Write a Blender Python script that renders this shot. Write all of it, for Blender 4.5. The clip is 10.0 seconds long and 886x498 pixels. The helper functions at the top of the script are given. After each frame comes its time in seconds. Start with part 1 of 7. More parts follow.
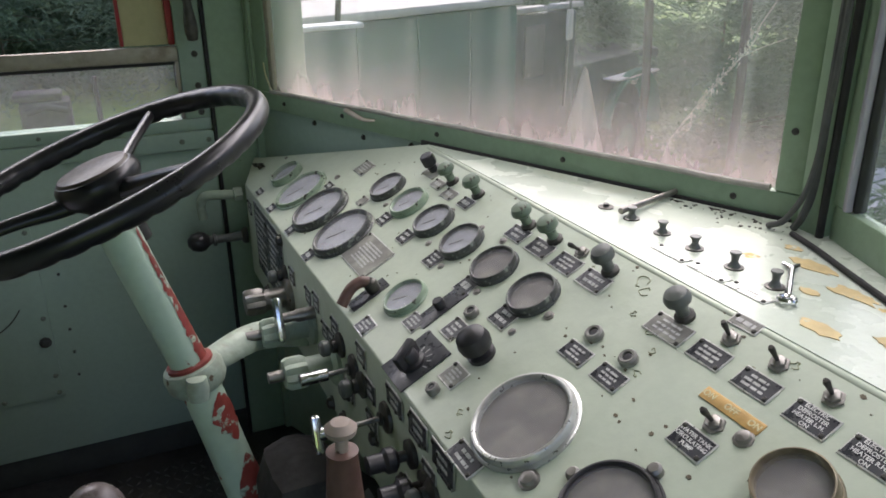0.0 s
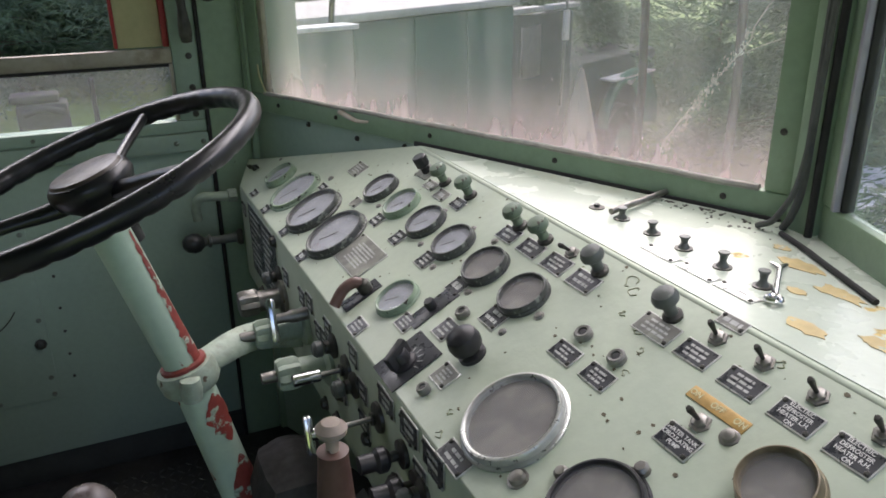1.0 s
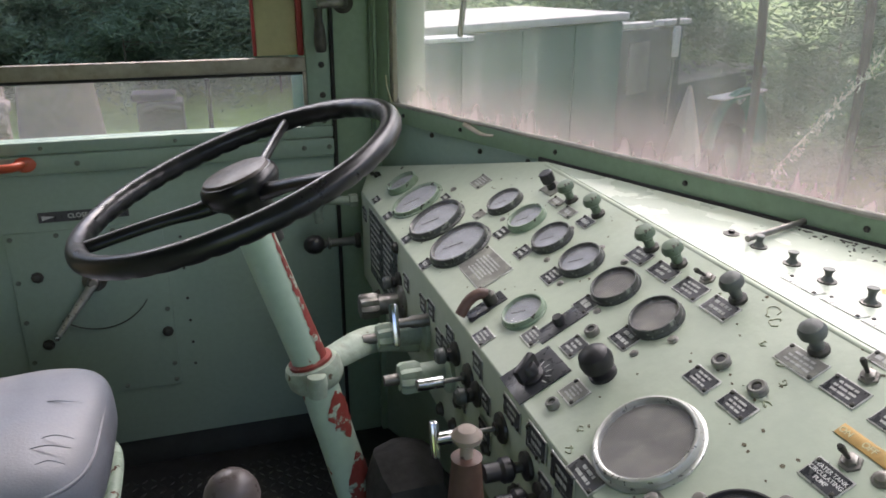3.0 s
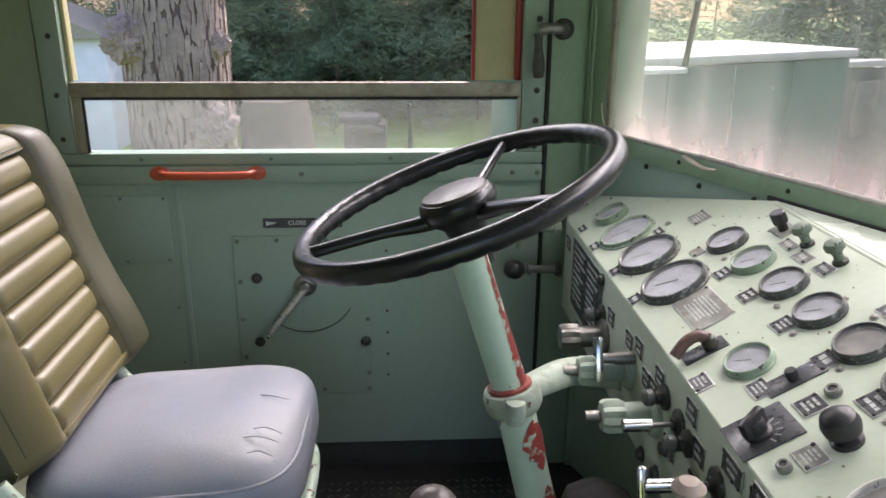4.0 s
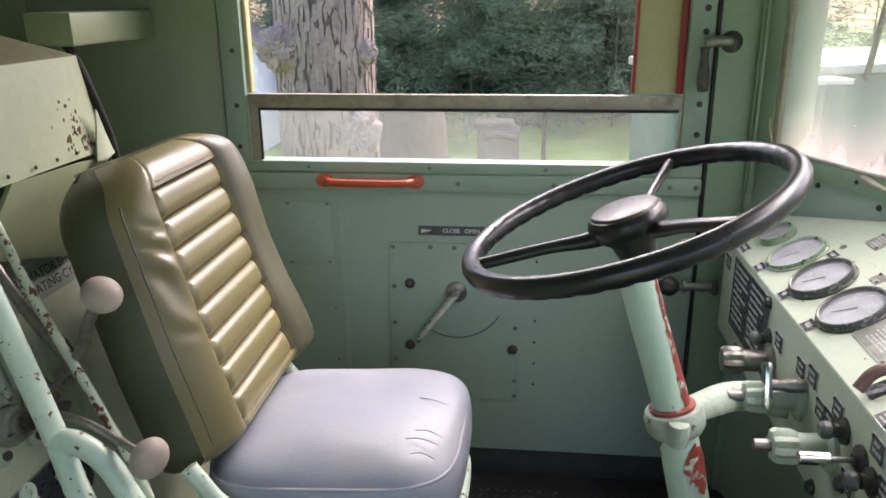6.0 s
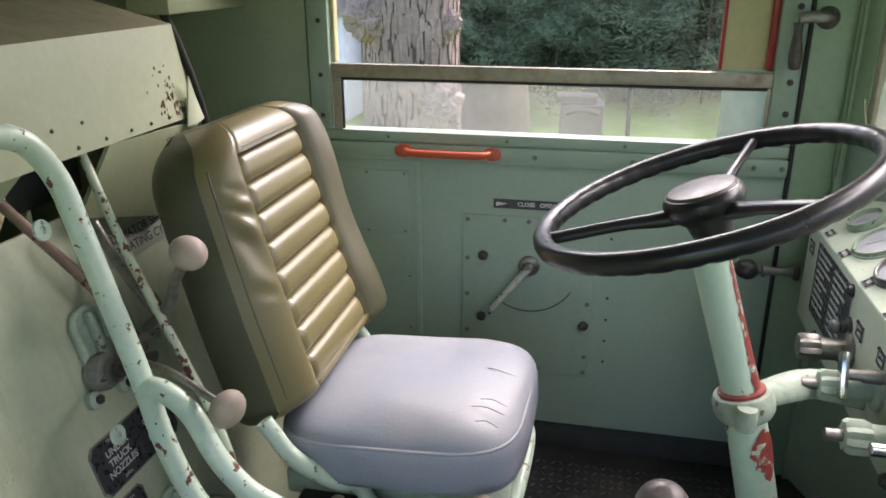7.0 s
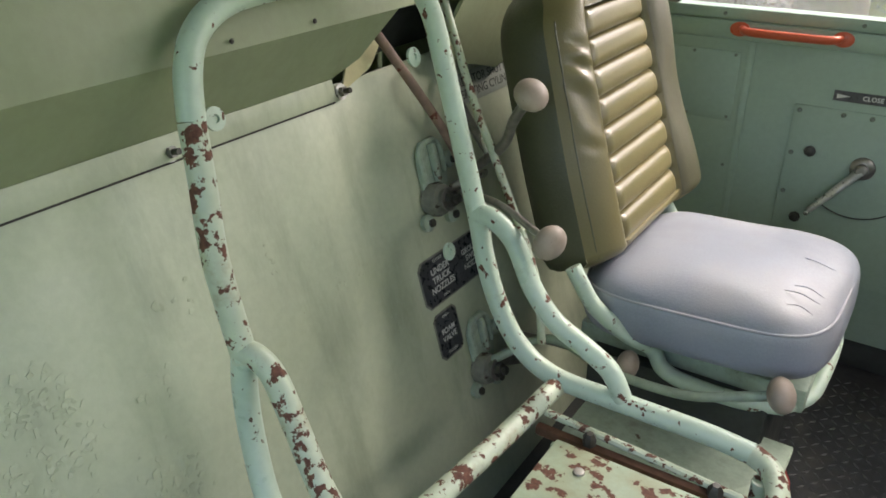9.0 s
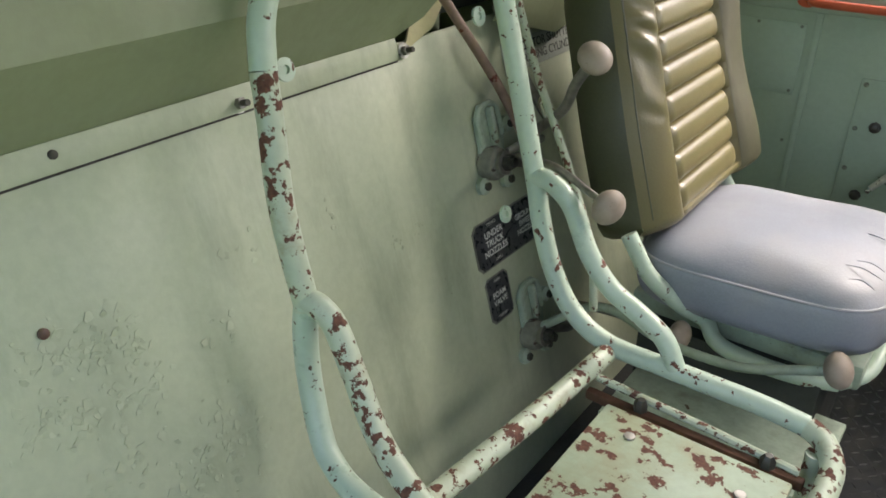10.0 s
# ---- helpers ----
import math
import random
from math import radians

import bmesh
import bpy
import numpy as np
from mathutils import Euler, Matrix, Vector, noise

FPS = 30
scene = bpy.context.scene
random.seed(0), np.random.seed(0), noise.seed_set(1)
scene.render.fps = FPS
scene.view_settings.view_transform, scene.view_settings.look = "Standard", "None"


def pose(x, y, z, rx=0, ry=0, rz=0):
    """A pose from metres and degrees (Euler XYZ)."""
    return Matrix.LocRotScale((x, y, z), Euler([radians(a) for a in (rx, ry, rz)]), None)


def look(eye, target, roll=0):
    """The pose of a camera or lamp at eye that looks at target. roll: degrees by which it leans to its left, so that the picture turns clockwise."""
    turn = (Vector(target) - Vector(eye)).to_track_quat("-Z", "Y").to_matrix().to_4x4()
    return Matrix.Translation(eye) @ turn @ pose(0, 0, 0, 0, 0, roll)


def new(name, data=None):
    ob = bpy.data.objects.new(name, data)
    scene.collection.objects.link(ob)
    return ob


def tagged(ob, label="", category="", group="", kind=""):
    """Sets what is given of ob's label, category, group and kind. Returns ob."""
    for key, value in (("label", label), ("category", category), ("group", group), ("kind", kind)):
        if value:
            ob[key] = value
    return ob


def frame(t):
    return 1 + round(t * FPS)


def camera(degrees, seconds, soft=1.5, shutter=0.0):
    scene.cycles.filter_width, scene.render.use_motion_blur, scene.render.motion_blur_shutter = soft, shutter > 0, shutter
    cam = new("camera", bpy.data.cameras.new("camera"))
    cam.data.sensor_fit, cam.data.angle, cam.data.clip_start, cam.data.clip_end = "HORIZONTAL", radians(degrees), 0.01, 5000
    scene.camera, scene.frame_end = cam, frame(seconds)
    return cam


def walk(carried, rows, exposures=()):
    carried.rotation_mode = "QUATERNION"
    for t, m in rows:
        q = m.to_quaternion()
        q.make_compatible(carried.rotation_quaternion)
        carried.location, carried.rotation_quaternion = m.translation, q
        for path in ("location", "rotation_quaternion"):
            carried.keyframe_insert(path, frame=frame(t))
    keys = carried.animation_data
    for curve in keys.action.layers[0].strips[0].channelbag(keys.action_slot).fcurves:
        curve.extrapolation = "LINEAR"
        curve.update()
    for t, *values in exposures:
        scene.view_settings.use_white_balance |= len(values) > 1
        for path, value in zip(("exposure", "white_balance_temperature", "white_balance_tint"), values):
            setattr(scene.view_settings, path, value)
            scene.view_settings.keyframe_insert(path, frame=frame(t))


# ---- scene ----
cam = camera(59.5, 10.0, soft=1.7)
ROWS = [
    # seconds, eye x y z, yaw to the left of +y, pitch, roll
    (0, 0.0001, 0.0000, 1.3501, -24.131, -21.396, -0.598),
    (0.5, 0.0088, -0.0033, 1.3544, -24.956, -21.637, -0.037),
    (1, 0.0066, -0.0081, 1.3520, -24.264, -21.352, -0.733),
    (1.5, 0.0070, -0.0088, 1.3561, -24.194, -21.387, -0.557),
    (2, 0.0002, -0.0124, 1.3620, -23.273, -21.124, -0.834),
    (2.2, -0.0047, -0.0108, 1.3636, -22.287, -21.046, -0.726),
    (3.3, -0.0642, 0.0042, 1.3649, -13.745, -20.631, -0.328),
    (3.5, -0.0619, 0.0125, 1.3497, -10.520, -20.541, -0.931),
    (4, -0.0991, 0.0272, 1.3502, -3.296, -18.459, 0.325),
    (4.5, -0.1382, 0.0150, 1.3633, 1.819, -18.740, -0.346),
    (5, -0.1569, 0.0225, 1.3675, 5.844, -18.810, 0.093),
    (5.2, -0.1587, 0.0197, 1.3682, 5.494, -18.863, -0.197),
    (6.3, -0.1685, 0.0040, 1.3717, 7.574, -17.891, -0.845),
    (6.5, -0.1706, 0.0003, 1.3794, 8.731, -18.765, -1.117),
    (7, -0.1534, -0.0063, 1.3732, 12.415, -20.055, -0.194),
    (7.5, -0.1885, -0.0320, 1.3549, 21.540, -21.489, -0.910),
    (8, -0.2129, -0.0620, 1.3466, 27.528, -22.860, -1.020),
    (8.5, -0.2267, -0.0862, 1.3368, 32.302, -24.766, -1.282),
    (9, -0.2007, -0.1040, 1.3153, 34.052, -27.049, -0.498),
    (9.5, -0.1952, -0.1156, 1.3070, 34.683, -28.247, -0.187),
    (10, -0.2139, -0.1339, 1.2967, 37.294, -28.795, -0.029),
]

def aim(x, y, z, yaw, pitch, roll):
    a, b = radians(yaw), radians(pitch)
    way = Vector((-math.sin(a) * math.cos(b), math.cos(a) * math.cos(b), math.sin(b)))
    return look((x, y, z), Vector((x, y, z)) + way, roll)


EXPOSURES = [(0.0, 1.40, 6450, 22), (2.5, 1.40, 6450, 22), (4.5, 2.2, 6650, 25), (6.5, 2.38, 6700, 25), (8.0, 2.25, 6850, 18), (10.0, 2.28, 7000, 17)]
walk(cam, [(r[0], aim(*r[1:])) for r in ROWS], EXPOSURES)

# ---- light ----
world = bpy.data.worlds.new("sky")
scene.world = world
world.use_nodes = True
wn = world.node_tree.nodes
sky = wn.new("ShaderNodeTexSky")
sky.sky_type, sky.sun_disc = "NISHITA", False
sky.sun_elevation, sky.sun_rotation = radians(45), radians(36)
sky.air_density, sky.dust_density, sky.ozone_density = 1.0, 3.0, 1.0
wn["Background"].inputs[1].default_value = 0.14
world.node_tree.links.new(sky.outputs[0], wn["Background"].inputs[0])
sun = new("sun", bpy.data.lights.new("sun", "SUN"))
sun.data.energy, sun.data.angle, sun.data.color = 1.2, radians(25), (1.0, 0.97, 0.92)
sun.matrix_world = look((5.0, 7.0, 8.6), (0, 0, 0))


def sky_lamp(name, m, w, h, power, tone, fan=115):
    """Skylight that comes in through an opening; also used for one added fill lamp."""
    ob = new(name, bpy.data.lights.new(name, "AREA"))
    ob.data.shape, ob.data.size, ob.data.size_y, ob.data.energy, ob.data.color = "RECTANGLE", w, h, power, tone
    ob.data.spread = radians(fan)
    ob.matrix_world = m
    return ob


# upper parts of the two windshields and of the door window
sky_lamp("windshield_light", look((0.64, 1.04, 1.575), (0.64 - 0.50, 1.04 - 0.20, 0.75)), 1.02, 0.2, 0.9, (1.0, 0.98, 0.97), 112)
# this one is added fill: it hangs inside the cab, short of the glass
sky_lamp("cab_fill_light", look((0.40, 1.25, 1.575), (0.40 - 0.47, 1.25 - 0.06, 0.692)), 0.44, 0.2, 0.12, (1.0, 0.98, 0.97), 100)
sky_lamp("windshield_light_right", look((0.66, 0.27, 1.575), (0.66 - 0.316, 0.27 + 0.13, 0.635)), 1.02, 0.2, 0.55, (1.0, 0.98, 0.97), 85)
sky_lamp("door_window_light", look((-0.35, 1.83, 1.58), (-0.35, 1.3, 1.2)), 0.9, 0.2, 1.0, (1.0, 1.0, 0.93))


# ---- materials ----
def nodes_of(name):
    m = bpy.data.materials.new(name)
    m.use_nodes = True
    return m, m.node_tree.nodes, m.node_tree.links, m.node_tree.nodes["Principled BSDF"]


def tex(n, l, kind, scale, detail=4.0, rough=0.55, stretch=None):
    t = n.new("ShaderNodeTexCoord")
    mp = n.new("ShaderNodeMapping")
    l.new(t.outputs["Object"], mp.inputs["Vector"])
    if stretch:
        mp.inputs["Scale"].default_value = stretch
    if kind == "voronoi":
        x = n.new("ShaderNodeTexVoronoi")
        x.feature = "DISTANCE_TO_EDGE"
        x.inputs["Scale"].default_value = scale
        l.new(mp.outputs[0], x.inputs["Vector"])
        return x.outputs["Distance"]
    x = n.new("ShaderNodeTexNoise")
    x.inputs["Scale"].default_value, x.inputs["Detail"].default_value, x.inputs["Roughness"].default_value = scale, detail, rough
    l.new(mp.outputs[0], x.inputs["Vector"])
    return x.outputs["Fac"]


def ramp(n, l, src, stops):
    r = n.new("ShaderNodeValToRGB")
    r.color_ramp.elements[0].position, r.color_ramp.elements[0].color = stops[0][0], (*stops[0][1], 1)
    r.color_ramp.elements[1].position, r.color_ramp.elements[1].color = stops[1][0], (*stops[1][1], 1)
    for p, c in stops[2:]:
        e = r.color_ramp.elements.new(p)
        e.color = (*c, 1)
    l.new(src, r.inputs[0])
    return r.outputs[0]


def mix(n, l, fac, a, b, mode="MIX"):
    x = n.new("ShaderNodeMix")
    x.data_type, x.blend_type = "RGBA", mode
    for sock, v in ((x.inputs[0], fac), (x.inputs[6], a), (x.inputs[7], b)):
        if isinstance(v, tuple):
            sock.default_value = (*v, 1)
        elif isinstance(v, float):
            sock.default_value = v
        else:
            l.new(v, sock)
    return x.outputs[2]


def surface(name, col, rough=0.5, metal=0.0, var=0.15, scale=4.0, grain=70.0, bump=0.08, chips=None, stain=None, spec=0.5, streak=None, rvar=0.12):
    """Colour that varies at two scales; chips: (noise scale, threshold, colour); stain: (scale, threshold, colour, strength)."""
    m, n, l, p = nodes_of(name)
    lo, hi = tuple(max(0, c * (1 - var)) for c in col), tuple(min(1, c * (1 + var * 0.7)) for c in col)
    c = ramp(n, l, tex(n, l, "noise", scale, 5), [(0.3, lo), (0.7, hi)])
    fine = tex(n, l, "noise", grain, 3)
    c = mix(n, l, 0.35, c, ramp(n, l, fine, [(0.35, lo), (0.65, hi)]))
    if stain:
        s = ramp(n, l, tex(n, l, "noise", stain[0], 6, 0.65, streak), [(stain[1], (0, 0, 0)), (min(1, stain[1] + 0.16), (stain[3],) * 3)])
        c = mix(n, l, s, c, stain[2])
    b = n.new("ShaderNodeBump")
    b.inputs["Strength"].default_value, b.inputs["Distance"].default_value = bump, 0.004
    height = fine
    r = ramp(n, l, tex(n, l, "noise", scale * 3, 4), [(0.3, (max(0.03, rough - rvar),) * 3), (0.7, (min(1, rough + rvar),) * 3)])
    if chips:
        k = ramp(n, l, tex(n, l, "noise", chips[0], 5, 0.6), [(chips[1], (0, 0, 0)), (chips[1] + 0.02, (1, 1, 1))])
        rust = ramp(n, l, tex(n, l, "noise", 160, 4), [(0.3, tuple(v * 0.55 for v in chips[2])), (0.7, tuple(v * 1.3 for v in chips[2]))])
        c = mix(n, l, k, c, rust)
        r = mix(n, l, k, r, (0.85, 0.85, 0.85))
        height = mix(n, l, k, fine, (0.0, 0.0, 0.0))
    l.new(height, b.inputs["Height"])
    l.new(c, p.inputs["Base Color"])
    l.new(r, p.inputs["Roughness"])
    l.new(b.outputs[0], p.inputs["Normal"])
    p.inputs["Metallic"].default_value = metal
    p.inputs["Specular IOR Level"].default_value = spec
    return m


GREEN = (0.395, 0.455, 0.355)
RUST = (0.125, 0.052, 0.034)
M_PANEL = surface("panel_paint", GREEN, 0.42, var=0.08, chips=(26, 0.72, (0.30, 0.22, 0.10)), stain=(9, 0.6, (0.33, 0.36, 0.22), 0.35))
# lighter copy of the panel paint: light on the shelf is in the colour
M_SHELF = surface("lit_shelf_paint", (0.48, 0.54, 0.45), 0.27, var=0.08, chips=(13, 0.68, (0.55, 0.42, 0.16)), stain=(6, 0.55, (0.5, 0.47, 0.3), 0.4))
M_DOOR = surface("door_paint", (0.275, 0.37, 0.295), 0.5, var=0.10, chips=(30, 0.76, (0.06, 0.03, 0.02)), stain=(3, 0.55, (0.2, 0.3, 0.24), 0.4))
M_TRIM = surface("trim_paint", (0.235, 0.335, 0.225), 0.42, var=0.12, chips=(45, 0.74, (0.05, 0.03, 0.02)), stain=(8, 0.55, (0.14, 0.2, 0.12), 0.5))
M_WALL = surface("wall_paint", (0.42, 0.465, 0.335), 0.45, var=0.12, scale=3, chips=(34, 0.765, (0.10, 0.05, 0.03)), stain=(5.5, 0.52, (0.22, 0.25, 0.17), 0.45), streak=(1, 2.0, 0.5))
M_COVER = surface("cover_paint", (0.255, 0.29, 0.18), 0.5, var=0.1, chips=(40, 0.765, (0.08, 0.05, 0.03)), stain=(3, 0.55, (0.26, 0.30, 0.19), 0.5))
M_TUBE = surface("tube_paint", (0.45, 0.56, 0.46), 0.35, var=0.1, scale=8, chips=(62, 0.625, RUST), stain=(22, 0.64, (0.22, 0.17, 0.10), 0.5))
M_TUBE_WORN = surface("worn_tube_paint", (0.46, 0.53, 0.41), 0.4, var=0.12, scale=8, chips=(52, 0.545, RUST), stain=(16, 0.55, (0.26, 0.19, 0.10), 0.6))
M_PAN = surface("seat_pan_paint", (0.36, 0.45, 0.33), 0.5, var=0.15, chips=(36, 0.56, RUST), stain=(9, 0.44, (0.28, 0.26, 0.15), 0.6))
M_COLUMN = surface("column_paint", (0.42, 0.55, 0.43), 0.38, var=0.1, chips=(16, 0.66, (0.24, 0.035, 0.02)))
M_RED = surface("red_primer", (0.23, 0.04, 0.03), 0.6, var=0.3, scale=20, chips=(45, 0.565, (0.34, 0.42, 0.33)))
M_CAST = surface("cast_paint", (0.33, 0.405, 0.32), 0.55, var=0.25, scale=14, bump=0.3, stain=(16, 0.52, (0.17, 0.16, 0.11), 0.5), chips=(22, 0.66, (0.12, 0.09, 0.06)))
M_ORANGE = surface("orange_paint", (0.50, 0.085, 0.035), 0.35, var=0.12, scale=20, chips=(40, 0.72, (0.15, 0.03, 0.02)))
M_WHEEL = surface("black_bakelite", (0.014, 0.014, 0.016), 0.30, var=0.25, scale=10, bump=0.02, rvar=0.03)
M_HUBCAP = surface("hub_cap", (0.075, 0.06, 0.05), 0.4, var=0.25, scale=20)
M_BLACK = surface("black_plastic", (0.02, 0.02, 0.022), 0.4, var=0.3, scale=20)
M_RUBBER = surface("rubber", (0.018, 0.018, 0.017), 0.75, var=0.3, scale=15)
M_GREYKNOB = surface("worn_knob", (0.10, 0.11, 0.10), 0.45, var=0.3, scale=40, chips=(60, 0.62, (0.2, 0.26, 0.2)))
M_GREENKNOB = surface("green_knob", (0.15, 0.20, 0.14), 0.45, var=0.35, scale=50, chips=(70, 0.58, (0.06, 0.05, 0.04)))
M_BROWNKNOB = surface("brown_knob", (0.12, 0.065, 0.05), 0.45, var=0.3, scale=30)
M_PLATE = surface("name_plate", (0.035, 0.037, 0.042), 0.32, var=0.35, scale=30, stain=(20, 0.6, (0.2, 0.22, 0.2), 0.4))
M_PLATEFADE = surface("faded_plate", (0.17, 0.17, 0.15), 0.4, var=0.3, scale=40, stain=(30, 0.5, (0.36, 0.38, 0.3), 0.6))
M_EDGE = surface("bare_aluminium", (0.52, 0.53, 0.5), 0.35, metal=0.7, var=0.2, scale=40)
M_CHROME = surface("chrome", (0.72, 0.72, 0.72), 0.16, metal=1.0, var=0.15, scale=40)
M_STEEL = surface("dull_steel", (0.26, 0.25, 0.23), 0.42, metal=0.8, var=0.35, scale=40, bump=0.2, chips=(60, 0.68, (0.14, 0.08, 0.05)))
M_DARKSTEEL = surface("dark_steel", (0.07, 0.068, 0.06), 0.45, metal=0.6, var=0.4, scale=40, bump=0.2)
M_GOLD = surface("brass_plate", (0.42, 0.27, 0.09), 0.45, metal=0.3, var=0.25, scale=40)
M_BEZEL = surface("bezel_green", (0.22, 0.30, 0.21), 0.38, var=0.3, scale=40, chips=(60, 0.62, (0.05, 0.05, 0.04)))
M_BEZELDARK = surface("bezel_dark", (0.06, 0.065, 0.06), 0.36, var=0.4, scale=50, chips=(60, 0.6, (0.2, 0.22, 0.19)))
M_DIAL = surface("faded_dial", (0.26, 0.265, 0.29), 0.5, var=0.3, scale=25, stain=(30, 0.52, (0.30, 0.31, 0.34), 0.6))
M_DIALDARK = surface("dark_dial", (0.125, 0.115, 0.10), 0.5, var=0.35, scale=22, stain=(24, 0.5, (0.2, 0.18, 0.15), 0.7))
M_WHITE = surface("white_print", (0.62, 0.63, 0.6), 0.6, var=0.2, scale=80)
M_PRINT = surface("grey_print", (0.42, 0.43, 0.41), 0.5, var=0.25, scale=80)
M_BACK = surface("olive_vinyl", (0.132, 0.115, 0.052), 0.33, var=0.07, scale=7, grain=220, bump=0.1, rvar=0.04)
# darker olives: shade on the back's side and far bolster is in the colour
M_BACKSIDE = surface("shaded_olive_vinyl", (0.052, 0.055, 0.028), 0.42, var=0.2, scale=7, grain=220, bump=0.15)
M_BOLSTER = surface("shaded_bolster_vinyl", (0.048, 0.048, 0.024), 0.5, var=0.15, scale=9, grain=220, bump=0.1, rvar=0.05)
M_CUSHION = surface("grey_vinyl", (0.245, 0.265, 0.31), 0.40, var=0.16, scale=5, grain=260, bump=0.1, stain=(4, 0.48, (0.29, 0.275, 0.28), 0.45))
M_PIPING = surface("grey_piping", (0.30, 0.30, 0.33), 0.45, var=0.1, scale=20)
M_LEVERKNOB = surface("tan_knob", (0.31, 0.25, 0.205), 0.55, var=0.2, scale=30, chips=(60, 0.66, (0.16, 0.10, 0.08)))
M_FLOOR = surface("floor_plate", (0.035, 0.037, 0.04), 0.5, metal=0.3, var=0.4, scale=8, bump=0.2, stain=(6, 0.5, (0.08, 0.075, 0.065), 0.6))
# near-black: puts shade into the colour of low parts; also dark print
M_DARK = surface("dark_shade_and_print", (0.03, 0.035, 0.032), 0.7, var=0.3, scale=6)
# grime, darkened further to carry the shade of joints and the footwell
M_GRIME_SHADE = surface("grime_and_shade", (0.04, 0.036, 0.033), 0.7, var=0.45, scale=18, bump=0.4)
M_RAIL = surface("weathered_aluminium", (0.33, 0.30, 0.24), 0.5, metal=0.35, var=0.25, scale=12, stain=(18, 0.52, (0.16, 0.12, 0.08), 0.6))
M_FRAMERED = surface("red_frame", (0.36, 0.03, 0.035), 0.4, var=0.2, scale=12)
M_PALEFRAME = surface("pale_frame", (0.50, 0.47, 0.27), 0.6, var=0.12, scale=12)
M_BRONZE = surface("peeling_bronze", (0.17, 0.14, 0.085), 0.45, metal=0.3, var=0.4, scale=40, chips=(50, 0.62, (0.3, 0.27, 0.18)))
M_CAB = surface("cab_paint", (0.25, 0.31, 0.21), 0.5, var=0.1, stain=(4, 0.55, (0.16, 0.22, 0.15), 0.4))


def glass(name, dust, colour, streaky=True, tint=(0.93, 0.96, 0.95), foot=0.0, shine=0.025, soil=None):
    """A thin pane: clear, glossy by Fresnel, with an even film of dust and streaks."""
    m, n, l, p = nodes_of(name)
    n.remove(p)
    out = n["Material Output"]
    clear, gloss, film = n.new("ShaderNodeBsdfTransparent"), n.new("ShaderNodeBsdfGlossy"), n.new("ShaderNodeBsdfTranslucent")
    diff = n.new("ShaderNodeBsdfDiffuse")
    clear.inputs[0].default_value = (*tint, 1)
    gloss.inputs["Roughness"].default_value = 0.03
    for s in (film, diff):
        s.inputs[0].default_value = (*colour, 1)
    lw, steep, fres = n.new("ShaderNodeLayerWeight"), n.new("ShaderNodeMath"), n.new("ShaderNodeMath")
    steep.operation, fres.operation = "POWER", "MULTIPLY_ADD"
    steep.inputs[1].default_value, fres.inputs[1].default_value, fres.inputs[2].default_value = 4.5, 0.6, shine
    l.new(lw.outputs["Facing"], steep.inputs[0]), l.new(steep.outputs[0], fres.inputs[0])
    a = n.new("ShaderNodeMixShader")
    l.new(fres.outputs[0], a.inputs[0]), l.new(clear.outputs[0], a.inputs[1]), l.new(gloss.outputs[0], a.inputs[2])
    both = n.new("ShaderNodeAddShader")
    l.new(film.outputs[0], both.inputs[0]), l.new(diff.outputs[0], both.inputs[1])
    blotch = ramp(n, l, tex(n, l, "noise", 3.0, 5, 0.6), [(0.3, (dust * 0.5,) * 3), (0.75, (dust * 1.3,) * 3)])
    if streaky:
        st = ramp(n, l, tex(n, l, "noise", 26, 4, 0.6, (1, 1, 0.05)), [(0.42, (0, 0, 0)), (0.8, (dust * 1.3,) * 3)])
        sp = ramp(n, l, tex(n, l, "noise", 150, 3, 0.6, (1, 1, 0.5)), [(0.70, (0, 0, 0)), (0.76, (0.3, 0.3, 0.3))])
        blotch = mix(n, l, 1.0, blotch, st, "ADD")
        blotch = mix(n, l, 1.0, blotch, sp, "ADD")
    if foot:
        # dirt that has settled along the lower edge, with an uneven border
        co, sep = n.new("ShaderNodeTexCoord"), n.new("ShaderNodeSeparateXYZ")
        l.new(co.outputs["Object"], sep.inputs[0])
        wob = n.new("ShaderNodeMath")
        wob.operation = "MULTIPLY_ADD"
        l.new(tex(n, l, "noise", 7, 4), wob.inputs[0])
        wob.inputs[1].default_value = -0.07
        l.new(sep.outputs["Z"], wob.inputs[2])
        up = n.new("ShaderNodeMath")
        up.operation = "SUBTRACT"
        l.new(wob.outputs[0], up.inputs[0])
        up.inputs[1].default_value = foot
        low = ramp(n, l, up.outputs[0], [(0.0, (0.16, 0.16, 0.16)), (0.11, (0, 0, 0))])
        tone = ramp(n, l, up.outputs[0], [(0.02, soil), (0.13, colour)])
        for sh in (film, diff):
            l.new(tone, sh.inputs[0])
        blotch = mix(n, l, 1.0, blotch, low, "ADD")
    f = n.new("ShaderNodeMixShader")
    l.new(blotch, f.inputs[0]), l.new(a.outputs[0], f.inputs[1]), l.new(both.outputs[0], f.inputs[2])
    l.new(f.outputs[0], out.inputs[0])
    return m


M_WINDSHIELD = glass("dusty_windshield", 0.078, (0.56, 0.58, 0.54), foot=1.005, soil=(0.60, 0.51, 0.50))
M_SIDEGLASS = glass("dusty_side_glass", 0.07, (0.62, 0.62, 0.60), False)
M_DIALGLASS = glass("dial_glass", 0.16, (0.5, 0.5, 0.52), False, shine=0.006)


# ---- builders ----
def thing(name, m, label, category, group="", kind=""):
    ob = new(name)
    ob.empty_display_size = 0.05
    ob.matrix_basis = m
    return tagged(ob, label, category, group, kind)


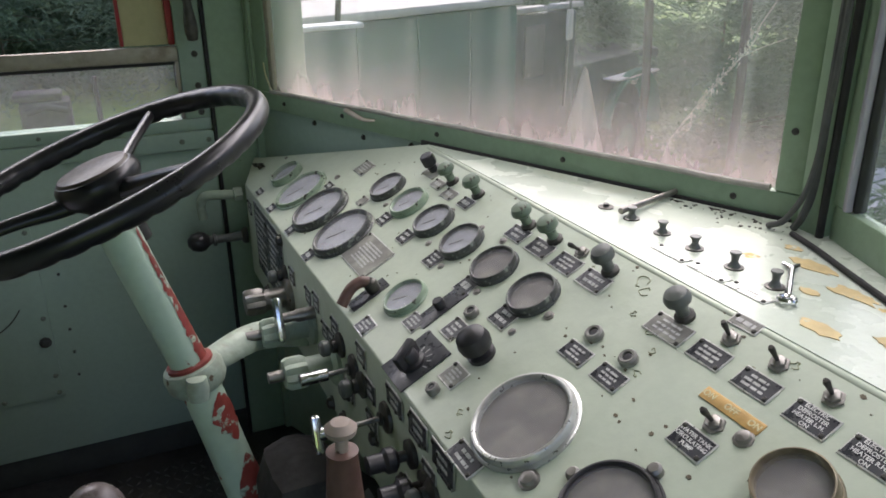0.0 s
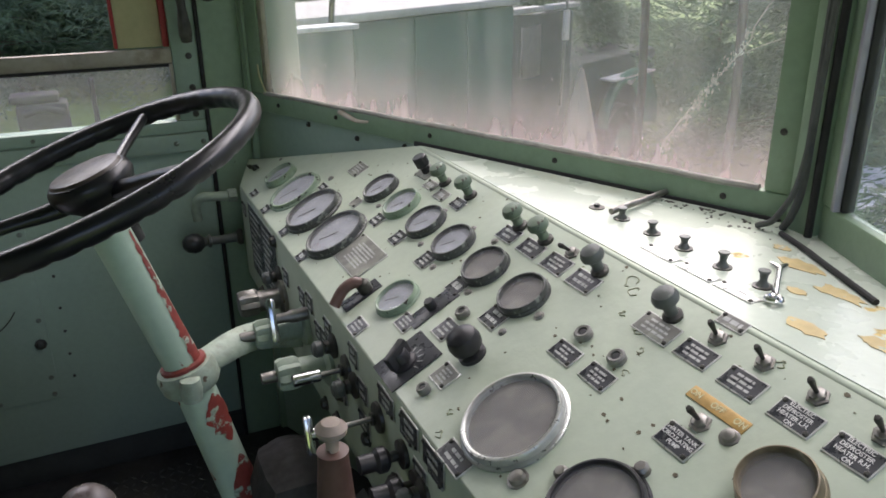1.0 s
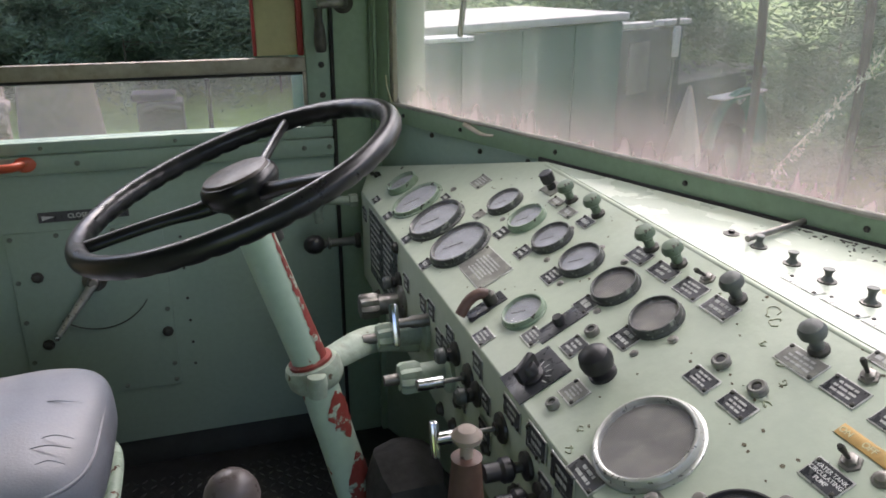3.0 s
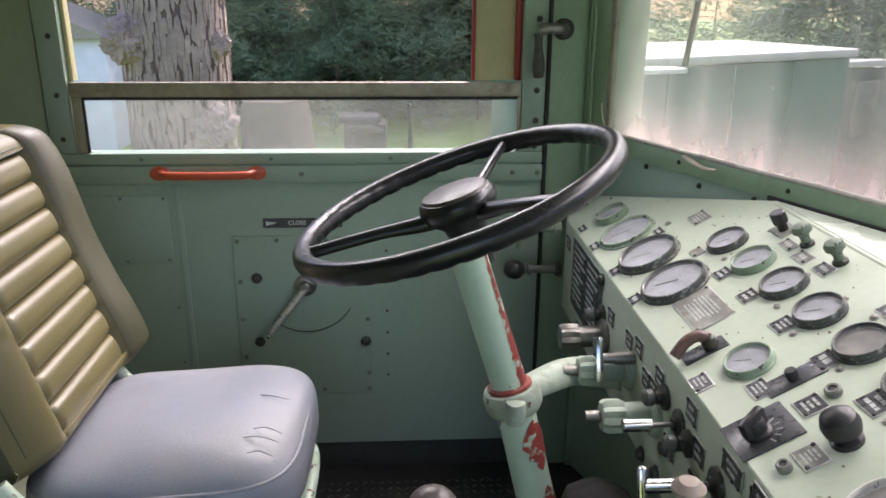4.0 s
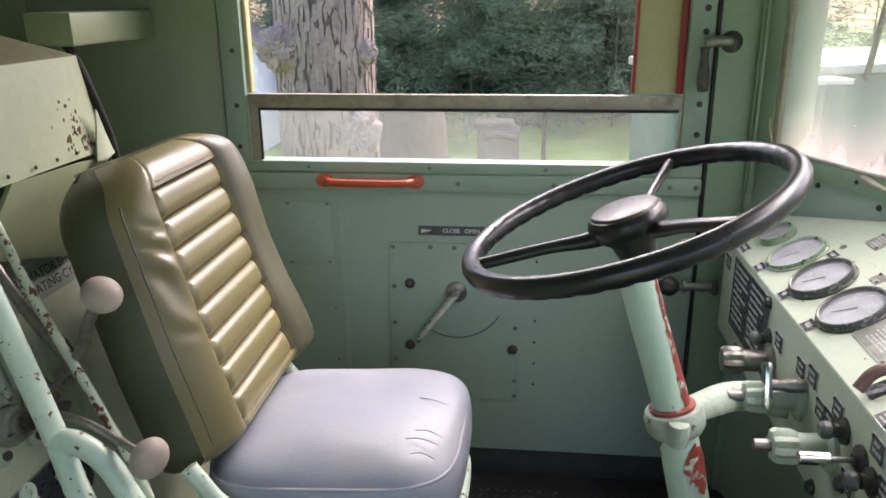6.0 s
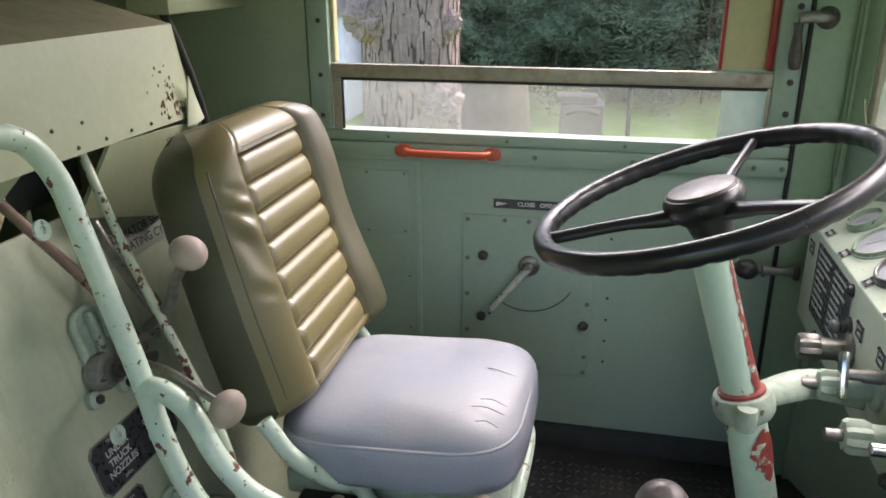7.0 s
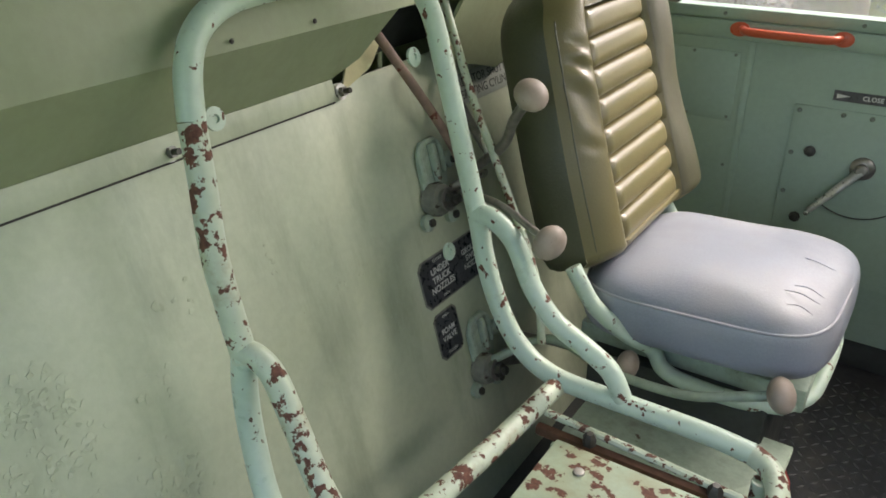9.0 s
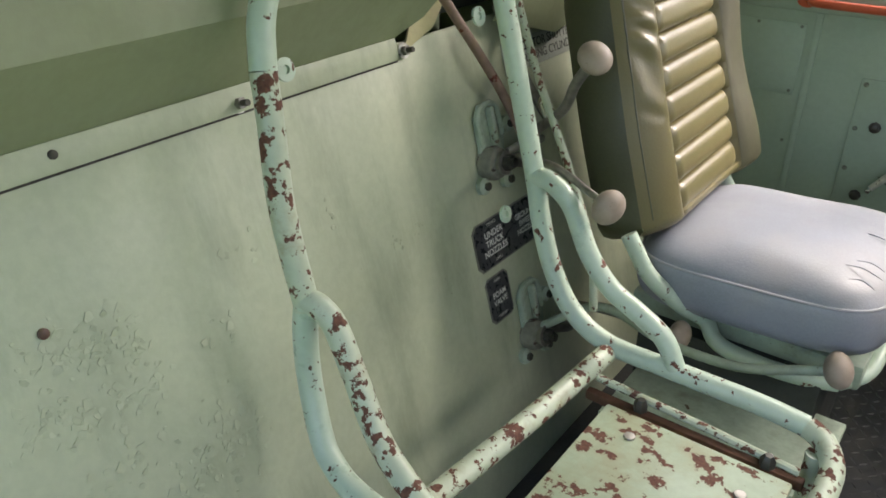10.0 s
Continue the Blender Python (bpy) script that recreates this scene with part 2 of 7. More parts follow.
def dash_part(name, m, label):
    """A knob or handle that belongs to the dashboard."""
    ob = new(name)
    ob.empty_display_size = 0.05
    ob.parent = dash
    ob.matrix_basis = idm @ m
    return tagged(ob, label)


def finish(bm, name, mat, smooth=True):
    me = bpy.data.meshes.new(name)
    bmesh.ops.recalc_face_normals(bm, faces=bm.faces)
    bm.to_mesh(me)
    bm.free()
    me.materials.append(mat)
    if smooth:
        me.shade_smooth()
        me.set_sharp_from_angle(angle=radians(38))
    return me


def part(name, bm, mat, parent, label="", at=None):
    """One mesh under a thing or a part; the bmesh is in the parent's space, or the mesh sits at the pose at."""
    ob = new(name, finish(bm, name, mat) if isinstance(bm, bmesh.types.BMesh) else bm)
    ob.parent = parent
    if at is not None:
        ob.matrix_basis = at
    return tagged(ob, label)


def solid(name, bm, mat, label="", category="", group="", kind="", at=None):
    ob = new(name, finish(bm, name, mat))
    if at is not None:
        ob.matrix_basis = at
    return tagged(ob, label, category, group, kind)


def box(bm, lo, hi, bevel=0.0, m=None, seg=2):
    lo, hi = Vector(lo), Vector(hi)
    r = bmesh.ops.create_cube(bm, size=1.0)
    vs = r["verts"]
    for v in vs:
        v.co = Vector((lo[i] + (v.co[i] + 0.5) * (hi[i] - lo[i]) for i in range(3)))
    if bevel:
        es = list({e for v in vs for e in v.link_edges})
        b = bmesh.ops.bevel(bm, geom=es, offset=bevel, segments=seg, affect="EDGES", profile=0.5)
        vs = list({v for f in b["faces"] for v in f.verts} | {v for v in vs if v.is_valid})
        vs = list({w for v in vs for f in v.link_faces for w in f.verts})
    if m is not None:
        bmesh.ops.transform(bm, matrix=m, verts=vs)
    return bm


def lathe(bm, profile, m=None, seg=20, wave=0.0, waves=0):
    """Turns (radius, height) pairs about z."""
    rings = []
    for r, h in profile:
        if r < 1e-6:
            rings.append([bm.verts.new((0, 0, h))])
        else:
            ring = []
            for i in range(seg):
                a = 2 * math.pi * i / seg
                q = r * (1 + wave * math.cos(waves * a))
                ring.append(bm.verts.new((q * math.cos(a), q * math.sin(a), h)))
            rings.append(ring)
    for a, b in zip(rings, rings[1:]):
        for i in range(max(len(a), len(b))):
            j = (i + 1) % max(len(a), len(b))
            if len(a) == 1 and len(b) > 1:
                bm.faces.new((a[0], b[i], b[j]))
            elif len(b) == 1 and len(a) > 1:
                bm.faces.new((a[i], a[j], b[0]))
            elif len(a) > 1:
                bm.faces.new((a[i], a[j], b[j], b[i]))
    if m is not None:
        bmesh.ops.transform(bm, matrix=m, verts=[v for r in rings for v in r])
    return bm


def along(p0, p1):
    """The pose at p0 whose z points to p1."""
    p0, p1 = Vector(p0), Vector(p1)
    return Matrix.Translation(p0) @ (p1 - p0).to_track_quat("Z", "Y").to_matrix().to_4x4()


def rod(bm, p0, p1, r0, r1=None, seg=14):
    r1 = r0 if r1 is None else r1
    h = (Vector(p1) - Vector(p0)).length
    c = min(0.12 * min(r0, r1), 0.001)
    return lathe(bm, [(0, 0), (r0 - c, 0), (r0, c), (r1, h - c), (r1 - c, h), (0, h)], along(p0, p1), seg)


def spline(pts, n=8):
    pts = [Vector(p) for p in pts]
    q = [pts[0] * 2 - pts[1]] + pts + [pts[-1] * 2 - pts[-2]]
    out = []
    for i in range(1, len(q) - 2):
        a, b, c, d = q[i - 1:i + 3]
        for k in range(n):
            t = k / n
            out.append(0.5 * (2 * b + (c - a) * t + (2 * a - 5 * b + 4 * c - d) * t * t + (3 * b - a - 3 * c + d) * t ** 3))
    return out + [pts[-1]]


def tube(bm, pts, r, seg=12, n=8, closed=False, flat=1.0, caps=True):
    pts = [Vector(p) for p in pts] if closed or n == 0 else spline(pts, n)
    rings, up = [], None
    for i, p in enumerate(pts):
        if closed:
            d = (pts[(i + 1) % len(pts)] - pts[i - 1]).normalized()
        else:
            d = (pts[min(i + 1, len(pts) - 1)] - pts[max(i - 1, 0)]).normalized()
        if up is None:
            up = d.orthogonal().normalized()
        up = (up - d * up.dot(d)).normalized()
        side = d.cross(up)
        rr = r(i / (len(pts) - 1)) if callable(r) else r
        rings.append([bm.verts.new(p + (up * math.cos(2 * math.pi * k / seg) + side * flat * math.sin(2 * math.pi * k / seg)) * rr) for k in range(seg)])
    pairs = list(zip(rings, rings[1:])) + ([(rings[-1], rings[0])] if closed else [])
    for a, b in pairs:
        for k in range(seg):
            bm.faces.new((a[k], a[(k + 1) % seg], b[(k + 1) % seg], b[k]))
    if not closed and caps:
        bm.faces.new(rings[0]), bm.faces.new(rings[-1])
    return bm


def prism(bm, poly, depth, m=None, bevel=0.0):
    """A polygon in xy, drawn out from 0 to depth along z."""
    lo = [bm.verts.new((x, y, 0)) for x, y in poly]
    hi = [bm.verts.new((x, y, depth)) for x, y in poly]
    k = len(poly)
    fs = [bm.faces.new(lo), bm.faces.new(hi)] + [bm.faces.new((lo[i], lo[(i + 1) % k], hi[(i + 1) % k], hi[i])) for i in range(k)]
    vs = lo + hi
    if bevel:
        b = bmesh.ops.bevel(bm, geom=list({e for f in fs for e in f.edges}), offset=bevel, segments=2, affect="EDGES", profile=0.5)
        vs = list({v for f in b["faces"] for v in f.verts} | {v for v in vs if v.is_valid})
    if m is not None:
        bmesh.ops.transform(bm, matrix=m, verts=vs)
    return bm


def B():
    return bmesh.new()


def axes(o, x, y, z):
    return Matrix(((x[0], y[0], z[0], o[0]), (x[1], y[1], z[1], o[1]), (x[2], y[2], z[2], o[2]), (0, 0, 0, 1)))


# Places on the large surfaces: each gives a pose with x to a reader's right, y up the surface and z out of it.
SLOPE = radians(29)
PE, PN = Vector((math.cos(SLOPE), 0, math.sin(SLOPE))), Vector((-math.sin(SLOPE), 0, math.cos(SLOPE)))
P0 = Vector((0.283, 0, 0.855))


def panel_pose(y, s, h=0.0):
    return axes(P0 + PE * s + PN * h + Vector((0, y, 0)), (0, -1, 0), PE, PN)


def spread_at(s):
    """Rows of controls lie wider apart, and their fittings are larger, towards the lower edge of the slope."""
    return 1.1455 - 0.523 * s + 0.214 * s * s


def on_panel(y, s, h=0.0):
    k = spread_at(s)
    return panel_pose(y * k, s * (1.112 - 0.4365 * s), h) @ Matrix.Scale(k, 4)


FRONT = 1.145


def on_front(y, z, h=0.0):
    return axes((P0.x - 0.0022 - h, y * FRONT, 1.352 - (1.352 - z) * FRONT), (0, -1, 0), (0, 0, 1), (-1, 0, 0)) @ Matrix.Scale(FRONT, 4)


def on_shelf(x, y, h=0.0):
    return axes((x, y, 1.006 + h), (0, -1, 0), (1, 0, 0), (0, 0, 1))


WN = Vector((1, 0, 0.27)).normalized()
WU = Vector((-0.27, 0, 1)).normalized()


def on_wall(y, z, h=0.0):
    return axes(Vector((-0.757 - 0.27 * z, y, z)) + WN * h, (0, 1, 0), WU, WN)


DOOR_Y = 1.844


def on_door(x, z, h=0.0):
    return axes((x, DOOR_Y - h, z), (1, 0, 0), (0, 0, 1), (0, -1, 0))


def lettering(lines, size, parent, mat, at, bold=0.0, spacing=1.35):
    """Lines of text, centred, as one flat mesh."""
    cu = bpy.data.curves.new("lettering", "FONT")
    cu.body, cu.size, cu.align_x, cu.align_y, cu.space_line = "\n".join(lines), size, "CENTER", "CENTER", spacing / 1.35
    cu.extrude, cu.offset = 0.0001, bold
    tmp = bpy.data.objects.new("lettering", cu)
    scene.collection.objects.link(tmp)
    me = bpy.data.meshes.new_from_object(tmp.evaluated_get(bpy.context.evaluated_depsgraph_get()))
    bpy.data.objects.remove(tmp)
    bpy.data.curves.remove(cu)
    me.materials.clear()
    me.materials.append(mat)
    return part("lettering", me, mat, parent, at=at)


SCREW = None


def screw(parent, x, y, z=0.0, r=0.0026, mat=None):
    global SCREW
    key = "screw"
    if SCREW is None:
        b = lathe(B(), [(r, 0), (r, r * 0.35), (r * 0.6, r * 0.75), (0, r * 0.8)], None, 8)
        SCREW = finish(b, key, M_DARKSTEEL)
    return part(key, SCREW, None, parent, at=Matrix.Translation((x, y, z)))


def bolts(parent, places, r=0.006, mat=None, name="bolt"):
    me = finish(lathe(B(), [(r * 1.25, 0), (r * 1.25, r * 0.2), (r, r * 0.25), (r * 0.9, r * 0.8), (r * 0.4, r), (0, r)], None, 8), name, mat or M_DARKSTEEL)
    for p in places:
        part(name, me, None, parent, at=p)


def name_plate(m, w, h, rows=2, label="small black name plate with pale lettering", mat=None, text=None, size=0.0065, group="dash name plates", screws=True, bold=0.0, seed=0):
    """A thin engraved plate with a bare rim, two screws and lettering or bars."""
    mat = mat or M_PLATE
    t = thing("name_plate", m, label, "name plate", group)
    part("rim", box(B(), (-w / 2, -h / 2, 0), (w / 2, h / 2, 0.0012), 0.0004, seg=1), M_EDGE, t, "bare metal rim")
    part("face", box(B(), (-w / 2 + 0.0016, -h / 2 + 0.0016, 0.0008), (w / 2 - 0.0016, h / 2 - 0.0016, 0.0016)), mat, t)
    if text:
        lettering(text, size, t, M_WHITE, Matrix.Translation((0, 0, 0.0018)), bold)
    elif rows:
        rnd = random.Random(seed + int(w * 1e5) + int(h * 1e5) * 7)
        b = B()
        step = (h * 0.66) / rows
        for k in range(rows):
            y = h * 0.33 - step * (k + 0.5)
            half = w * rnd.uniform(0.22, 0.33)
            x = -half
            while x < half - 0.002:
                x2 = min(half, x + rnd.uniform(0.004, 0.011))
                box(b, (x, y - step * 0.24, 0.0016), (x2, y + step * 0.24, 0.0019))
                x = x2 + 0.0016
        part("print", b, M_PRINT, t)
    if screws:
        screw(t, -w / 2 + 0.004, h / 2 - 0.004, 0.0014), screw(t, w / 2 - 0.004, -h / 2 + 0.004, 0.0014)
    return t


# ---- the cab ----
FLOOR = 0.12


def slab(name, lo, hi, mat, label, cat="wall", bevel=0.003):
    return solid(name, box(B(), lo, hi, bevel), mat, label, cat, kind="structure")


slab("floor", (-1.3, -0.62, FLOOR - 0.05), (1.0, 1.95, FLOOR), M_FLOOR, "dark steel cab floor of raised-pattern plate", "floor")
slab("ceiling", (-1.5, -0.7, 1.80), (1.1, 1.98, 1.84), M_CAB, "green painted cab roof panel", "ceiling")
slab("wall_rear", (-1.42, -0.7, FLOOR), (-1.38, 1.98, 1.8), M_CAB, "green painted rear cab wall")
# side wall behind the door
slab("wall_side_rear", (-1.38, 1.85, FLOOR), (-0.905, 1.89, 1.8), M_CAB, "green riveted side panel behind the door")
# right side: post, sill and header round the open doorway
slab("wall_right_front", (0.30, -0.64, FLOOR), (0.62, -0.60, 1.8), M_CAB, "green cab wall beside the open doorway")
slab("wall_right_rear", (-1.38, -0.64, FLOOR), (-0.92, -0.60, 1.8), M_CAB, "green cab wall behind the open doorway")
slab("door_sill", (-0.92, -0.64, FLOOR), (0.30, -0.60, 0.17), M_CAB, "low green sill of the open doorway", "sill")
slab("wall_right_top", (-0.92, -0.64, 1.66), (0.30, -0.60, 1.8), M_CAB, "green header over the open doorway")

# ---- driver's door ----
door = thing("door_1", Matrix.Translation((-0.32, DOOR_Y, 0.2)), "green painted metal cab door with half-lowered window", "door", kind="structure")
iv = Matrix.Translation((0.32, -DOOR_Y, -0.2))
M_DOORBOLT = surface("painted_bolt", (0.16, 0.19, 0.15), 0.5, var=0.4, scale=90)


def dpart(name, b, mat, label="", parent=None):
    bmesh.ops.transform(b, matrix=iv, verts=b.verts)
    return part(name, b, mat, parent or door, label)


dpart("lower_panel", box(B(), (-0.90, DOOR_Y, 0.2), (0.243, DOOR_Y + 0.05, 0.93), 0.002), M_DOOR)
b = box(B(), (-0.90, DOOR_Y - 0.012, 0.915), (0.243, DOOR_Y + 0.05, 0.958), 0.006)
dpart("sill", b, M_DOOR, "ledge below the window")
dpart("lower_rail", box(B(), (-0.90, DOOR_Y - 0.002, 0.9585), (0.243, DOOR_Y + 0.05, 0.986), 0.003), M_DOOR)
dpart("stile", box(B(), (-0.90, DOOR_Y - 0.002, 0.9865), (-0.846, DOOR_Y + 0.05, 1.72), 0.003), M_DOOR)
dpart("stile", box(B(), (0.187, DOOR_Y - 0.002, 0.9865), (0.243, DOOR_Y + 0.05, 1.72), 0.003), M_DOOR)
dpart("header", box(B(), (-0.90, DOOR_Y, 1.7205), (0.243, DOOR_Y + 0.05, 1.8), 0.003), M_DOOR)
dpart("window_channel", box(B(), (0.173, DOOR_Y + 0.018, 1.15), (0.1865, DOOR_Y + 0.045, 1.72), 0.002), M_FRAMERED, "red window channel")
dpart("window_channel", box(B(), (-0.8455, DOOR_Y + 0.018, 1.15), (-0.836, DOOR_Y + 0.045, 1.72), 0.002), M_PALEFRAME, "pale worn window channel")
dpart("vent_frame", box(B(), (0.072, DOOR_Y + 0.03, 1.15), (0.08, DOOR_Y + 0.045, 1.72), 0.002), M_FRAMERED, "red vent divider")
dpart("vent_panel", box(B(), (0.0805, DOOR_Y + 0.034, 1.15), (0.1728, DOOR_Y + 0.042, 1.72), 0.001), M_PALEFRAME, "pale yellow-green fixed panel")
# the lowered sash
sash = part("sash", finish(box(box(box(B(), (-0.842, DOOR_Y - 0.004, 1.116), (0.186, DOOR_Y + 0.016, 1.149), 0.003), (-0.842, DOOR_Y - 0.001, 0.987), (-0.818, DOOR_Y + 0.015, 1.1157), 0.002), (0.178, DOOR_Y - 0.001, 0.987), (0.186, DOOR_Y + 0.015, 1.1157), 0.002), "sash", M_RAIL), None, door, "weathered metal sash", at=iv)
part("pane", finish(box(B(), (-0.8178, DOOR_Y + 0.005, 0.988), (0.1778, DOOR_Y + 0.009, 1.116)), "pane", M_SIDEGLASS), None, sash, "dusty glass").visible_shadow = False
part("gasket", finish(box(box(B(), (-0.8178, DOOR_Y - 0.0005, 1.109), (0.1778, DOOR_Y + 0.0045, 1.1158)), (-0.8178, DOOR_Y - 0.0005, 0.9885), (-0.813, DOOR_Y + 0.0045, 1.109)), "gasket", M_RUBBER), None, sash)
# reinforcing strip, access plate and small cover plate
dpart("seam_strip", box(B(), (-0.634, DOOR_Y - 0.003, 0.2), (-0.618, DOOR_Y + 0.002, 0.912), 0.0015), M_DOOR)
dpart("cover_plate", box(B(), (-0.875, DOOR_Y - 0.003, 0.715), (-0.65, DOOR_Y + 0.002, 0.885), 0.001), M_DOOR)
acc = dpart("access_plate", box(B(), (-0.507, DOOR_Y - 0.005, 0.352), (-0.172, DOOR_Y + 0.002, 0.783), 0.002), M_DOOR, "bolted access plate round the window crank")
bolts(acc, [iv @ on_door(x, z, 0.005) for x, z in [(-0.495, 0.77), (-0.40, 0.772), (-0.34, 0.772), (-0.28, 0.772), (-0.184, 0.77), (-0.495, 0.665), (-0.495, 0.565), (-0.495, 0.46), (-0.184, 0.56), (-0.184, 0.41), (-0.184, 0.365), (-0.30, 0.365), (-0.42, 0.365)]], 0.0048, M_DOORBOLT)
bolts(acc, [iv @ on_door(x, z, 0.005) for x, z in [(-0.454, 0.675), (-0.457, 0.503), (-0.19, 0.50)]], 0.011, M_DARKSTEEL, "plug")
bolts(door, [iv @ on_door(x, z, 0.012) for x, z in [(-0.885, 0.937), (-0.58, 0.937), (-0.33, 0.937), (-0.10, 0.937), (0.17, 0.937), (0.23, 0.937)]], 0.005, M_DOORBOLT)
bolts(door, [iv @ on_door(x, z, 0.002) for x, z in [(-0.70, 0.972), (-0.40, 0.972), (-0.12, 0.972), (0.08, 0.972)]], 0.004, M_DOORBOLT)
bolts(door, [iv @ on_door(0.222, z, 0.002) for z in (1.0, 1.06, 1.13, 1.2, 1.29, 1.34, 1.45, 1.55, 1.65)], 0.006)
bolts(door, [iv @ on_door(-0.87, z, 0.002) for z in (1.02, 1.12, 1.25, 1.4, 1.55)], 0.005)
bolts(door, [iv @ on_door(x, z, 0.003) for x, z in [(-0.865, 0.875), (-0.76, 0.878), (-0.66, 0.878), (-0.865, 0.725), (-0.76, 0.722), (-0.66, 0.725), (-0.65, 0.6), (-0.65, 0.45), (-0.80, 0.45)]], 0.0032, M_DOORBOLT)
bolts(door, [iv @ on_door(-0.135, z, 0.0) for z in (0.40, 0.46, 0.52, 0.58, 0.66, 0.74)], 0.003)
h = on_door(-0.546, 0.941, 0.012)
handle = part("pull_handle", finish(tube(B(), [(-0.106, 0, 0), (-0.1, 0, 0.014), (-0.078, 0, 0.028), (0, 0, 0.031), (0.078, 0, 0.028), (0.1, 0, 0.014), (0.106, 0, 0)], 0.009, 12, 8, flat=1.25), "pull_handle", M_ORANGE), None, door, "orange-red painted pull handle", at=iv @ h)
for x in (-0.106, 0.106):
    part("foot", finish(lathe(B(), [(0.017, 0), (0.017, 0.003), (0.011, 0.006), (0, 0.006)], Matrix.Translation((x + math.copysign(0.006, x), 0, 0)) @ Matrix.Diagonal((1.35, 1, 1, 1)), 16), "foot", M_ORANGE), None, handle)
pivot = on_door(-0.335, 0.655, 0.005)
crank = part("window_crank", finish(lathe(B(), [(0.027, 0), (0.027, 0.006), (0.022, 0.011), (0.015, 0.013), (0.014, 0.026), (0.010, 0.03), (0, 0.031)], None, 24), "window_crank", M_STEEL), None, door, "bare metal window crank", at=iv @ pivot)
part("arm", finish(tube(B(), [(0, 0, 0.022), (-0.03, -0.038, 0.026), (-0.062, -0.078, 0.034), (-0.092, -0.117, 0.036)], lambda t: 0.0125 - 0.005 * t, 10, 6, flat=0.6), "arm", M_EDGE), None, crank)
part("grip", finish(lathe(B(), [(0.007, 0), (0.007, 0.012), (0.005, 0.018), (0, 0.019)], Matrix.Translation((-0.092, -0.117, 0.034)), 12), "grip", M_CHROME), None, crank)
arc = [Vector((0.125 * math.cos(a) * 1.0, 0.125 * math.sin(a), 0.0035)) for a in [radians(d) for d in range(228, 335, 6)]]
dpart("scratch_arc", tube(B(), [iv.inverted() @ (iv @ pivot @ p) for p in arc], 0.0014, 6, 2), M_DARKSTEEL, "worn groove swept by the crank")
lab = thing("door_label", on_door(-0.335, 0.815, 0.002), "dark label with arrow and worn white words", "label")
part("face", box(B(), (-0.095, -0.012, 0), (0.095, 0.012, 0.001)), M_PLATE, lab)
lettering(["CLOSE   OPEN"], 0.0145, lab, M_WHITE, Matrix.Translation((0.012, 0, 0.0013)), 0.0003)
part("arrow", prism(B(), [(-0.088, -0.007), (-0.06, 0.001), (-0.088, 0.004)], 0.0004, Matrix.Translation((0, 0, 0.001))), M_WHITE, lab)

# front door post with gasket and the corner panel
slab("door_post", (0.252, 1.84, FLOOR), (0.34, 1.92, 1.8), M_TRIM, "green door post with a dark rubber gasket", "post")
slab("trim", (0.2435, 1.835, FLOOR), (0.2515, 1.90, 1.8), M_RUBBER, "black rubber door gasket", "trim", 0.002)
# shade at the foot of the door is put into the sill's colour
slab("kick_panel", (-0.9, 1.852, FLOOR), (0.243, 1.89, 0.199), M_DARK, "door sill below the door, darkened as shade", "sill", 0.002)
slab("corner_post", (0.3405, 1.826, FLOOR), (0.47, 1.92, 1.8), M_TRIM, "green folded corner post beside the windshield", "post", 0.004)
for x, y in ((0.3395, 1.832), (0.3445, 1.818)):
    slab("trim_corner", (x - 0.004, y - 0.006, 0.93), (x + 0.004, y + 0.004, 1.8), M_TRIM, "narrow green folded rib of the corner post", "trim", 0.002)
# latch handle on the post
lt = thing("door_latch", axes((0.277, 1.84, 1.268), (1, 0, 0), (0, 0, 1), (0, -1, 0)), "worn door latch lever with dark grip on the post", "latch")
part("rose", lathe(B(), [(0.024, 0), (0.024, 0.006), (0.016, 0.012), (0, 0.012)], None, 20), M_DARKSTEEL, lt)
part("arm", tube(B(), [(0, 0, 0.01), (-0.012, 0.002, 0.026), (-0.04, 0.003, 0.032), (-0.062, -0.002, 0.032)], 0.0125, 12, 6), M_STEEL, lt, "worn bright arm")
part("grip", lathe(B(), [(0, 0), (0.011, 0.003), (0.0145, 0.02), (0.014, 0.04), (0.009, 0.075), (0.0105, 0.098), (0, 0.10)], along((-0.058, -0.108, 0.03), (-0.062, 0, 0.032)), 14), M_DARKSTEEL, lt, "dark moulded grip")

# ---- windshield, swept back from the centre post ----
WA, WB = Vector((0.559, 1.305, 0)), Vector((0.809, 0.701, 0))
WD = (WB - WA).normalized()
WNRM = Vector((WD.y, -WD.x, 0))  # into the cab
if WNRM.x > 0:
    WNRM = -WNRM
MW = axes(WA, WD, (0, 0, 1), WD.cross(Vector((0, 0, 1))))
SIGN = 1 if Vector(WD.cross(Vector((0, 0, 1)))).dot(WNRM) > 0 else -1


def wbox(b, u0, u1, z0, z1, d0, d1, bevel=0.0):
    """A box on the windshield's plane: along it, up, and d metres into the cab."""
    lo, hi = sorted((SIGN * d0, SIGN * d1))
    return box(b, (u0, z0, lo), (u1, z1, hi), bevel, MW)


solid("wall_front", wbox(B(), -0.62, 0.70, FLOOR, 1.0, -0.05, -0.012, 0.002), M_DOOR, "pale green bolted panel below the windshield", "wall", kind="structure")
solid("wall_front_top", wbox(B(), -0.60, 0.68, 1.70, 1.8, -0.05, -0.005, 0.002), M_TRIM, "green header over the windshield", "wall", kind="structure")
ws = thing("window_1", Matrix.Translation(WA), "dusty streaked windshield in a green bolted frame", "window", kind="structure")
iw = Matrix.Translation(-WA)


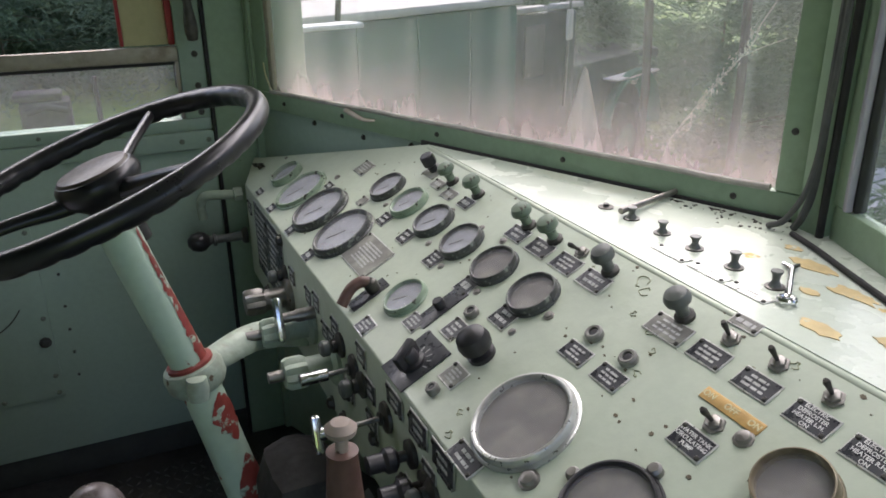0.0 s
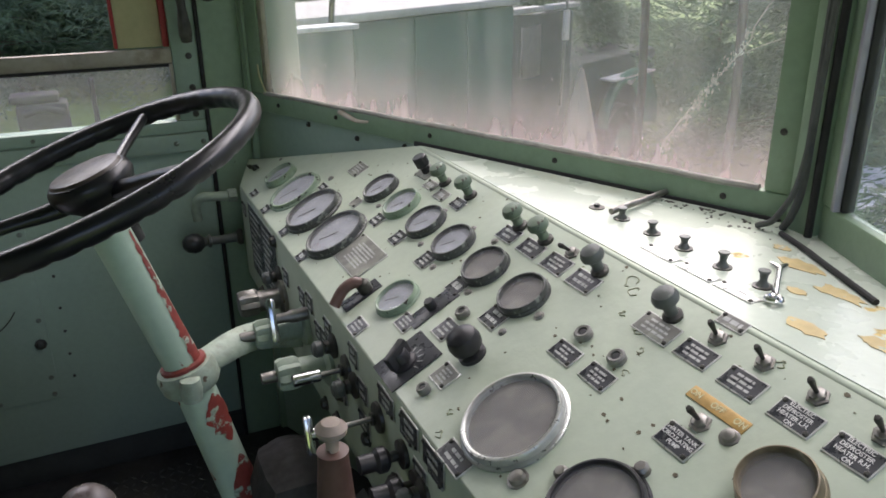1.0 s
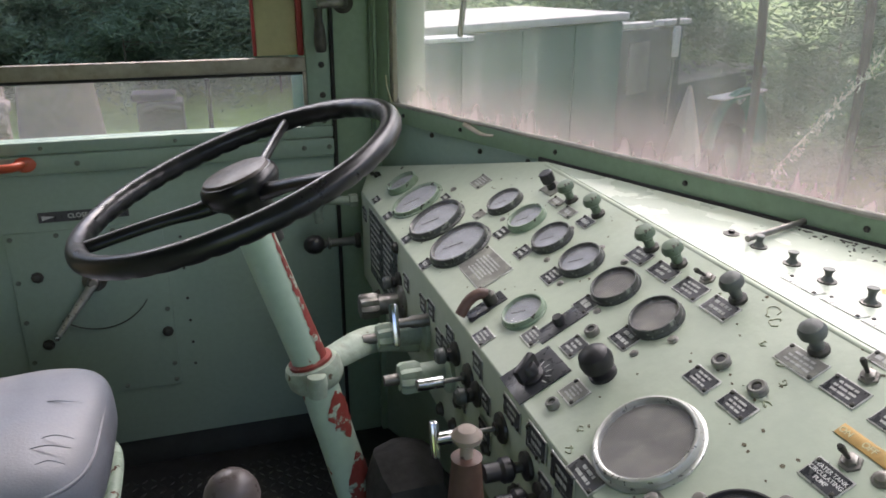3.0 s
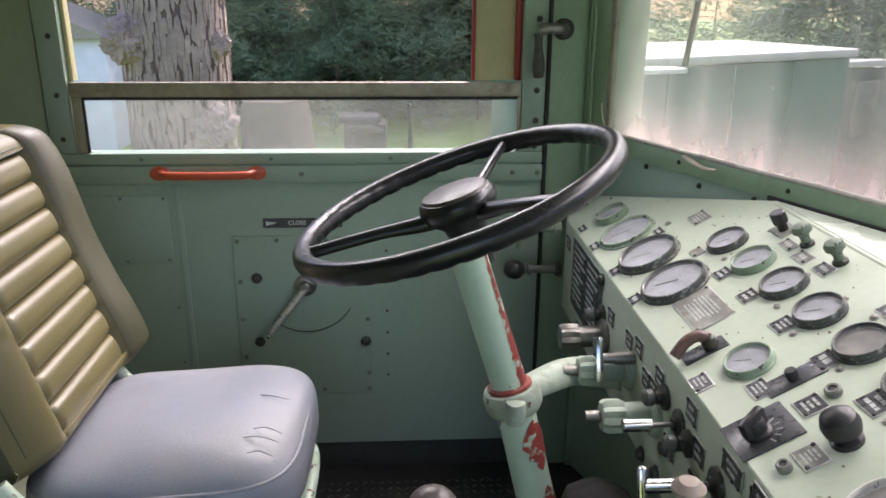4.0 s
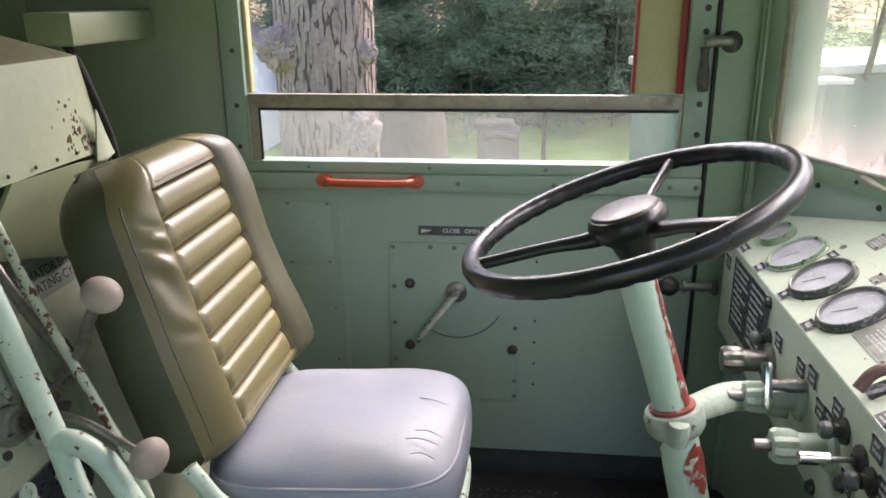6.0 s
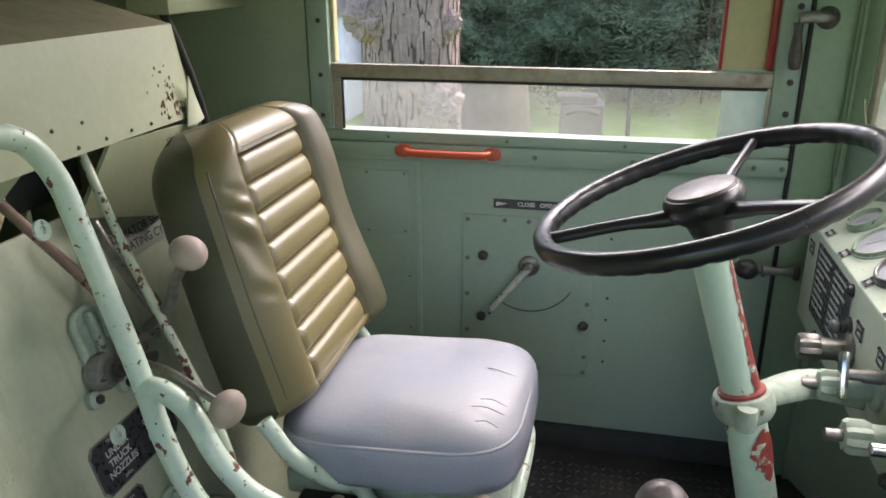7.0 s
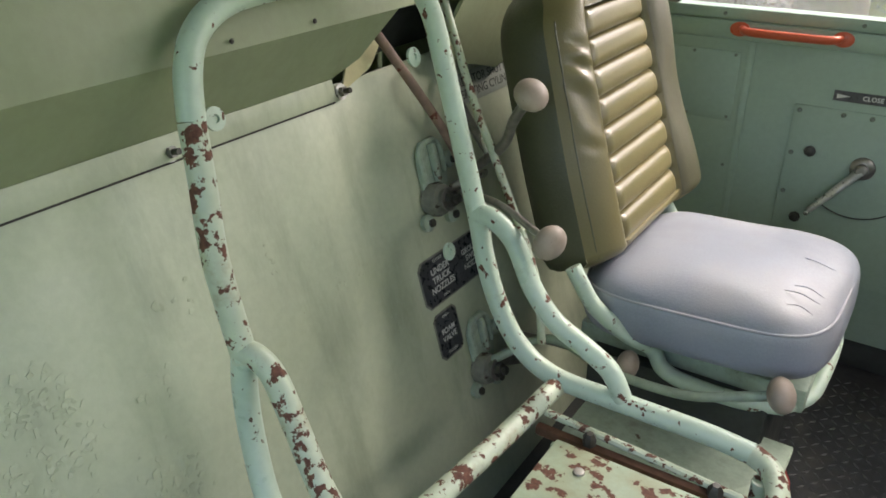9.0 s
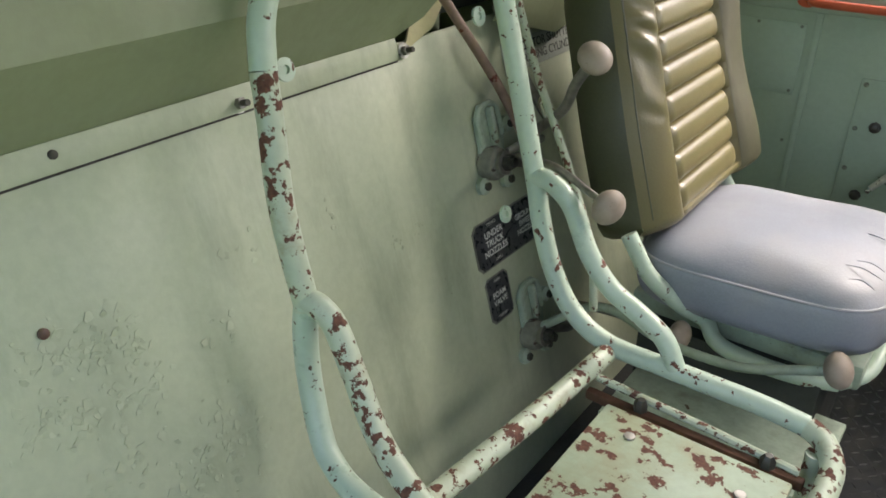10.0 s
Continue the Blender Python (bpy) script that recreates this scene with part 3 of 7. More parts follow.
def wpart(name, b, mat, parent=None, label=""):
    bmesh.ops.transform(b, matrix=iw, verts=b.verts)
    return part(name, b, mat, parent or ws, label)


wpart("frame_bottom", wbox(B(), -0.56, 0.672, 1.003, 1.043, -0.02, 0.0, 0.003), M_TRIM)
wpart("frame_side", wbox(B(), 0.636, 0.672, 1.0435, 1.70, -0.02, 0.0, 0.003), M_TRIM)
wpart("frame_side", wbox(B(), -0.56, -0.505, 1.0435, 1.70, -0.02, 0.0, 0.003), M_TRIM)
seal = B()
seal = tube(seal, [MW @ Vector((u, 1.0455 + 0.0006 * math.sin(u * 31), SIGN * (-0.002 + 0.0006 * math.sin(u * 47)))) for u in [(-0.50 + 0.0226 * k) for k in range(51)]], 0.0052, 8, 2)
wpart("seal", seal, surface("perished_seal", (0.34, 0.33, 0.29), 0.75, var=0.25, scale=30, bump=0.2), None, "perished grey glazing seal")
wpart("seal", wbox(B(), -0.5048, -0.490, 1.0435, 1.70, -0.016, -0.003, 0.002), M_RAIL)
wpart("pane", wbox(B(), -0.505, 0.636, 1.04, 1.70, -0.016, -0.012), M_WINDSHIELD, None, "dusty streaked glass").visible_shadow = False
wpart("seal_flap", tube(B(), [MW @ Vector((u, z, SIGN * d)) for u, z, d in ((-0.235, 1.040, 0.004), (-0.20, 1.034, 0.010), (-0.17, 1.029, 0.012), (-0.14, 1.031, 0.009))], lambda t: 0.006 - 0.003 * t, 8, 6, flat=0.35), M_RAIL, None, "torn flap of perished seal")
wpart("straw", tube(B(), [MW @ Vector((u, z, SIGN * d)) for u, z, d in ((-0.508, 1.11, 0.006), (-0.498, 1.085, 0.010), (-0.485, 1.05, 0.006))], 0.0016, 6, 6), M_PALEFRAME, None, "pale dry straw")
bolts(ws, [iw @ MW @ Matrix.Translation((u, z, 0)) @ (Matrix.Identity(4) if SIGN > 0 else Matrix.Rotation(math.pi, 4, "X")) for u, z in [(0.30, 1.027), (0.583, 1.025), (0.652, 1.125), (0.02, 1.026), (-0.25, 1.024), (-0.45, 1.024), (0.652, 1.35)]], 0.004)
bolts(ws, [iw @ MW @ Matrix.Translation((u, z, -SIGN * 0.012)) @ (Matrix.Identity(4) if SIGN > 0 else Matrix.Rotation(math.pi, 4, "X")) for u, z in [(-0.36, 0.992), (-0.2, 0.985), (-0.06, 0.99)]], 0.005)
# dark joint between shelf and frame
solid("trim_front", wbox(B(), -0.02, 0.665, 1.0005, 1.010, -0.011, 0.004, 0.002), M_RUBBER, "black sealing strip at the foot of the windshield", "trim", kind="structure")

solid("trim_post", wbox(B(), 0.6725, 0.681, 1.0, 1.70, -0.03, -0.006, 0.001), M_RUBBER, "dark gap strip beside the windshield frame", "trim", kind="structure")
M_CABLE = surface("dusty_cable", (0.06, 0.065, 0.06), 0.7, var=0.3, scale=20)
# centre post, wires, and the other windshield half
slab("centre_post", (0.80, 0.632, 0.95), (0.88, 0.675, 1.8), M_TRIM, "green centre post with chipped paint between the windshields", "post", 0.006)
solid("trim_post", tube(B(), [(0.799, 0.634, 1.0), (0.799, 0.634, 1.79)], 0.005, 8, 1), M_RUBBER, "dark bead on the edge of the centre post", "trim", kind="structure")
b = tube(B(), [(0.792, 0.668, 1.008), (0.79, 0.655, 1.03), (0.792, 0.648, 1.07), (0.79, 0.645, 1.16), (0.793, 0.648, 1.3), (0.79, 0.646, 1.5), (0.792, 0.65, 1.7)], 0.0052, 8)
solid("cable", b, M_CABLE, "black cable clipped up the centre post", "cable")
b = tube(B(), [(0.765, 0.685, 1.010), (0.77, 0.66, 1.03), (0.779, 0.64, 1.10), (0.78, 0.632, 1.3), (0.78, 0.63, 1.7)], 0.004, 8)
solid("cable", b, M_CABLE, "thin black cable up the centre post", "cable")
WB2, WA2 = Vector((0.808, 0.628, 0)), Vector((0.558, 0.024, 0))
D2 = (WA2 - WB2).normalized()
MW2 = axes(WB2, D2, (0, 0, 1), D2.cross(Vector((0, 0, 1))))
S2 = 1 if D2.cross(Vector((0, 0, 1))).x < 0 else -1


def w2(b, u0, u1, z0, z1, d0, d1, bevel=0.0):
    lo, hi = sorted((S2 * d0, S2 * d1))
    return box(b, (u0, z0, lo), (u1, z1, hi), bevel, MW2)


solid("wall_front_right", w2(B(), -0.03, 1.28, FLOOR, 0.999, -0.05, -0.012, 0.002), M_TRIM, "green panel below the other windshield", "wall", kind="structure")
solid("wall_front_top", w2(B(), 0.0, 1.28, 1.70, 1.8, -0.05, -0.005, 0.002), M_TRIM, "green header over the other windshield", "wall", kind="structure")
ws2 = thing("window_2", Matrix.Translation(WB2), "second windshield half in a worn grey frame", "window", kind="structure")
iw2 = Matrix.Translation(-WB2)
M_PALEBAR = surface("faded_aluminium", (0.34, 0.33, 0.38), 0.45, metal=0.2, var=0.12, scale=20)
for nm, args, mt in (("frame_bottom", (0.0, 1.2, 1.003, 1.05, -0.02, 0.0, 0.003), M_TRIM), ("frame_side", (0.0, 0.028, 1.0505, 1.70, -0.02, 0.002, 0.003), M_TRIM), ("frame_side", (0.0282, 0.036, 1.0505, 1.70, -0.02, 0.006, 0.002), M_PALEBAR), ("seal", (0.0362, 0.040, 1.0505, 1.70, -0.018, -0.002, 0.003), M_RUBBER), ("pane", (0.040, 1.2, 1.0505, 1.70, -0.014, -0.010), M_SIDEGLASS)):
    b = w2(B(), *args)
    bmesh.ops.transform(b, matrix=iw2, verts=b.verts)
    pw = part(nm, b, mt, ws2)
    pw.visible_shadow = nm != "pane"

# ---- instrument dash ----
Y0 = -0.55
dash = thing("dashboard", Matrix.Translation((0.4, 0.5, 0.73)), "pale green painted metal instrument dash with rows of controls", "dashboard")
idm = Matrix.Translation((-0.4, -0.5, -0.73))
# sloping panel: a sheet whose far end narrows to the corner of the windshield
b = B()
b = prism(b, [(-1.715, 0.0), (-1.838, 0.054), (-1.80, 0.068), (-1.30, 0.310), (0.55, 0.310), (0.55, 0.0)], -0.012, panel_pose(0, 0))
bmesh.ops.transform(b, matrix=idm, verts=b.verts)
part("sloping_panel", b, M_PANEL, dash)
b = B()
box(b, (0.281, Y0, 0.64), (0.293, 1.715, 0.8535), 0.002)
bmesh.ops.transform(b, matrix=idm, verts=b.verts)
part("front_panel", b, M_PANEL, dash)
b = tube(B(), [(0.2862, Y0, 0.8515), (0.2862, 1.715, 0.8515)], 0.0048, 10, 1)
bmesh.ops.transform(b, matrix=idm, verts=b.verts)
part("rolled_edge", b, M_PANEL, dash)
b = prism(B(), [(0.2935, 0.64), (0.2935, 0.846), (0.38, 0.893), (0.38, 0.64)], 0.012, axes((0, 1.70, 0), (1, 0, 0), (0, 0, 1), (0, -1, 0)))
bmesh.ops.transform(b, matrix=idm, verts=b.verts)
part("side_panel", b, M_PANEL, dash)
b = prism(B(), [(0.5538, 1.30), (0.798, 0.712), (0.83, 0.655), (0.803, 0.60), (0.5538, -0.02), (0.5538, -0.3)], 0.012, Matrix.Translation((0, 0, 0.994)))
bmesh.ops.transform(b, matrix=idm, verts=b.verts)
part("top_shelf", b, M_SHELF, dash, "top shelf painted paler as if lit, with peeled patches")
b = tube(B(), [(0.552, -0.3, 0.9995), (0.552, 1.29, 0.9995)], 0.0055, 10, 1)
bmesh.ops.transform(b, matrix=idm, verts=b.verts)
part("bend", b, M_PANEL, dash)


# ---- dials ----
def gauge(y, s, r, height=0.016, bezel=None, dial=None, label="round dial gauge with faded grey face", ears=0):
    t = thing("gauge", on_panel(y, s) @ Matrix.Scale(1 / spread_at(s), 4), label, "gauge", "dash gauges")
    bezel, dial = bezel or M_BEZELDARK, dial or M_DIAL
    part("flange", lathe(B(), [(r * 1.03, 0), (r * 1.035, height * 0.18), (r * 1.0, height * 0.34), (r * 0.95, height * 0.36), (r * 0.9, 0)], None, 40), bezel, t)
    part("bezel", lathe(B(), [(r * 0.975, height * 0.3), (r * 0.965, height * 0.8), (r * 0.94, height), (r * 0.90, height * 1.03), (r * 0.865, height * 0.93), (r * 0.85, height * 0.4)], None, 40), bezel, t, "worn bezel ring")
    part("dial", lathe(B(), [(r * 0.86, height * 0.42), (0, height * 0.42)], None, 36), dial, t)
    part("glass", lathe(B(), [(r * 0.866, height * 0.74), (r * 0.5, height * 0.77), (0, height * 0.78)], None, 36), M_DIALGLASS, t, "dusty glass").visible_shadow = False
    if dial is M_DIAL:
        b = B()
        for k in range(21):
            q = Matrix.Rotation(radians(-130 + 13 * k), 4, "Z")
            box(b, (-r * 0.012, r * (0.62 if k % 5 else 0.55), height * 0.43), (r * 0.012, r * 0.70, height * 0.46), 0, q)
        part("scale", b, M_PRINT, t, "faded scale marks")
        part("needle", box(B(), (-r * 0.02, -r * 0.12, height * 0.5), (r * 0.02, r * 0.56, height * 0.54), 0, Matrix.Rotation(radians(118 + 30 * y), 4, "Z")), M_DARKSTEEL, t, "thin dark needle")
    for k in range(ears):
        q = Matrix.Rotation(radians(90 + 360 * k / ears), 4, "Z") @ Matrix.Translation((r * 1.1, 0, 0))
        part("lug", lathe(B(), [(0.0075, 0), (0.0075, 0.006), (0.005, 0.009), (0, 0.0095)], q, 10), M_STEEL, t)
    return t


gauge(1.440, 0.074, 0.0365, 0.015, M_BEZEL, label="small round gauge in a green painted bezel")
gauge(1.333, 0.073, 0.0575, 0.010, M_BEZEL, label="large round gauge with pale blank face")
gauge(1.205, 0.073, 0.0575, 0.014, label="large round gauge in a black bezel")
gauge(1.080, 0.073, 0.0575, 0.013, label="large round gauge with mottled pale face")
gauge(0.823, 0.073, 0.0335, 0.010, M_BEZEL, label="round gauge in a pale green bezel")
for i, y in enumerate((1.178, 1.083, 0.987, 0.892, 0.797, 0.701)):
    gauge(y, 0.188, 0.0345, 0.012, (M_BEZELDARK, M_BEZEL)[i == 1], (M_DIAL, M_DIAL, M_DIAL, M_DIAL, M_DIALDARK, M_DIALDARK)[i], "medium round gauge in a worn bezel" if i < 4 else "medium round gauge with darkened face")
gauge(0.526, 0.073, 0.060, 0.012, M_EDGE, M_DIALDARK, "large round gauge with clouded brown-grey glass and bright rim")
gauge(0.392, 0.071, 0.049, 0.012, M_BLACK, M_DIALDARK, "black round gauge with mounting lugs", ears=4)
gauge(0.318, 0.186, 0.034, 0.020, M_BRONZE, M_DIALDARK, "deep round gauge in a peeling bezel")


# ---- knobs and switches on the slope ----
def mushroom(y, s, h=0.034, r=0.0135, mat=None, label="worn mushroom-headed pull knob"):
    t = dash_part("pull_knob", on_panel(y, s), label)
    part("collar", lathe(B(), [(0.011, 0), (0.011, 0.004), (0.008, 0.007), (0, 0.007)], None, 14), M_DARKSTEEL, t)
    part("stem", lathe(B(), [(0.0075, 0.004), (0.007, 0.014), (0.0095, h * 0.62), (0, h * 0.62)], None, 14), mat or M_GREYKNOB, t)
    part("head", lathe(B(), [(0.0085, h * 0.55), (r * 0.95, h * 0.66), (r, h * 0.78), (r * 0.8, h * 0.95), (r * 0.4, h * 1.02), (0, h * 1.03)], None, 18), mat or M_GREYKNOB, t)
    return t


for y, s, mt, lb in ((1.094, 0.272, M_GREENKNOB, "dull green mushroom pull knob"), (1.01, 0.276, M_GREENKNOB, "dull green mushroom pull knob"), (0.856, 0.275, M_GREENKNOB, "chipped green mushroom pull knob"), (0.793, 0.277, M_GREENKNOB, "chipped green mushroom pull knob"), (0.676, 0.279, M_GREYKNOB, "dark grey mushroom pull knob"), (0.547, 0.278, M_GREYKNOB, "dark grey mushroom pull knob")):
    mushroom(y, s, 0.037, 0.0145, mt, lb)


def toggle(y, s, lean=0.3, label="metal toggle switch with rusty nut"):
    t = thing("toggle_switch", on_panel(y, s) @ Matrix.Scale(0.8, 4), label, "switch", "dash toggle switches")
    part("nut", lathe(B(), [(0.0125, 0), (0.0125, 0.003), (0.009, 0.0035), (0.009, 0.008), (0.006, 0.010), (0, 0.010)], None, 6), M_STEEL, t)
    part("lever", lathe(B(), [(0.0024, 0), (0.003, 0.012), (0.0042, 0.022), (0.003, 0.026), (0, 0.0265)], Matrix.Translation((0, 0, 0.007)) @ Matrix.Rotation(lean, 4, "X"), 12), M_DARKSTEEL, t)
    return t


toggle(0.738, 0.281, 0.5), toggle(0.488, 0.283, 0.05), toggle(0.432, 0.286, 0.1), toggle(0.372, 0.284, 0.1), toggle(0.31, 0.284, 0.1), toggle(0.412, 0.193, 0.2)
sq = thing("push_switch", on_panel(1.169, 0.272), "square black rotary knob on a metal base plate", "switch")
part("base_plate", box(B(), (-0.022, -0.016, 0), (0.022, 0.016, 0.0015), 0.0004), M_PLATEFADE, sq)
part("knob", lathe(B(), [(0.008, 0.001), (0.008, 0.012), (0.012, 0.016), (0.012, 0.032), (0.010, 0.034), (0, 0.034)], None, 18, 0.03, 9), M_BLACK, sq)
bk = dash_part("dome_knob", on_panel(0.648, 0.091), "large round black domed knob")
part("collar", lathe(B(), [(0.016, 0), (0.016, 0.005), (0.010, 0.007), (0.010, 0.013), (0, 0.013)], None, 24), M_BLACK, bk)
part("dome", lathe(B(), [(0.010, 0.010), (0.0178, 0.014), (0.019, 0.022), (0.0165, 0.031), (0.0095, 0.036), (0, 0.0375)], None, 28), M_BLACK, bk)
sel = thing("selector_switch", on_panel(0.694, 0.031), "black rotary selector knob on a square marked plate", "switch")
part("plate", box(B(), (-0.03, -0.034, 0), (0.03, 0.034, 0.0016), 0.0005), M_PLATE, sel)
b = B()
for k in range(6):
    box(b, (0.017, -0.0006, 0.0017), (0.024, 0.0006, 0.002), 0, Matrix.Translation((0.002, -0.004, 0)) @ Matrix.Rotation(radians(20 + 24 * k), 4, "Z"))
part("marks", b, M_PRINT, sel)
kn = part("knob", lathe(B(), [(0.015, 0.0016), (0.015, 0.005), (0.011, 0.007), (0.0105, 0.018), (0.009, 0.02), (0, 0.02)], Matrix.Translation((0.002, -0.004, 0)), 20), M_BLACK, sel)
part("pointer", box(B(), (-0.005, -0.018, 0.006), (0.005, 0.016, 0.026), 0.003, Matrix.Translation((0.002, -0.004, 0)) @ Matrix.Rotation(0.5, 4, "Z")), M_BLACK, kn)
sw = thing("rotary_switch", on_panel(0.769, 0.098), "small black switch knob on a dark plate", "switch")
part("plate", box(B(), (-0.014, -0.034, 0), (0.014, 0.034, 0.0015), 0.0004), M_PLATE, sw)
part("knob", lathe(B(), [(0.007, 0.0015), (0.0075, 0.01), (0.006, 0.013), (0, 0.0135)], None, 14), M_BLACK, sw)
hd = thing("lever_valve", on_panel(0.875, 0.04) @ Matrix.Scale(0.8, 4), "brown lever handle on a small dark plate", "lever")
part("plate", box(B(), (-0.017, -0.036, 0), (0.017, 0.036, 0.0015), 0.0004), M_PLATE, hd)
part("hub", lathe(B(), [(0.012, 0), (0.012, 0.018), (0.008, 0.022), (0, 0.022)], Matrix.Translation((0, 0.012, 0)), 16), M_DARKSTEEL, hd)
part("lever", tube(B(), [(0, 0.012, 0.018), (-0.004, 0.0, 0.026), (-0.003, -0.02, 0.026), (0.0, -0.045, 0.014)], 0.0095, 12, 6), M_BROWNKNOB, hd, "worn red-brown lever")
wg = thing("wing_nut", on_panel(1.552, 0.044), "small dark wing nut", "wing nut")
part("body", lathe(B(), [(0.005, 0), (0.004, 0.008), (0, 0.009)], None, 10), M_DARKSTEEL, wg)
for a in (0.4, 0.4 + math.pi):
    part("wing", box(B(), (0.003, -0.0015, 0.003), (0.02, 0.0015, 0.013), 0.001, Matrix.Rotation(a, 4, "Z")), M_DARKSTEEL, wg)


def button(y, s, r=0.0105, label="round grey push button"):
    t = thing("push_button", on_panel(y, s), label, "button", "dash buttons")
    part("ring", lathe(B(), [(r, 0), (r, 0.006), (r * 0.8, 0.008), (r * 0.55, 0.0075), (r * 0.5, 0.003)], None, 18), M_PLATEFADE, t)
    part("cap", lathe(B(), [(r * 0.52, 0.003), (r * 0.45, 0.006), (0, 0.0065)], None, 14), M_BLACK, t)


for y, s, r in ((0.588, 0.195, 0.010), (0.531, 0.195, 0.010), (0.726, 0.119, 0.009), (0.631, 0.025, 0.0075)):
    button(y, s, r)


def stud(y, s, r=0.005):
    t = thing("stud", on_panel(y, s), "small round-headed screw in the dash", "screw", "dash screws")
    part("head", lathe(B(), [(r * 1.3, 0), (r * 1.3, 0.001), (r, 0.0015), (r * 0.85, r * 0.7), (0, r)], None, 10), M_STEEL, t)


for y, s, r in ((0.385, 0.199, 0.007), (0.462, 0.039, 0.008), (1.326, 0.142, 0.005), (0.66, 0.135, 0.004), (1.0, 0.225, 0.004), (0.91, 0.228, 0.004), (0.86, 0.14, 0.004), (0.765, 0.145, 0.004), (0.655, 0.18, 0.005), (0.85, 0.23, 0.0045), (1.12, 0.16, 0.004), (1.03, 0.215, 0.004), (0.935, 0.155, 0.004), (1.24, 0.30, 0.003), (1.55, 0.10, 0.003)):
    stud(y, s, r)

# ---- name plates on the slope ----
for i, (y, s, w, h, rows, mt) in enumerate((
        (1.315, 0.193, 0.044, 0.034, 4, M_PLATEFADE), (1.11, 0.252, 0.036, 0.02, 1, M_PLATEFADE), (1.057, 0.247, 0.036, 0.022, 1, M_PLATEFADE), (1.003, 0.250, 0.034, 0.022, 1, M_PLATE),
        (0.85, 0.253, 0.042, 0.026, 2, M_PLATE), (0.792, 0.253, 0.046, 0.026, 2, M_PLATE), (0.733, 0.254, 0.046, 0.028, 3, M_PLATE), (0.675, 0.254, 0.046, 0.027, 2, M_PLATE),
        (1.071, 0.139, 0.030, 0.026, 2, M_PLATE), (0.984, 0.139, 0.030, 0.027, 2, M_PLATE), (0.886, 0.141, 0.032, 0.029, 3, M_PLATE), (0.788, 0.142, 0.032, 0.028, 1, M_PLATE),
        (0.715, 0.090, 0.030, 0.029, 3, M_PLATE), (0.692, 0.143, 0.036, 0.03, 2, M_PLATE), (0.766, 0.060, 0.032, 0.024, 3, M_PLATE), (0.807, 0.011, 0.032, 0.024, 3, M_PLATE),
        (0.638, 0.052, 0.032, 0.027, 4, M_PLATEFADE), (1.31, 0.010, 0.028, 0.02, 1, M_PLATE), (1.181, 0.013, 0.028, 0.022, 1, M_PLATE), (1.063, 0.010, 0.028, 0.022, 1, M_PLATE), (1.415, 0.012, 0.028, 0.018, 1, M_PLATE),
        (1.30, 0.118, 0.028, 0.018, 1, M_PLATE), (1.172, 0.138, 0.026, 0.022, 0, M_PLATEFADE), (0.522, 0.007, 0.046, 0.022, 2, M_PLATE), (0.496, 0.310, 0.036, 0.016, 1, M_PLATEFADE))):
    name_plate(on_panel(y, s, 0.0002), w, h, rows, "small black name plate with pale lettering" if mt is M_PLATE else "small faded grey name plate", mt, seed=i)
name_plate(on_panel(0.982, 0.077, 0.0002), 0.098, 0.058, 7, "large grey instruction plate with rows of fine print", M_PLATEFADE, seed=3)
name_plate(on_panel(0.543, 0.253, 0.0002), 0.053, 0.027, 3, "worn scratched name plate", M_PLATEFADE)
for y, tx in ((0.485, None), (0.426, None), (0.367, ["ELECTRIC", "DEFROSTER", "HEATER L.H.", "ON"]), (0.311, ["ELECTRIC", "DEFROSTER", "HEATER R.H.", "ON"])):
    name_plate(on_panel(y, 0.253, 0.0002), 0.043, 0.0245, 3, "black switch plate with pale lettering", text=tx, size=0.0056, seed=int(y * 1000), bold=0.0001)
name_plate(on_panel(0.409, 0.166, 0.0002), 0.040, 0.025, 3, "black switch plate with pale lettering", text=["WATER TANK", "CIRCULATING", "PUMP"], size=0.0056, bold=0.0001)
name_plate(on_panel(0.578, 0.164, 0.0002), 0.039, 0.023, 3, "black switch plate with pale lettering", seed=21)
name_plate(on_panel(0.524, 0.166, 0.0002), 0.039, 0.023, 3, "black switch plate with pale lettering", seed=25)
gp = thing("brass_plate", on_panel(0.416, 0.2155), "narrow tarnished brass plate marked with switch positions", "name plate", "dash name plates")
part("face", box(B(), (-0.034, -0.0065, 0), (0.034, 0.0065, 0.0012), 0.0003), M_GOLD, gp)
lettering(["ON     OFF     ON"], 0.0085, gp, M_PALEFRAME, Matrix.Translation((0, 0, 0.0014)), 0.0002)


# ---- things on the shelf ----
def spool(x, y, h=0.022, label="small dark spool-shaped pull knob"):
    t = dash_part("spool_knob", on_shelf(x, y) @ Matrix.Scale(0.72, 4), label)
    part("washer", lathe(B(), [(0.0155, 0), (0.0155, 0.002), (0.008, 0.003), (0, 0.003)], None, 18), M_DARKSTEEL, t)
    if h > 0.01:
        part("knob", lathe(B(), [(0.011, 0.002), (0.0085, 0.006), (0.0055, 0.011), (0.0065, h * 0.75), (0.0095, h * 0.92), (0.009, h), (0, h)], None, 16), M_GREYKNOB, t)
    else:
        part("plug", lathe(B(), [(0.006, 0.002), (0.006, 0.008), (0, 0.0085)], None, 10), M_BLACK, t)


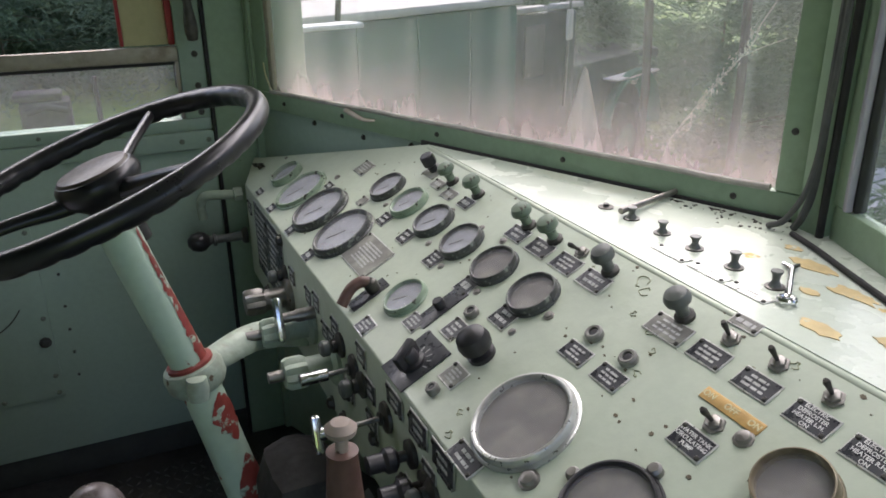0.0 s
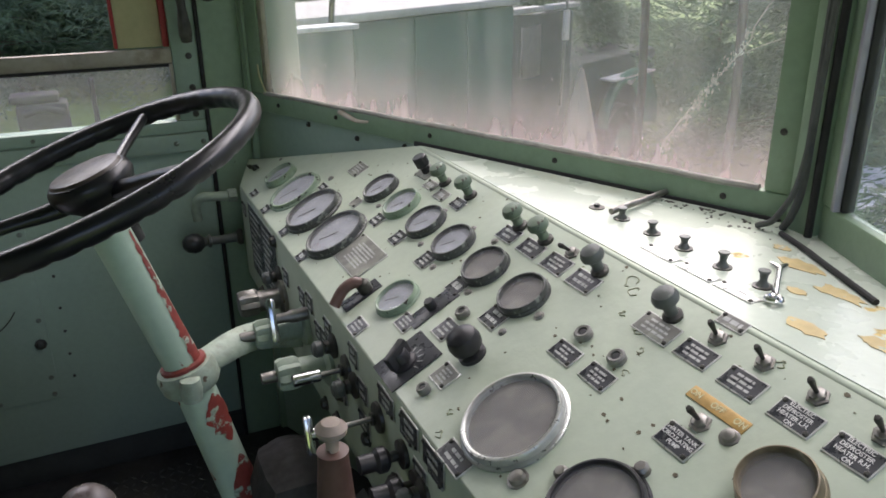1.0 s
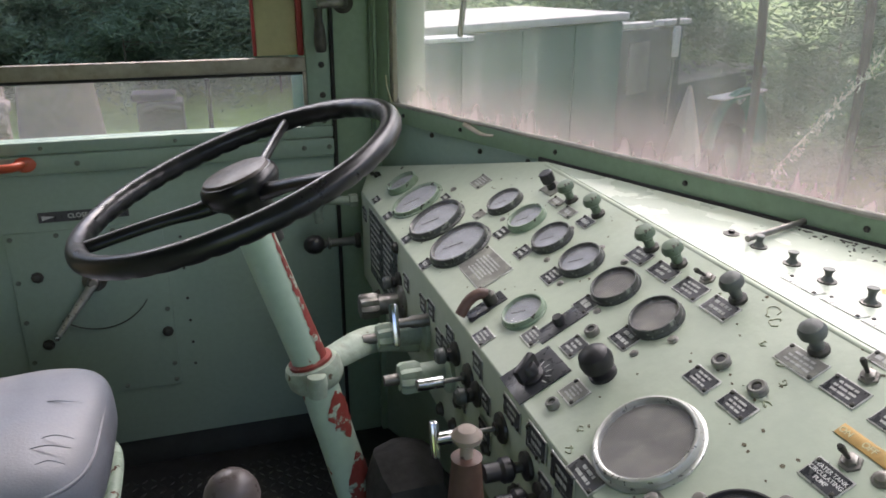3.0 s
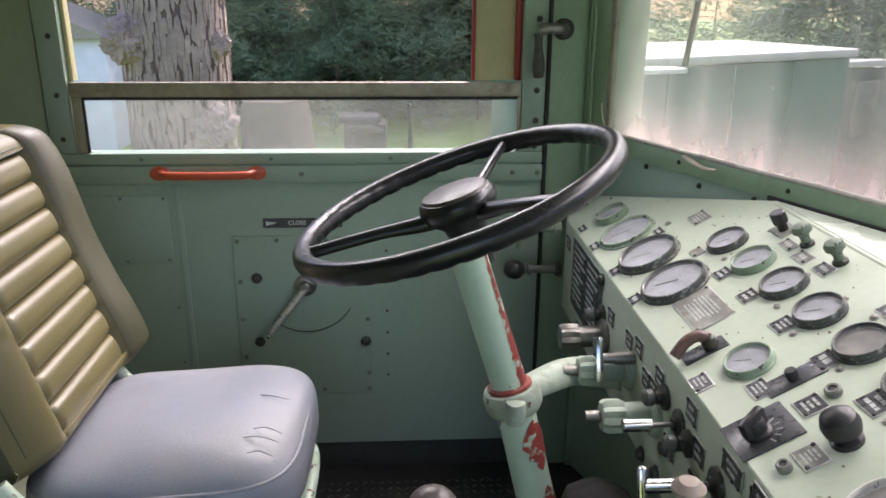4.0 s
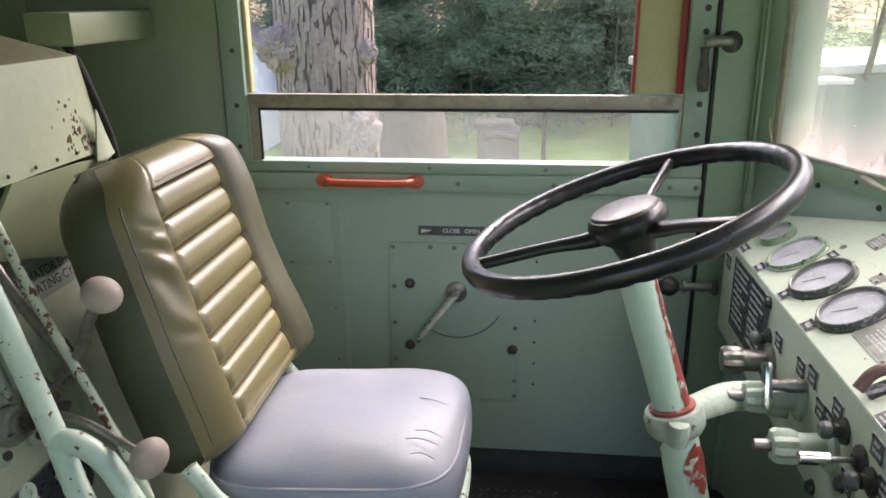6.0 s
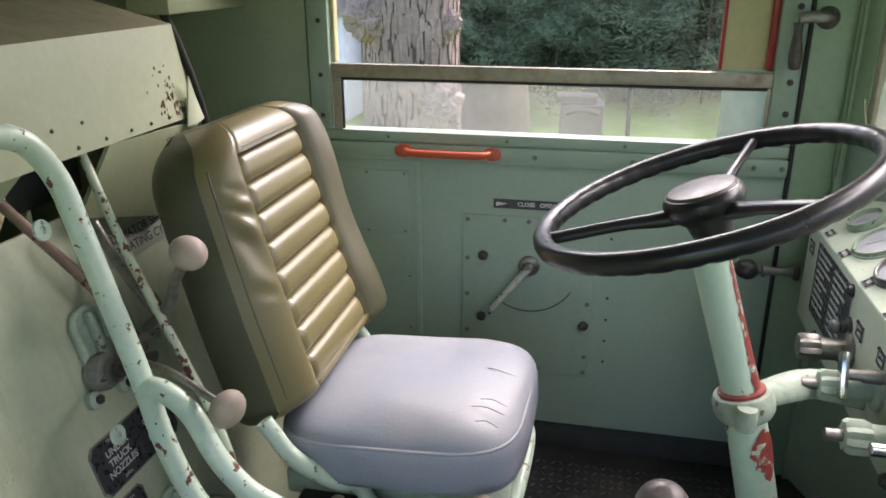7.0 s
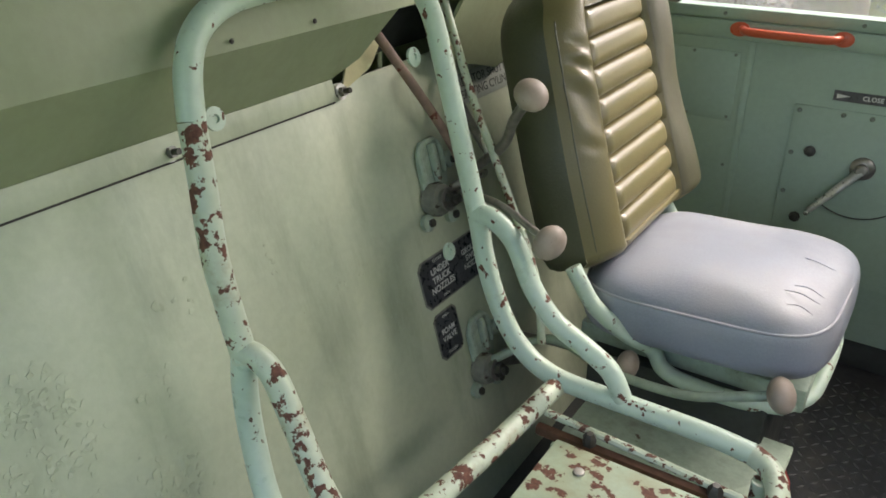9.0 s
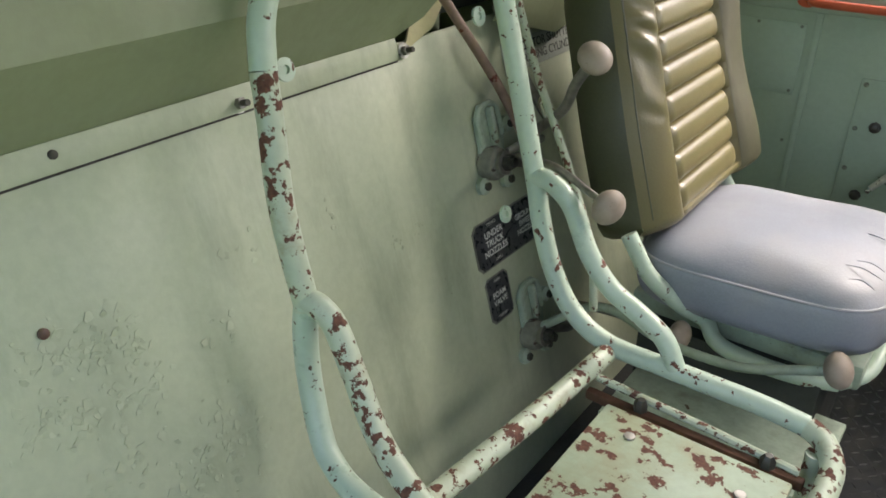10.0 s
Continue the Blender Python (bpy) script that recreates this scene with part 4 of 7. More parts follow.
spool(0.631, 0.848, 0.008, "flat round plug on a washer")
for y in (0.793, 0.730, 0.670, 0.605, 0.545):
    spool(0.633, y, 0.027 if y < 0.62 else 0.023)
st = thing("steel_rod", on_shelf(0.69, 0.826, 0.008), "loose bare metal rod lying on the shelf", "rod")
part("shaft", rod(B(), (0.020, -0.066, 0.0), (-0.020, 0.062, 0.0), 0.0045), M_STEEL, st)
wr = thing("wrench", on_shelf(0.652, 0.543, 0.004), "bright chrome combination wrench lying on the shelf", "wrench")
part("shaft", tube(B(), [(0.030, -0.036, 0.0), (-0.026, 0.030, 0.0)], 0.0042, 10, 2, flat=0.6), M_CHROME, wr)
part("ring", tube(B(), [(0.034 + 0.0075 * math.cos(a), -0.041 + 0.0075 * math.sin(a), 0.001) for a in [2 * math.pi * k / 20 for k in range(20)]], 0.0032, 8, closed=True), M_CHROME, wr)
for a in (1.75, 2.95):
    part("jaw", rod(B(), (-0.026, 0.030, 0), (-0.026 + 0.015 * math.cos(a), 0.030 + 0.015 * math.sin(a), 0.0), 0.0034, 0.0022, 8), M_CHROME, wr)
for i, y in enumerate((0.669, 0.605, 0.545)):
    name_plate(on_shelf(0.597, y), 0.056, 0.018, 2, "flat pale label plate on the shelf", M_EDGE, group="shelf plates", seed=i)
b = B()
for k in range(60):
    a, q = random.uniform(0, 6.28), random.uniform(0, 0.03)
    x, y = 0.775 + q * math.cos(a) * 0.8 - random.uniform(0, 0.09) * 0.42, 0.70 + q * math.sin(a) + random.uniform(-0.05, 0.13)
    d = random.uniform(0.0008, 0.0026)
    box(b, (-d, -d * 0.7, 0), (d, d * 0.7, d * 0.5), 0, on_shelf(min(x, 0.80 - max(0, y - 0.70) * 0.42 - 0.008), y) @ Matrix.Rotation(a, 4, "Z"))
solid("debris", b, M_GRIME_SHADE, "dry crumbs and flakes along the windshield", "debris", kind="stuff")
b = tube(B(), [(0.772, 0.652, 1.0095), (0.755, 0.60, 1.0095), (0.735, 0.55, 1.0095), (0.70, 0.46, 1.0095)], 0.0035, 8)
solid("trim_shelf", b, M_RUBBER, "black sealing strip at the shelf edge", "trim", kind="structure")

# yellow patches where the shelf paint has peeled
rnd = random.Random(23)
M_PEEL = surface("peeled_yellow", (0.52, 0.41, 0.19), 0.6, var=0.25, scale=30, chips=(60, 0.62, (0.42, 0.46, 0.36)))
for x, y, r0, r1 in ((0.716, 0.568, 0.030, 0.016), (0.69, 0.494, 0.034, 0.013), (0.655, 0.52, 0.014, 0.008), (0.596, 0.454, 0.028, 0.012), (0.74, 0.62, 0.012, 0.009), (0.63, 0.40, 0.022, 0.012)):
    n_p = 22
    q = [((r0 * math.cos(2 * math.pi * g / n_p)) * rnd.uniform(0.62, 1.15), (r1 * math.sin(2 * math.pi * g / n_p)) * rnd.uniform(0.62, 1.15)) for g in range(n_p)]
    b = prism(B(), q, 0.0007, on_shelf(x, y, 0.0002))
    bmesh.ops.transform(b, matrix=idm, verts=b.verts)
    part("peeled_patch", b, M_PEEL, dash, "yellowed patch of peeled paint")

# ---- controls on the front of the dash ----
ip = thing("instruction_plate", on_front(1.305, 0.84), "large black instruction plate with diagrams and fine print", "name plate")
part("rim", box(B(), (-0.112, -0.068, 0), (0.112, 0.068, 0.0012), 0.0004), M_EDGE, ip)
part("face", box(B(), (-0.110, -0.066, 0.0008), (0.110, 0.066, 0.0016)), M_PLATE, ip)
b = B()
for k in range(9):
    for c in range(2):
        x0 = -0.1 + c * 0.105
        box(b, (x0, 0.052 - k * 0.0125, 0.0016), (x0 + random.uniform(0.05, 0.09), 0.0565 - k * 0.0125, 0.0019))
part("print", b, M_PRINT, ip)
for i, (y, z) in enumerate(((1.46, 0.88), (1.135, 0.862), (1.035, 0.868), (0.99, 0.878), (0.95, 0.85), (0.90, 0.878), (0.79, 0.893), (0.76, 0.86), (0.685, 0.893), (0.62, 0.893), (0.585, 0.86), (0.548, 0.893), (0.60, 0.82))):
    name_plate(on_front(y, z), 0.034, 0.028, 2, "small dark name plate on the dash front", seed=i, group="front name plates")

pp = thing("air_pipe", on_front(1.545, 0.885), "green painted bent pipe with a union nut", "pipe")
part("nut", lathe(B(), [(0.014, 0), (0.014, 0.016), (0.010, 0.018), (0, 0.018)], None, 6), M_CAST, pp)
part("bend", tube(B(), [(0, 0, 0.015), (-0.002, 0.002, 0.045), (-0.01, 0.0, 0.07), (-0.02, -0.018, 0.08), (-0.025, -0.05, 0.078)], 0.0095, 12, 6), M_CAST, pp)
lv = thing("control_lever", on_front(1.53, 0.80), "black ball-ended lever with a ribbed shaft", "lever")
part("socket", lathe(B(), [(0.017, 0), (0.017, 0.006), (0.012, 0.012), (0, 0.012)], None, 14), M_DARKSTEEL, lv)
part("shaft", lathe(B(), [(0.010, 0.01), (0.0085, 0.05), (0.0085, 0.062), (0.013, 0.063), (0.013, 0.068), (0.008, 0.07), (0.012, 0.08), (0, 0.08)], None, 14), M_GREYKNOB, lv)
part("ball", lathe(B(), [(0.010, 0.076), (0.019, 0.086), (0.021, 0.097), (0.017, 0.11), (0.008, 0.118), (0, 0.119)], None, 18), M_BLACK, lv)


def valve(y, z, length, mat, label, cap=0.021, tip=True, flange=0.03):
    t = thing("valve", on_front(y, z), label, "valve", "dash valves")
    part("flange", lathe(B(), [(flange, 0), (flange, 0.006), (flange * 0.8, 0.010), (0, 0.010)], None, 20), mat, t)
    part("body", lathe(B(), [(0.0175, 0.008), (0.0175, length * 0.62), (0.013, length * 0.66), (0, length * 0.66)], None, 18), mat, t)
    part("cap_nut", lathe(B(), [(cap * 0.9, length * 0.55), (cap, length * 0.6), (cap, length * 0.86), (cap * 0.85, length * 0.93), (cap * 0.5, length * 0.94), (0, length * 0.94)], None, 32, 0.10, 8), mat, t)
    if tip:
        part("stem", lathe(B(), [(0.008, length * 0.93), (0.0075, length * 1.2), (0, length * 1.2)], None, 12), M_STEEL, t)
    return t


valve(1.165, 0.815, 0.080, M_STEEL, "grey metal push valve on a round flange", 0.021, False, 0.030)
valve(1.025, 0.826, 0.082, M_CAST, "green painted valve with fluted cap", 0.021)
valve(0.905, 0.822, 0.078, M_CAST, "green painted valve with fluted cap", 0.021)
th = dash_part("pull_handle", on_front(1.01, 0.853), "bright metal T-handle pull")
part("stem", lathe(B(), [(0.010, 0), (0.010, 0.025), (0.0075, 0.03), (0.0075, 0.055), (0, 0.056)], None, 14), M_STEEL, th)
part("grip", box(B(), (-0.011, -0.034, 0.046), (0.011, 0.032, 0.058), 0.0055, Matrix.Rotation(0.35, 4, "Z")), M_CHROME, th)
for y, z, ln, tg in ((0.822, 0.858, 0.04, 0.0), (0.706, 0.856, 0.05, 0.022)):
    t = dash_part("pull_handle", on_front(y, z), "chrome pull rod on a round escutcheon")
    part("escutcheon", lathe(B(), [(0.019, 0), (0.018, 0.004), (0.008, 0.007), (0.008, 0.01), (0, 0.01)], None, 18), M_DARKSTEEL, t)
    part("rod", rod(B(), (0, 0, 0.006), (0, 0, ln), 0.0032), M_STEEL, t)
    part("ferrule", rod(B(), (0, 0, ln - 0.005), (0, 0, ln + 0.03), 0.0078), M_CHROME, t, "bright chrome ferrule")
    if tg:
        part("grip", box(B(), (-0.006, -tg, ln + 0.026), (0.006, tg, ln + 0.036), 0.0035, Matrix.Rotation(0.25, 4, "Z")), M_CHROME, t, "bright chrome T-grip")
for y, z in ((0.63, 0.857), (0.592, 0.845)):
    t = dash_part("push_pull_knob", on_front(y, z), "black push-pull knob on a round base")
    part("base", lathe(B(), [(0.016, 0), (0.016, 0.005), (0.006, 0.008), (0.006, 0.02), (0, 0.02)], None, 16), M_DARKSTEEL, t)
    part("knob", lathe(B(), [(0.010, 0.018), (0.014, 0.022), (0.014, 0.03), (0.010, 0.034), (0.010, 0.05), (0, 0.051)], None, 16), M_BLACK, t)
bl = [on_front(y, z) for y, z in ((1.2, 0.9), (1.08, 0.80), (1.0, 0.76), (0.94, 0.74), (0.86, 0.80), (0.88, 0.75), (0.75, 0.80), (0.66, 0.80), (1.16, 0.76), (1.35, 0.75))]
bolts(dash, [idm @ m for m in bl], 0.009)

# further plates and dark fittings on the dash front
for i, (y, z, w, h) in enumerate(((0.919, 0.852, 0.036, 0.03), (0.845, 0.812, 0.036, 0.028), (0.758, 0.816, 0.04, 0.028), (0.676, 0.894, 0.046, 0.026), (0.609, 0.900, 0.044, 0.028), (0.55, 0.900, 0.05, 0.03), (0.628, 0.805, 0.05, 0.03))):
    name_plate(on_front(y, z, 0.0006), w, h, 2, "small dark name plate on the dash front", seed=40 + i, group="front name plates")
for y, z in ((1.184, 0.845), (0.875, 0.865), (0.79, 0.852), (0.577, 0.845)):
    t = dash_part("push_pull_knob", on_front(y, z), "dark round fitting on the dash front")
    part("base", lathe(B(), [(0.017, 0), (0.017, 0.004), (0.009, 0.008), (0.009, 0.014), (0, 0.014)], None, 16), M_DARKSTEEL, t)
    part("knob", lathe(B(), [(0.006, 0.014), (0.011, 0.018), (0.011, 0.026), (0.007, 0.030), (0, 0.030)], None, 14), M_GREYKNOB, t)
# curled scars and chips in the paint of the slope
rnd = random.Random(31)
b = B()
for y, s0, rr in ((0.632, 0.290, 0.012), (0.614, 0.280, 0.009), (0.553, 0.238, 0.006), (0.527, 0.220, 0.005), (0.59, 0.246, 0.005), (0.51, 0.188, 0.005), (0.582, 0.031, 0.005), (0.562, 0.009, 0.006), (0.443, 0.264, 0.006), (0.422, 0.295, 0.006), (0.70, 0.27, 0.005)):
    g0 = rnd.uniform(0, 6)
    pts = [on_panel(y, s0, 0.0004) @ Vector((rr * (0.6 + 0.4 * math.sin(3 * g + y * 40)) * math.cos(g + g0), 0.7 * rr * math.sin(g + g0), 0)) for g in [0.75 * k for k in range(8)]]
    tube(b, pts, 0.0007, 5, 4)
bmesh.ops.transform(b, matrix=idm, verts=b.verts)
tagged(part("paint_scar", b, surface("paint_scar", (0.30, 0.33, 0.22), 0.5, var=0.3, scale=60), dash, "curled scars in the paint"), kind="stuff")
b = B()
for k in range(150):
    y, s0 = rnd.uniform(0.2, 1.3), rnd.uniform(0.01, 0.31)
    r = rnd.uniform(0.0008, 0.0028) * (1.6 if s0 > 0.29 else 1)
    prism(b, [(r * rnd.uniform(0.5, 1.2) * math.cos(g), r * rnd.uniform(0.4, 1.0) * math.sin(g)) for g in (0, 1.1, 2.2, 3.1, 4.2, 5.3)], 0.0004, on_panel(y, s0, 0.0002))
bmesh.ops.transform(b, matrix=idm, verts=b.verts)
tagged(part("paint_chip", b, surface("paint_chip", (0.10, 0.085, 0.05), 0.7, var=0.4, scale=60), dash, "small dark chips in the paint"), kind="stuff")

# ---- steering wheel and column ----
SW = Vector((-0.015, 1.165, 1.055))
SN = Vector((-0.340, -0.002, 0.940)).normalized()
SX = Vector((0.940, 0, 0.340)).normalized()
SY = SN.cross(SX)
COL_T, COL_B = Vector((-0.002, 1.148, 0.985)), Vector((0.215, 1.075, 0.14))
CD = (COL_B - COL_T).normalized()
col = thing("steering_column", Matrix.Translation(COL_B), "black three-spoke steering wheel on a worn pale green column", "steering wheel")
ic = Matrix.Translation(-COL_B)


wheel = new("steering_wheel")
wheel.parent = col
wheel.matrix_basis = ic @ axes(SW, SX, SY, SN)
tagged(wheel, "large black three-spoke steering wheel with finger-notched rim")
R, NSEG = 0.247, 168
rim = B()
rings = []
for i in range(NSEG):
    a = 2 * math.pi * i / NSEG
    notch = max(0.0, math.cos(a * 42)) ** 1.2
    ring = []
    for k in range(14):
        q = 2 * math.pi * k / 14
        lower = max(0.0, -math.sin(q)) * 0.75 + max(0.0, -math.cos(q)) * 0.55
        rr = 0.0158 - 0.0026 * notch * min(1.0, lower)
        ring.append(rim.verts.new(((R + rr * math.cos(q)) * math.cos(a), (R + rr * math.cos(q)) * math.sin(a), rr * 1.08 * math.sin(q))))
    rings.append(ring)
for i in range(NSEG):
    p, q = rings[i], rings[(i + 1) % NSEG]
    for k in range(14):
        rim.faces.new((p[k], p[(k + 1) % 14], q[(k + 1) % 14], q[k]))
part("rim", rim, M_WHEEL, wheel, "glossy black rim with finger notches")
for d in (64, -56, 186):
    a = radians(d)
    u = Vector((math.cos(a), math.sin(a), 0))
    part("spoke", tube(B(), [u * 0.03 + Vector((0, 0, -0.024)), u * 0.07 + Vector((0, 0, -0.022)), u * 0.13 + Vector((0, 0, -0.012)), u * 0.245], lambda t: 0.017 - 0.0065 * min(1, t * 1.6), 12, 6, flat=0.75), M_WHEEL, wheel)
hb = part("hub", lathe(B(), [(0.026, -0.115), (0.028, -0.075), (0.036, -0.045), (0.056, -0.028), (0.062, -0.012), (0.060, -0.002), (0.055, 0.004), (0.05, 0.005)], None, 36), M_WHEEL, wheel)
part("horn_cap", lathe(B(), [(0.053, 0.004), (0.05, 0.009), (0.044, 0.0105), (0, 0.012)], None, 36), M_HUBCAP, wheel, "brownish round horn cap")


def cpart(name, b, mat, label="", parent=None):
    bmesh.ops.transform(b, matrix=ic, verts=b.verts)
    return part(name, b, mat, parent or col, label)


COLLAR = Vector((0.072, 1.123, 0.752))
cpart("jacket", rod(B(), COL_T, COLLAR - CD * -0.01, 0.0285, 0.0285, 24), M_COLUMN)
# strip where the paint is worn to the red undercoat
side = Vector((0.75, -0.66, 0)).normalized()
b = B()
rowsv = []
ux = side - CD * side.dot(CD)
ux.normalize()
uy = CD.cross(ux)
for i in range(34):
    p = COL_T.lerp(COLLAR, 0.06 + 0.95 * i / 33)
    wdt = (0.13 + 0.40 * i / 33) * (0.85 + 0.7 * noise.noise((i * 0.9, 3.1, 0)))
    row = []
    for k in range(5):
        a = -0.2 + (k / 4 - 0.5) * 2 * wdt + 0.06 * noise.noise((i * 0.9, k, 7))
        row.append(b.verts.new(p + (ux * math.cos(a) + uy * math.sin(a)) * 0.0290))
    rowsv.append(row)
for r0, r1 in zip(rowsv, rowsv[1:]):
    for k in range(4):
        b.faces.new((r0[k], r0[k + 1], r1[k + 1], r1[k]))
cpart("worn_strip", b, M_RED, "red undercoat where the paint has worn off")
cpart("seal_ring", lathe(B(), [(0.028, -0.006), (0.036, -0.004), (0.036, 0.006), (0.028, 0.008)], along(COLLAR, COLLAR + CD), 24), M_RED, "rusty ring")
cpart("clamp", lathe(B(), [(0.030, 0.0), (0.043, 0.002), (0.047, 0.012), (0.046, 0.032), (0.040, 0.042), (0.030, 0.044)], along(COLLAR, COLLAR + CD), 28), M_CAST, "cast clamp round the column")
for a in (0.9, 3.6):
    pc = COLLAR + CD * 0.024 + (ux * math.cos(a) + uy * math.sin(a)) * 0.046
    cpart("clamp_lug", lathe(B(), [(0, -0.02), (0.015, -0.018), (0.017, 0.0), (0.015, 0.018), (0, 0.02)], Matrix.Translation(pc), 12), M_CAST)
cpart("lower_column", rod(B(), COLLAR + CD * 0.03, COL_B, 0.031, 0.033, 24), M_COLUMN)
b = B()
for t0, t1, a0, w0 in ((0.04, 0.19, 0.15, 0.8), (0.24, 0.50, 0.1, 1.15)):
    rowsv = []
    for i in range(16):
        p = (COLLAR + CD * 0.03).lerp(COL_B, t0 + (t1 - t0) * i / 15)
        ww = w0 * math.sin(math.pi * (i + 0.3) / 15.6) * (0.9 + 0.5 * noise.noise((i * 0.8, t0 * 9, 2)))
        rowsv.append([b.verts.new(p + (ux * math.cos(a0 + ww * (k / 4 - 0.5) * 2) + uy * math.sin(a0 + ww * (k / 4 - 0.5) * 2)) * 0.0335) for k in range(5)])
    for r0, r1 in zip(rowsv, rowsv[1:]):
        for k in range(4):
            b.faces.new((r0[k], r0[k + 1], r1[k + 1], r1[k]))
cpart("worn_patch", b, M_RED, "red patches where the paint has flaked")
# bracket from the clamp to the dash
cpart("bracket", tube(B(), [COLLAR + Vector((0.02, 0.0, -0.012)), (0.125, 1.15, 0.742), (0.19, 1.195, 0.738), (0.282, 1.24, 0.705)], lambda t: 0.020 + 0.010 * t, 12, 6, flat=0.6), M_CAST, "cast bracket to the dash")
# steering box and pedal castings; shade below the dash is put into their colour
gbx = thing("steering_box", Matrix.Translation((0.2, 0.9, FLOOR)), "grimy castings below the dash, darkened as shade", "casting")
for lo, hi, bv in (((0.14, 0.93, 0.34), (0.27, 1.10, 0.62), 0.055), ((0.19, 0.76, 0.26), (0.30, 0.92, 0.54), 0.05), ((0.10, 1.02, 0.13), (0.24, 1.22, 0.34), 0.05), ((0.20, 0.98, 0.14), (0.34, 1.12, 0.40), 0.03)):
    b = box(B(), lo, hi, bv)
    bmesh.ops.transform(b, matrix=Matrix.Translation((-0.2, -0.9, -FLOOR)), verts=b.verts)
    part("casting", b, M_GRIME_SHADE, gbx)
# footwell shade is painted into the toe board's near-black
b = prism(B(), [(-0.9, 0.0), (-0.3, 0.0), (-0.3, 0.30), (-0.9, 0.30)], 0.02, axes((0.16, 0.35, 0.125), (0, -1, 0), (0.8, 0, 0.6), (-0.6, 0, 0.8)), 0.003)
solid("toe_board", b, M_DARK, "sloping toe board, darkened as footwell shade", "board", kind="structure")
hbk = thing("hand_brake", Matrix.Translation((0.175, 0.648, FLOOR)), "worn brown hand lever with a round release button", "lever")
part("shaft", tube(B(), [(0.02, 0.10, 0.0), (0.01, 0.03, 0.45), (0.0, 0.0, 0.62)], 0.012, 12, 4), M_DARKSTEEL, hbk)
part("grip", lathe(B(), [(0.013, 0.56), (0.02, 0.60), (0.021, 0.68), (0.016, 0.745), (0.017, 0.75), (0, 0.752)], None, 18), M_BROWNKNOB, hbk, "brown moulded grip")
part("button", lathe(B(), [(0.007, 0.75), (0.007, 0.765), (0.016, 0.772), (0.017, 0.778), (0.010, 0.785), (0, 0.786)], None, 16), M_LEVERKNOB, hbk, "pinkish release button")
gl = thing("gear_lever", Matrix.Translation((-0.03, 0.80, FLOOR)), "gear lever with a worn round brown knob", "lever")
part("shaft", tube(B(), [(0.0, 0.0, 0), (-0.01, -0.015, 0.35), (-0.036, -0.042, 0.655)], 0.009, 10, 6), M_DARKSTEEL, gl)
part("knob", lathe(B(), [(0.032 * math.sin(math.pi * q / 14), -0.034 * math.cos(math.pi * q / 14)) for q in range(15)], Matrix.Translation((-0.037, -0.043, 0.672)), 22), surface("gear_knob", (0.13, 0.105, 0.10), 0.35, var=0.3, scale=30), gl, "worn round brown knob")

# ---- driver's seat ----
seat = thing("driver_seat", Matrix.Translation((-0.5, 1.19, FLOOR)), "driver's seat with olive channelled back and grey vinyl cushion", "seat")


def puff(b, w, d, h, ex=3.2, m=None, nu=44, nv=18, wrinkle=0.0):
    """A rounded block: a superellipse plan, crowned on top."""
    vs = []
    for j in range(nv + 1):
        v = -math.pi / 2 + math.pi * j / nv
        cz, sz = math.copysign(abs(math.sin(v)) ** (2 / 3.4), math.sin(v)), abs(math.cos(v)) ** (2 / 3.4)
        ring = []
        for i in range(nu):
            u = 2 * math.pi * i / nu
            x = math.copysign(abs(math.cos(u)) ** (2 / ex), math.cos(u)) * sz * w / 2
            y = math.copysign(abs(math.sin(u)) ** (2 / ex), math.sin(u)) * sz * d / 2
            z = cz * h / 2 + 0.10 * h * max(0, cz) * (1 - (2 * x / w) ** 2) * (1 - (2 * y / d) ** 2)
            if wrinkle:
                z += wrinkle * noise.noise((x * 9, y * 9, z * 14)) * (0.4 + abs(sz))
            ring.append(b.verts.new((x, y, z)))
        vs.append(ring)
    for r0, r1 in zip(vs, vs[1:]):
        for i in range(nu):
            b.faces.new((r0[i], r0[(i + 1) % nu], r1[(i + 1) % nu], r1[i]))
    b.faces.new(vs[0]), b.faces.new(vs[-1])
    if m is not None:
        bmesh.ops.transform(b, matrix=m, verts=b.verts)
    return b


cm = Matrix.Translation((0.025, 0.031, 0.475)) @ Matrix.Rotation(radians(-3), 4, "Y")
cu = part("cushion", puff(B(), 0.44, 0.412, 0.145, 4.4, None, 84, 30, 0.006), M_CUSHION, seat, "grey vinyl cushion with creased corner", at=cm)
loop = []
for i in range(64):
    u = 2 * math.pi * i / 64
    loop.append((math.copysign(abs(math.cos(u)) ** (2 / 4.4), math.cos(u)) * 0.212, math.copysign(abs(math.sin(u)) ** (2 / 4.4), math.sin(u)) * 0.2, 0.038))
part("piping", tube(B(), loop, 0.003, 8, closed=True), M_PIPING, cu)
# creases gathered at the front corner
for k, (x0, y0, x1, y1) in enumerate(((0.10, 0.03, 0.185, 0.018), (0.135, -0.08, 0.185, -0.09), (0.12, -0.105, 0.183, -0.115), (0.14, -0.15, 0.18, -0.155))):
    mx, my = (x0 + x1) / 2, (y0 + y1) / 2 + 0.001
    z = 0.0748
    b = tube(B(), [(x0, y0, z - 0.002), (mx, my, z + 0.001), (x1, y1, z - 0.008)], lambda t: 0.0003 + 0.0008 * math.sin(math.pi * t), 8, 8)
    part("crease", b, M_CUSHION, cu)

# backrest: a shell whose front carries a sunken channelled field
BW, BH, BT = 0.497, 0.490, 0.125
bmx = axes((-0.175, 0.084, 0.532), (0, -1, 0), Vector((-0.33, 0, 0.944)), Vector((0.944, 0, 0.33)))
NX, NZ = 84, 200


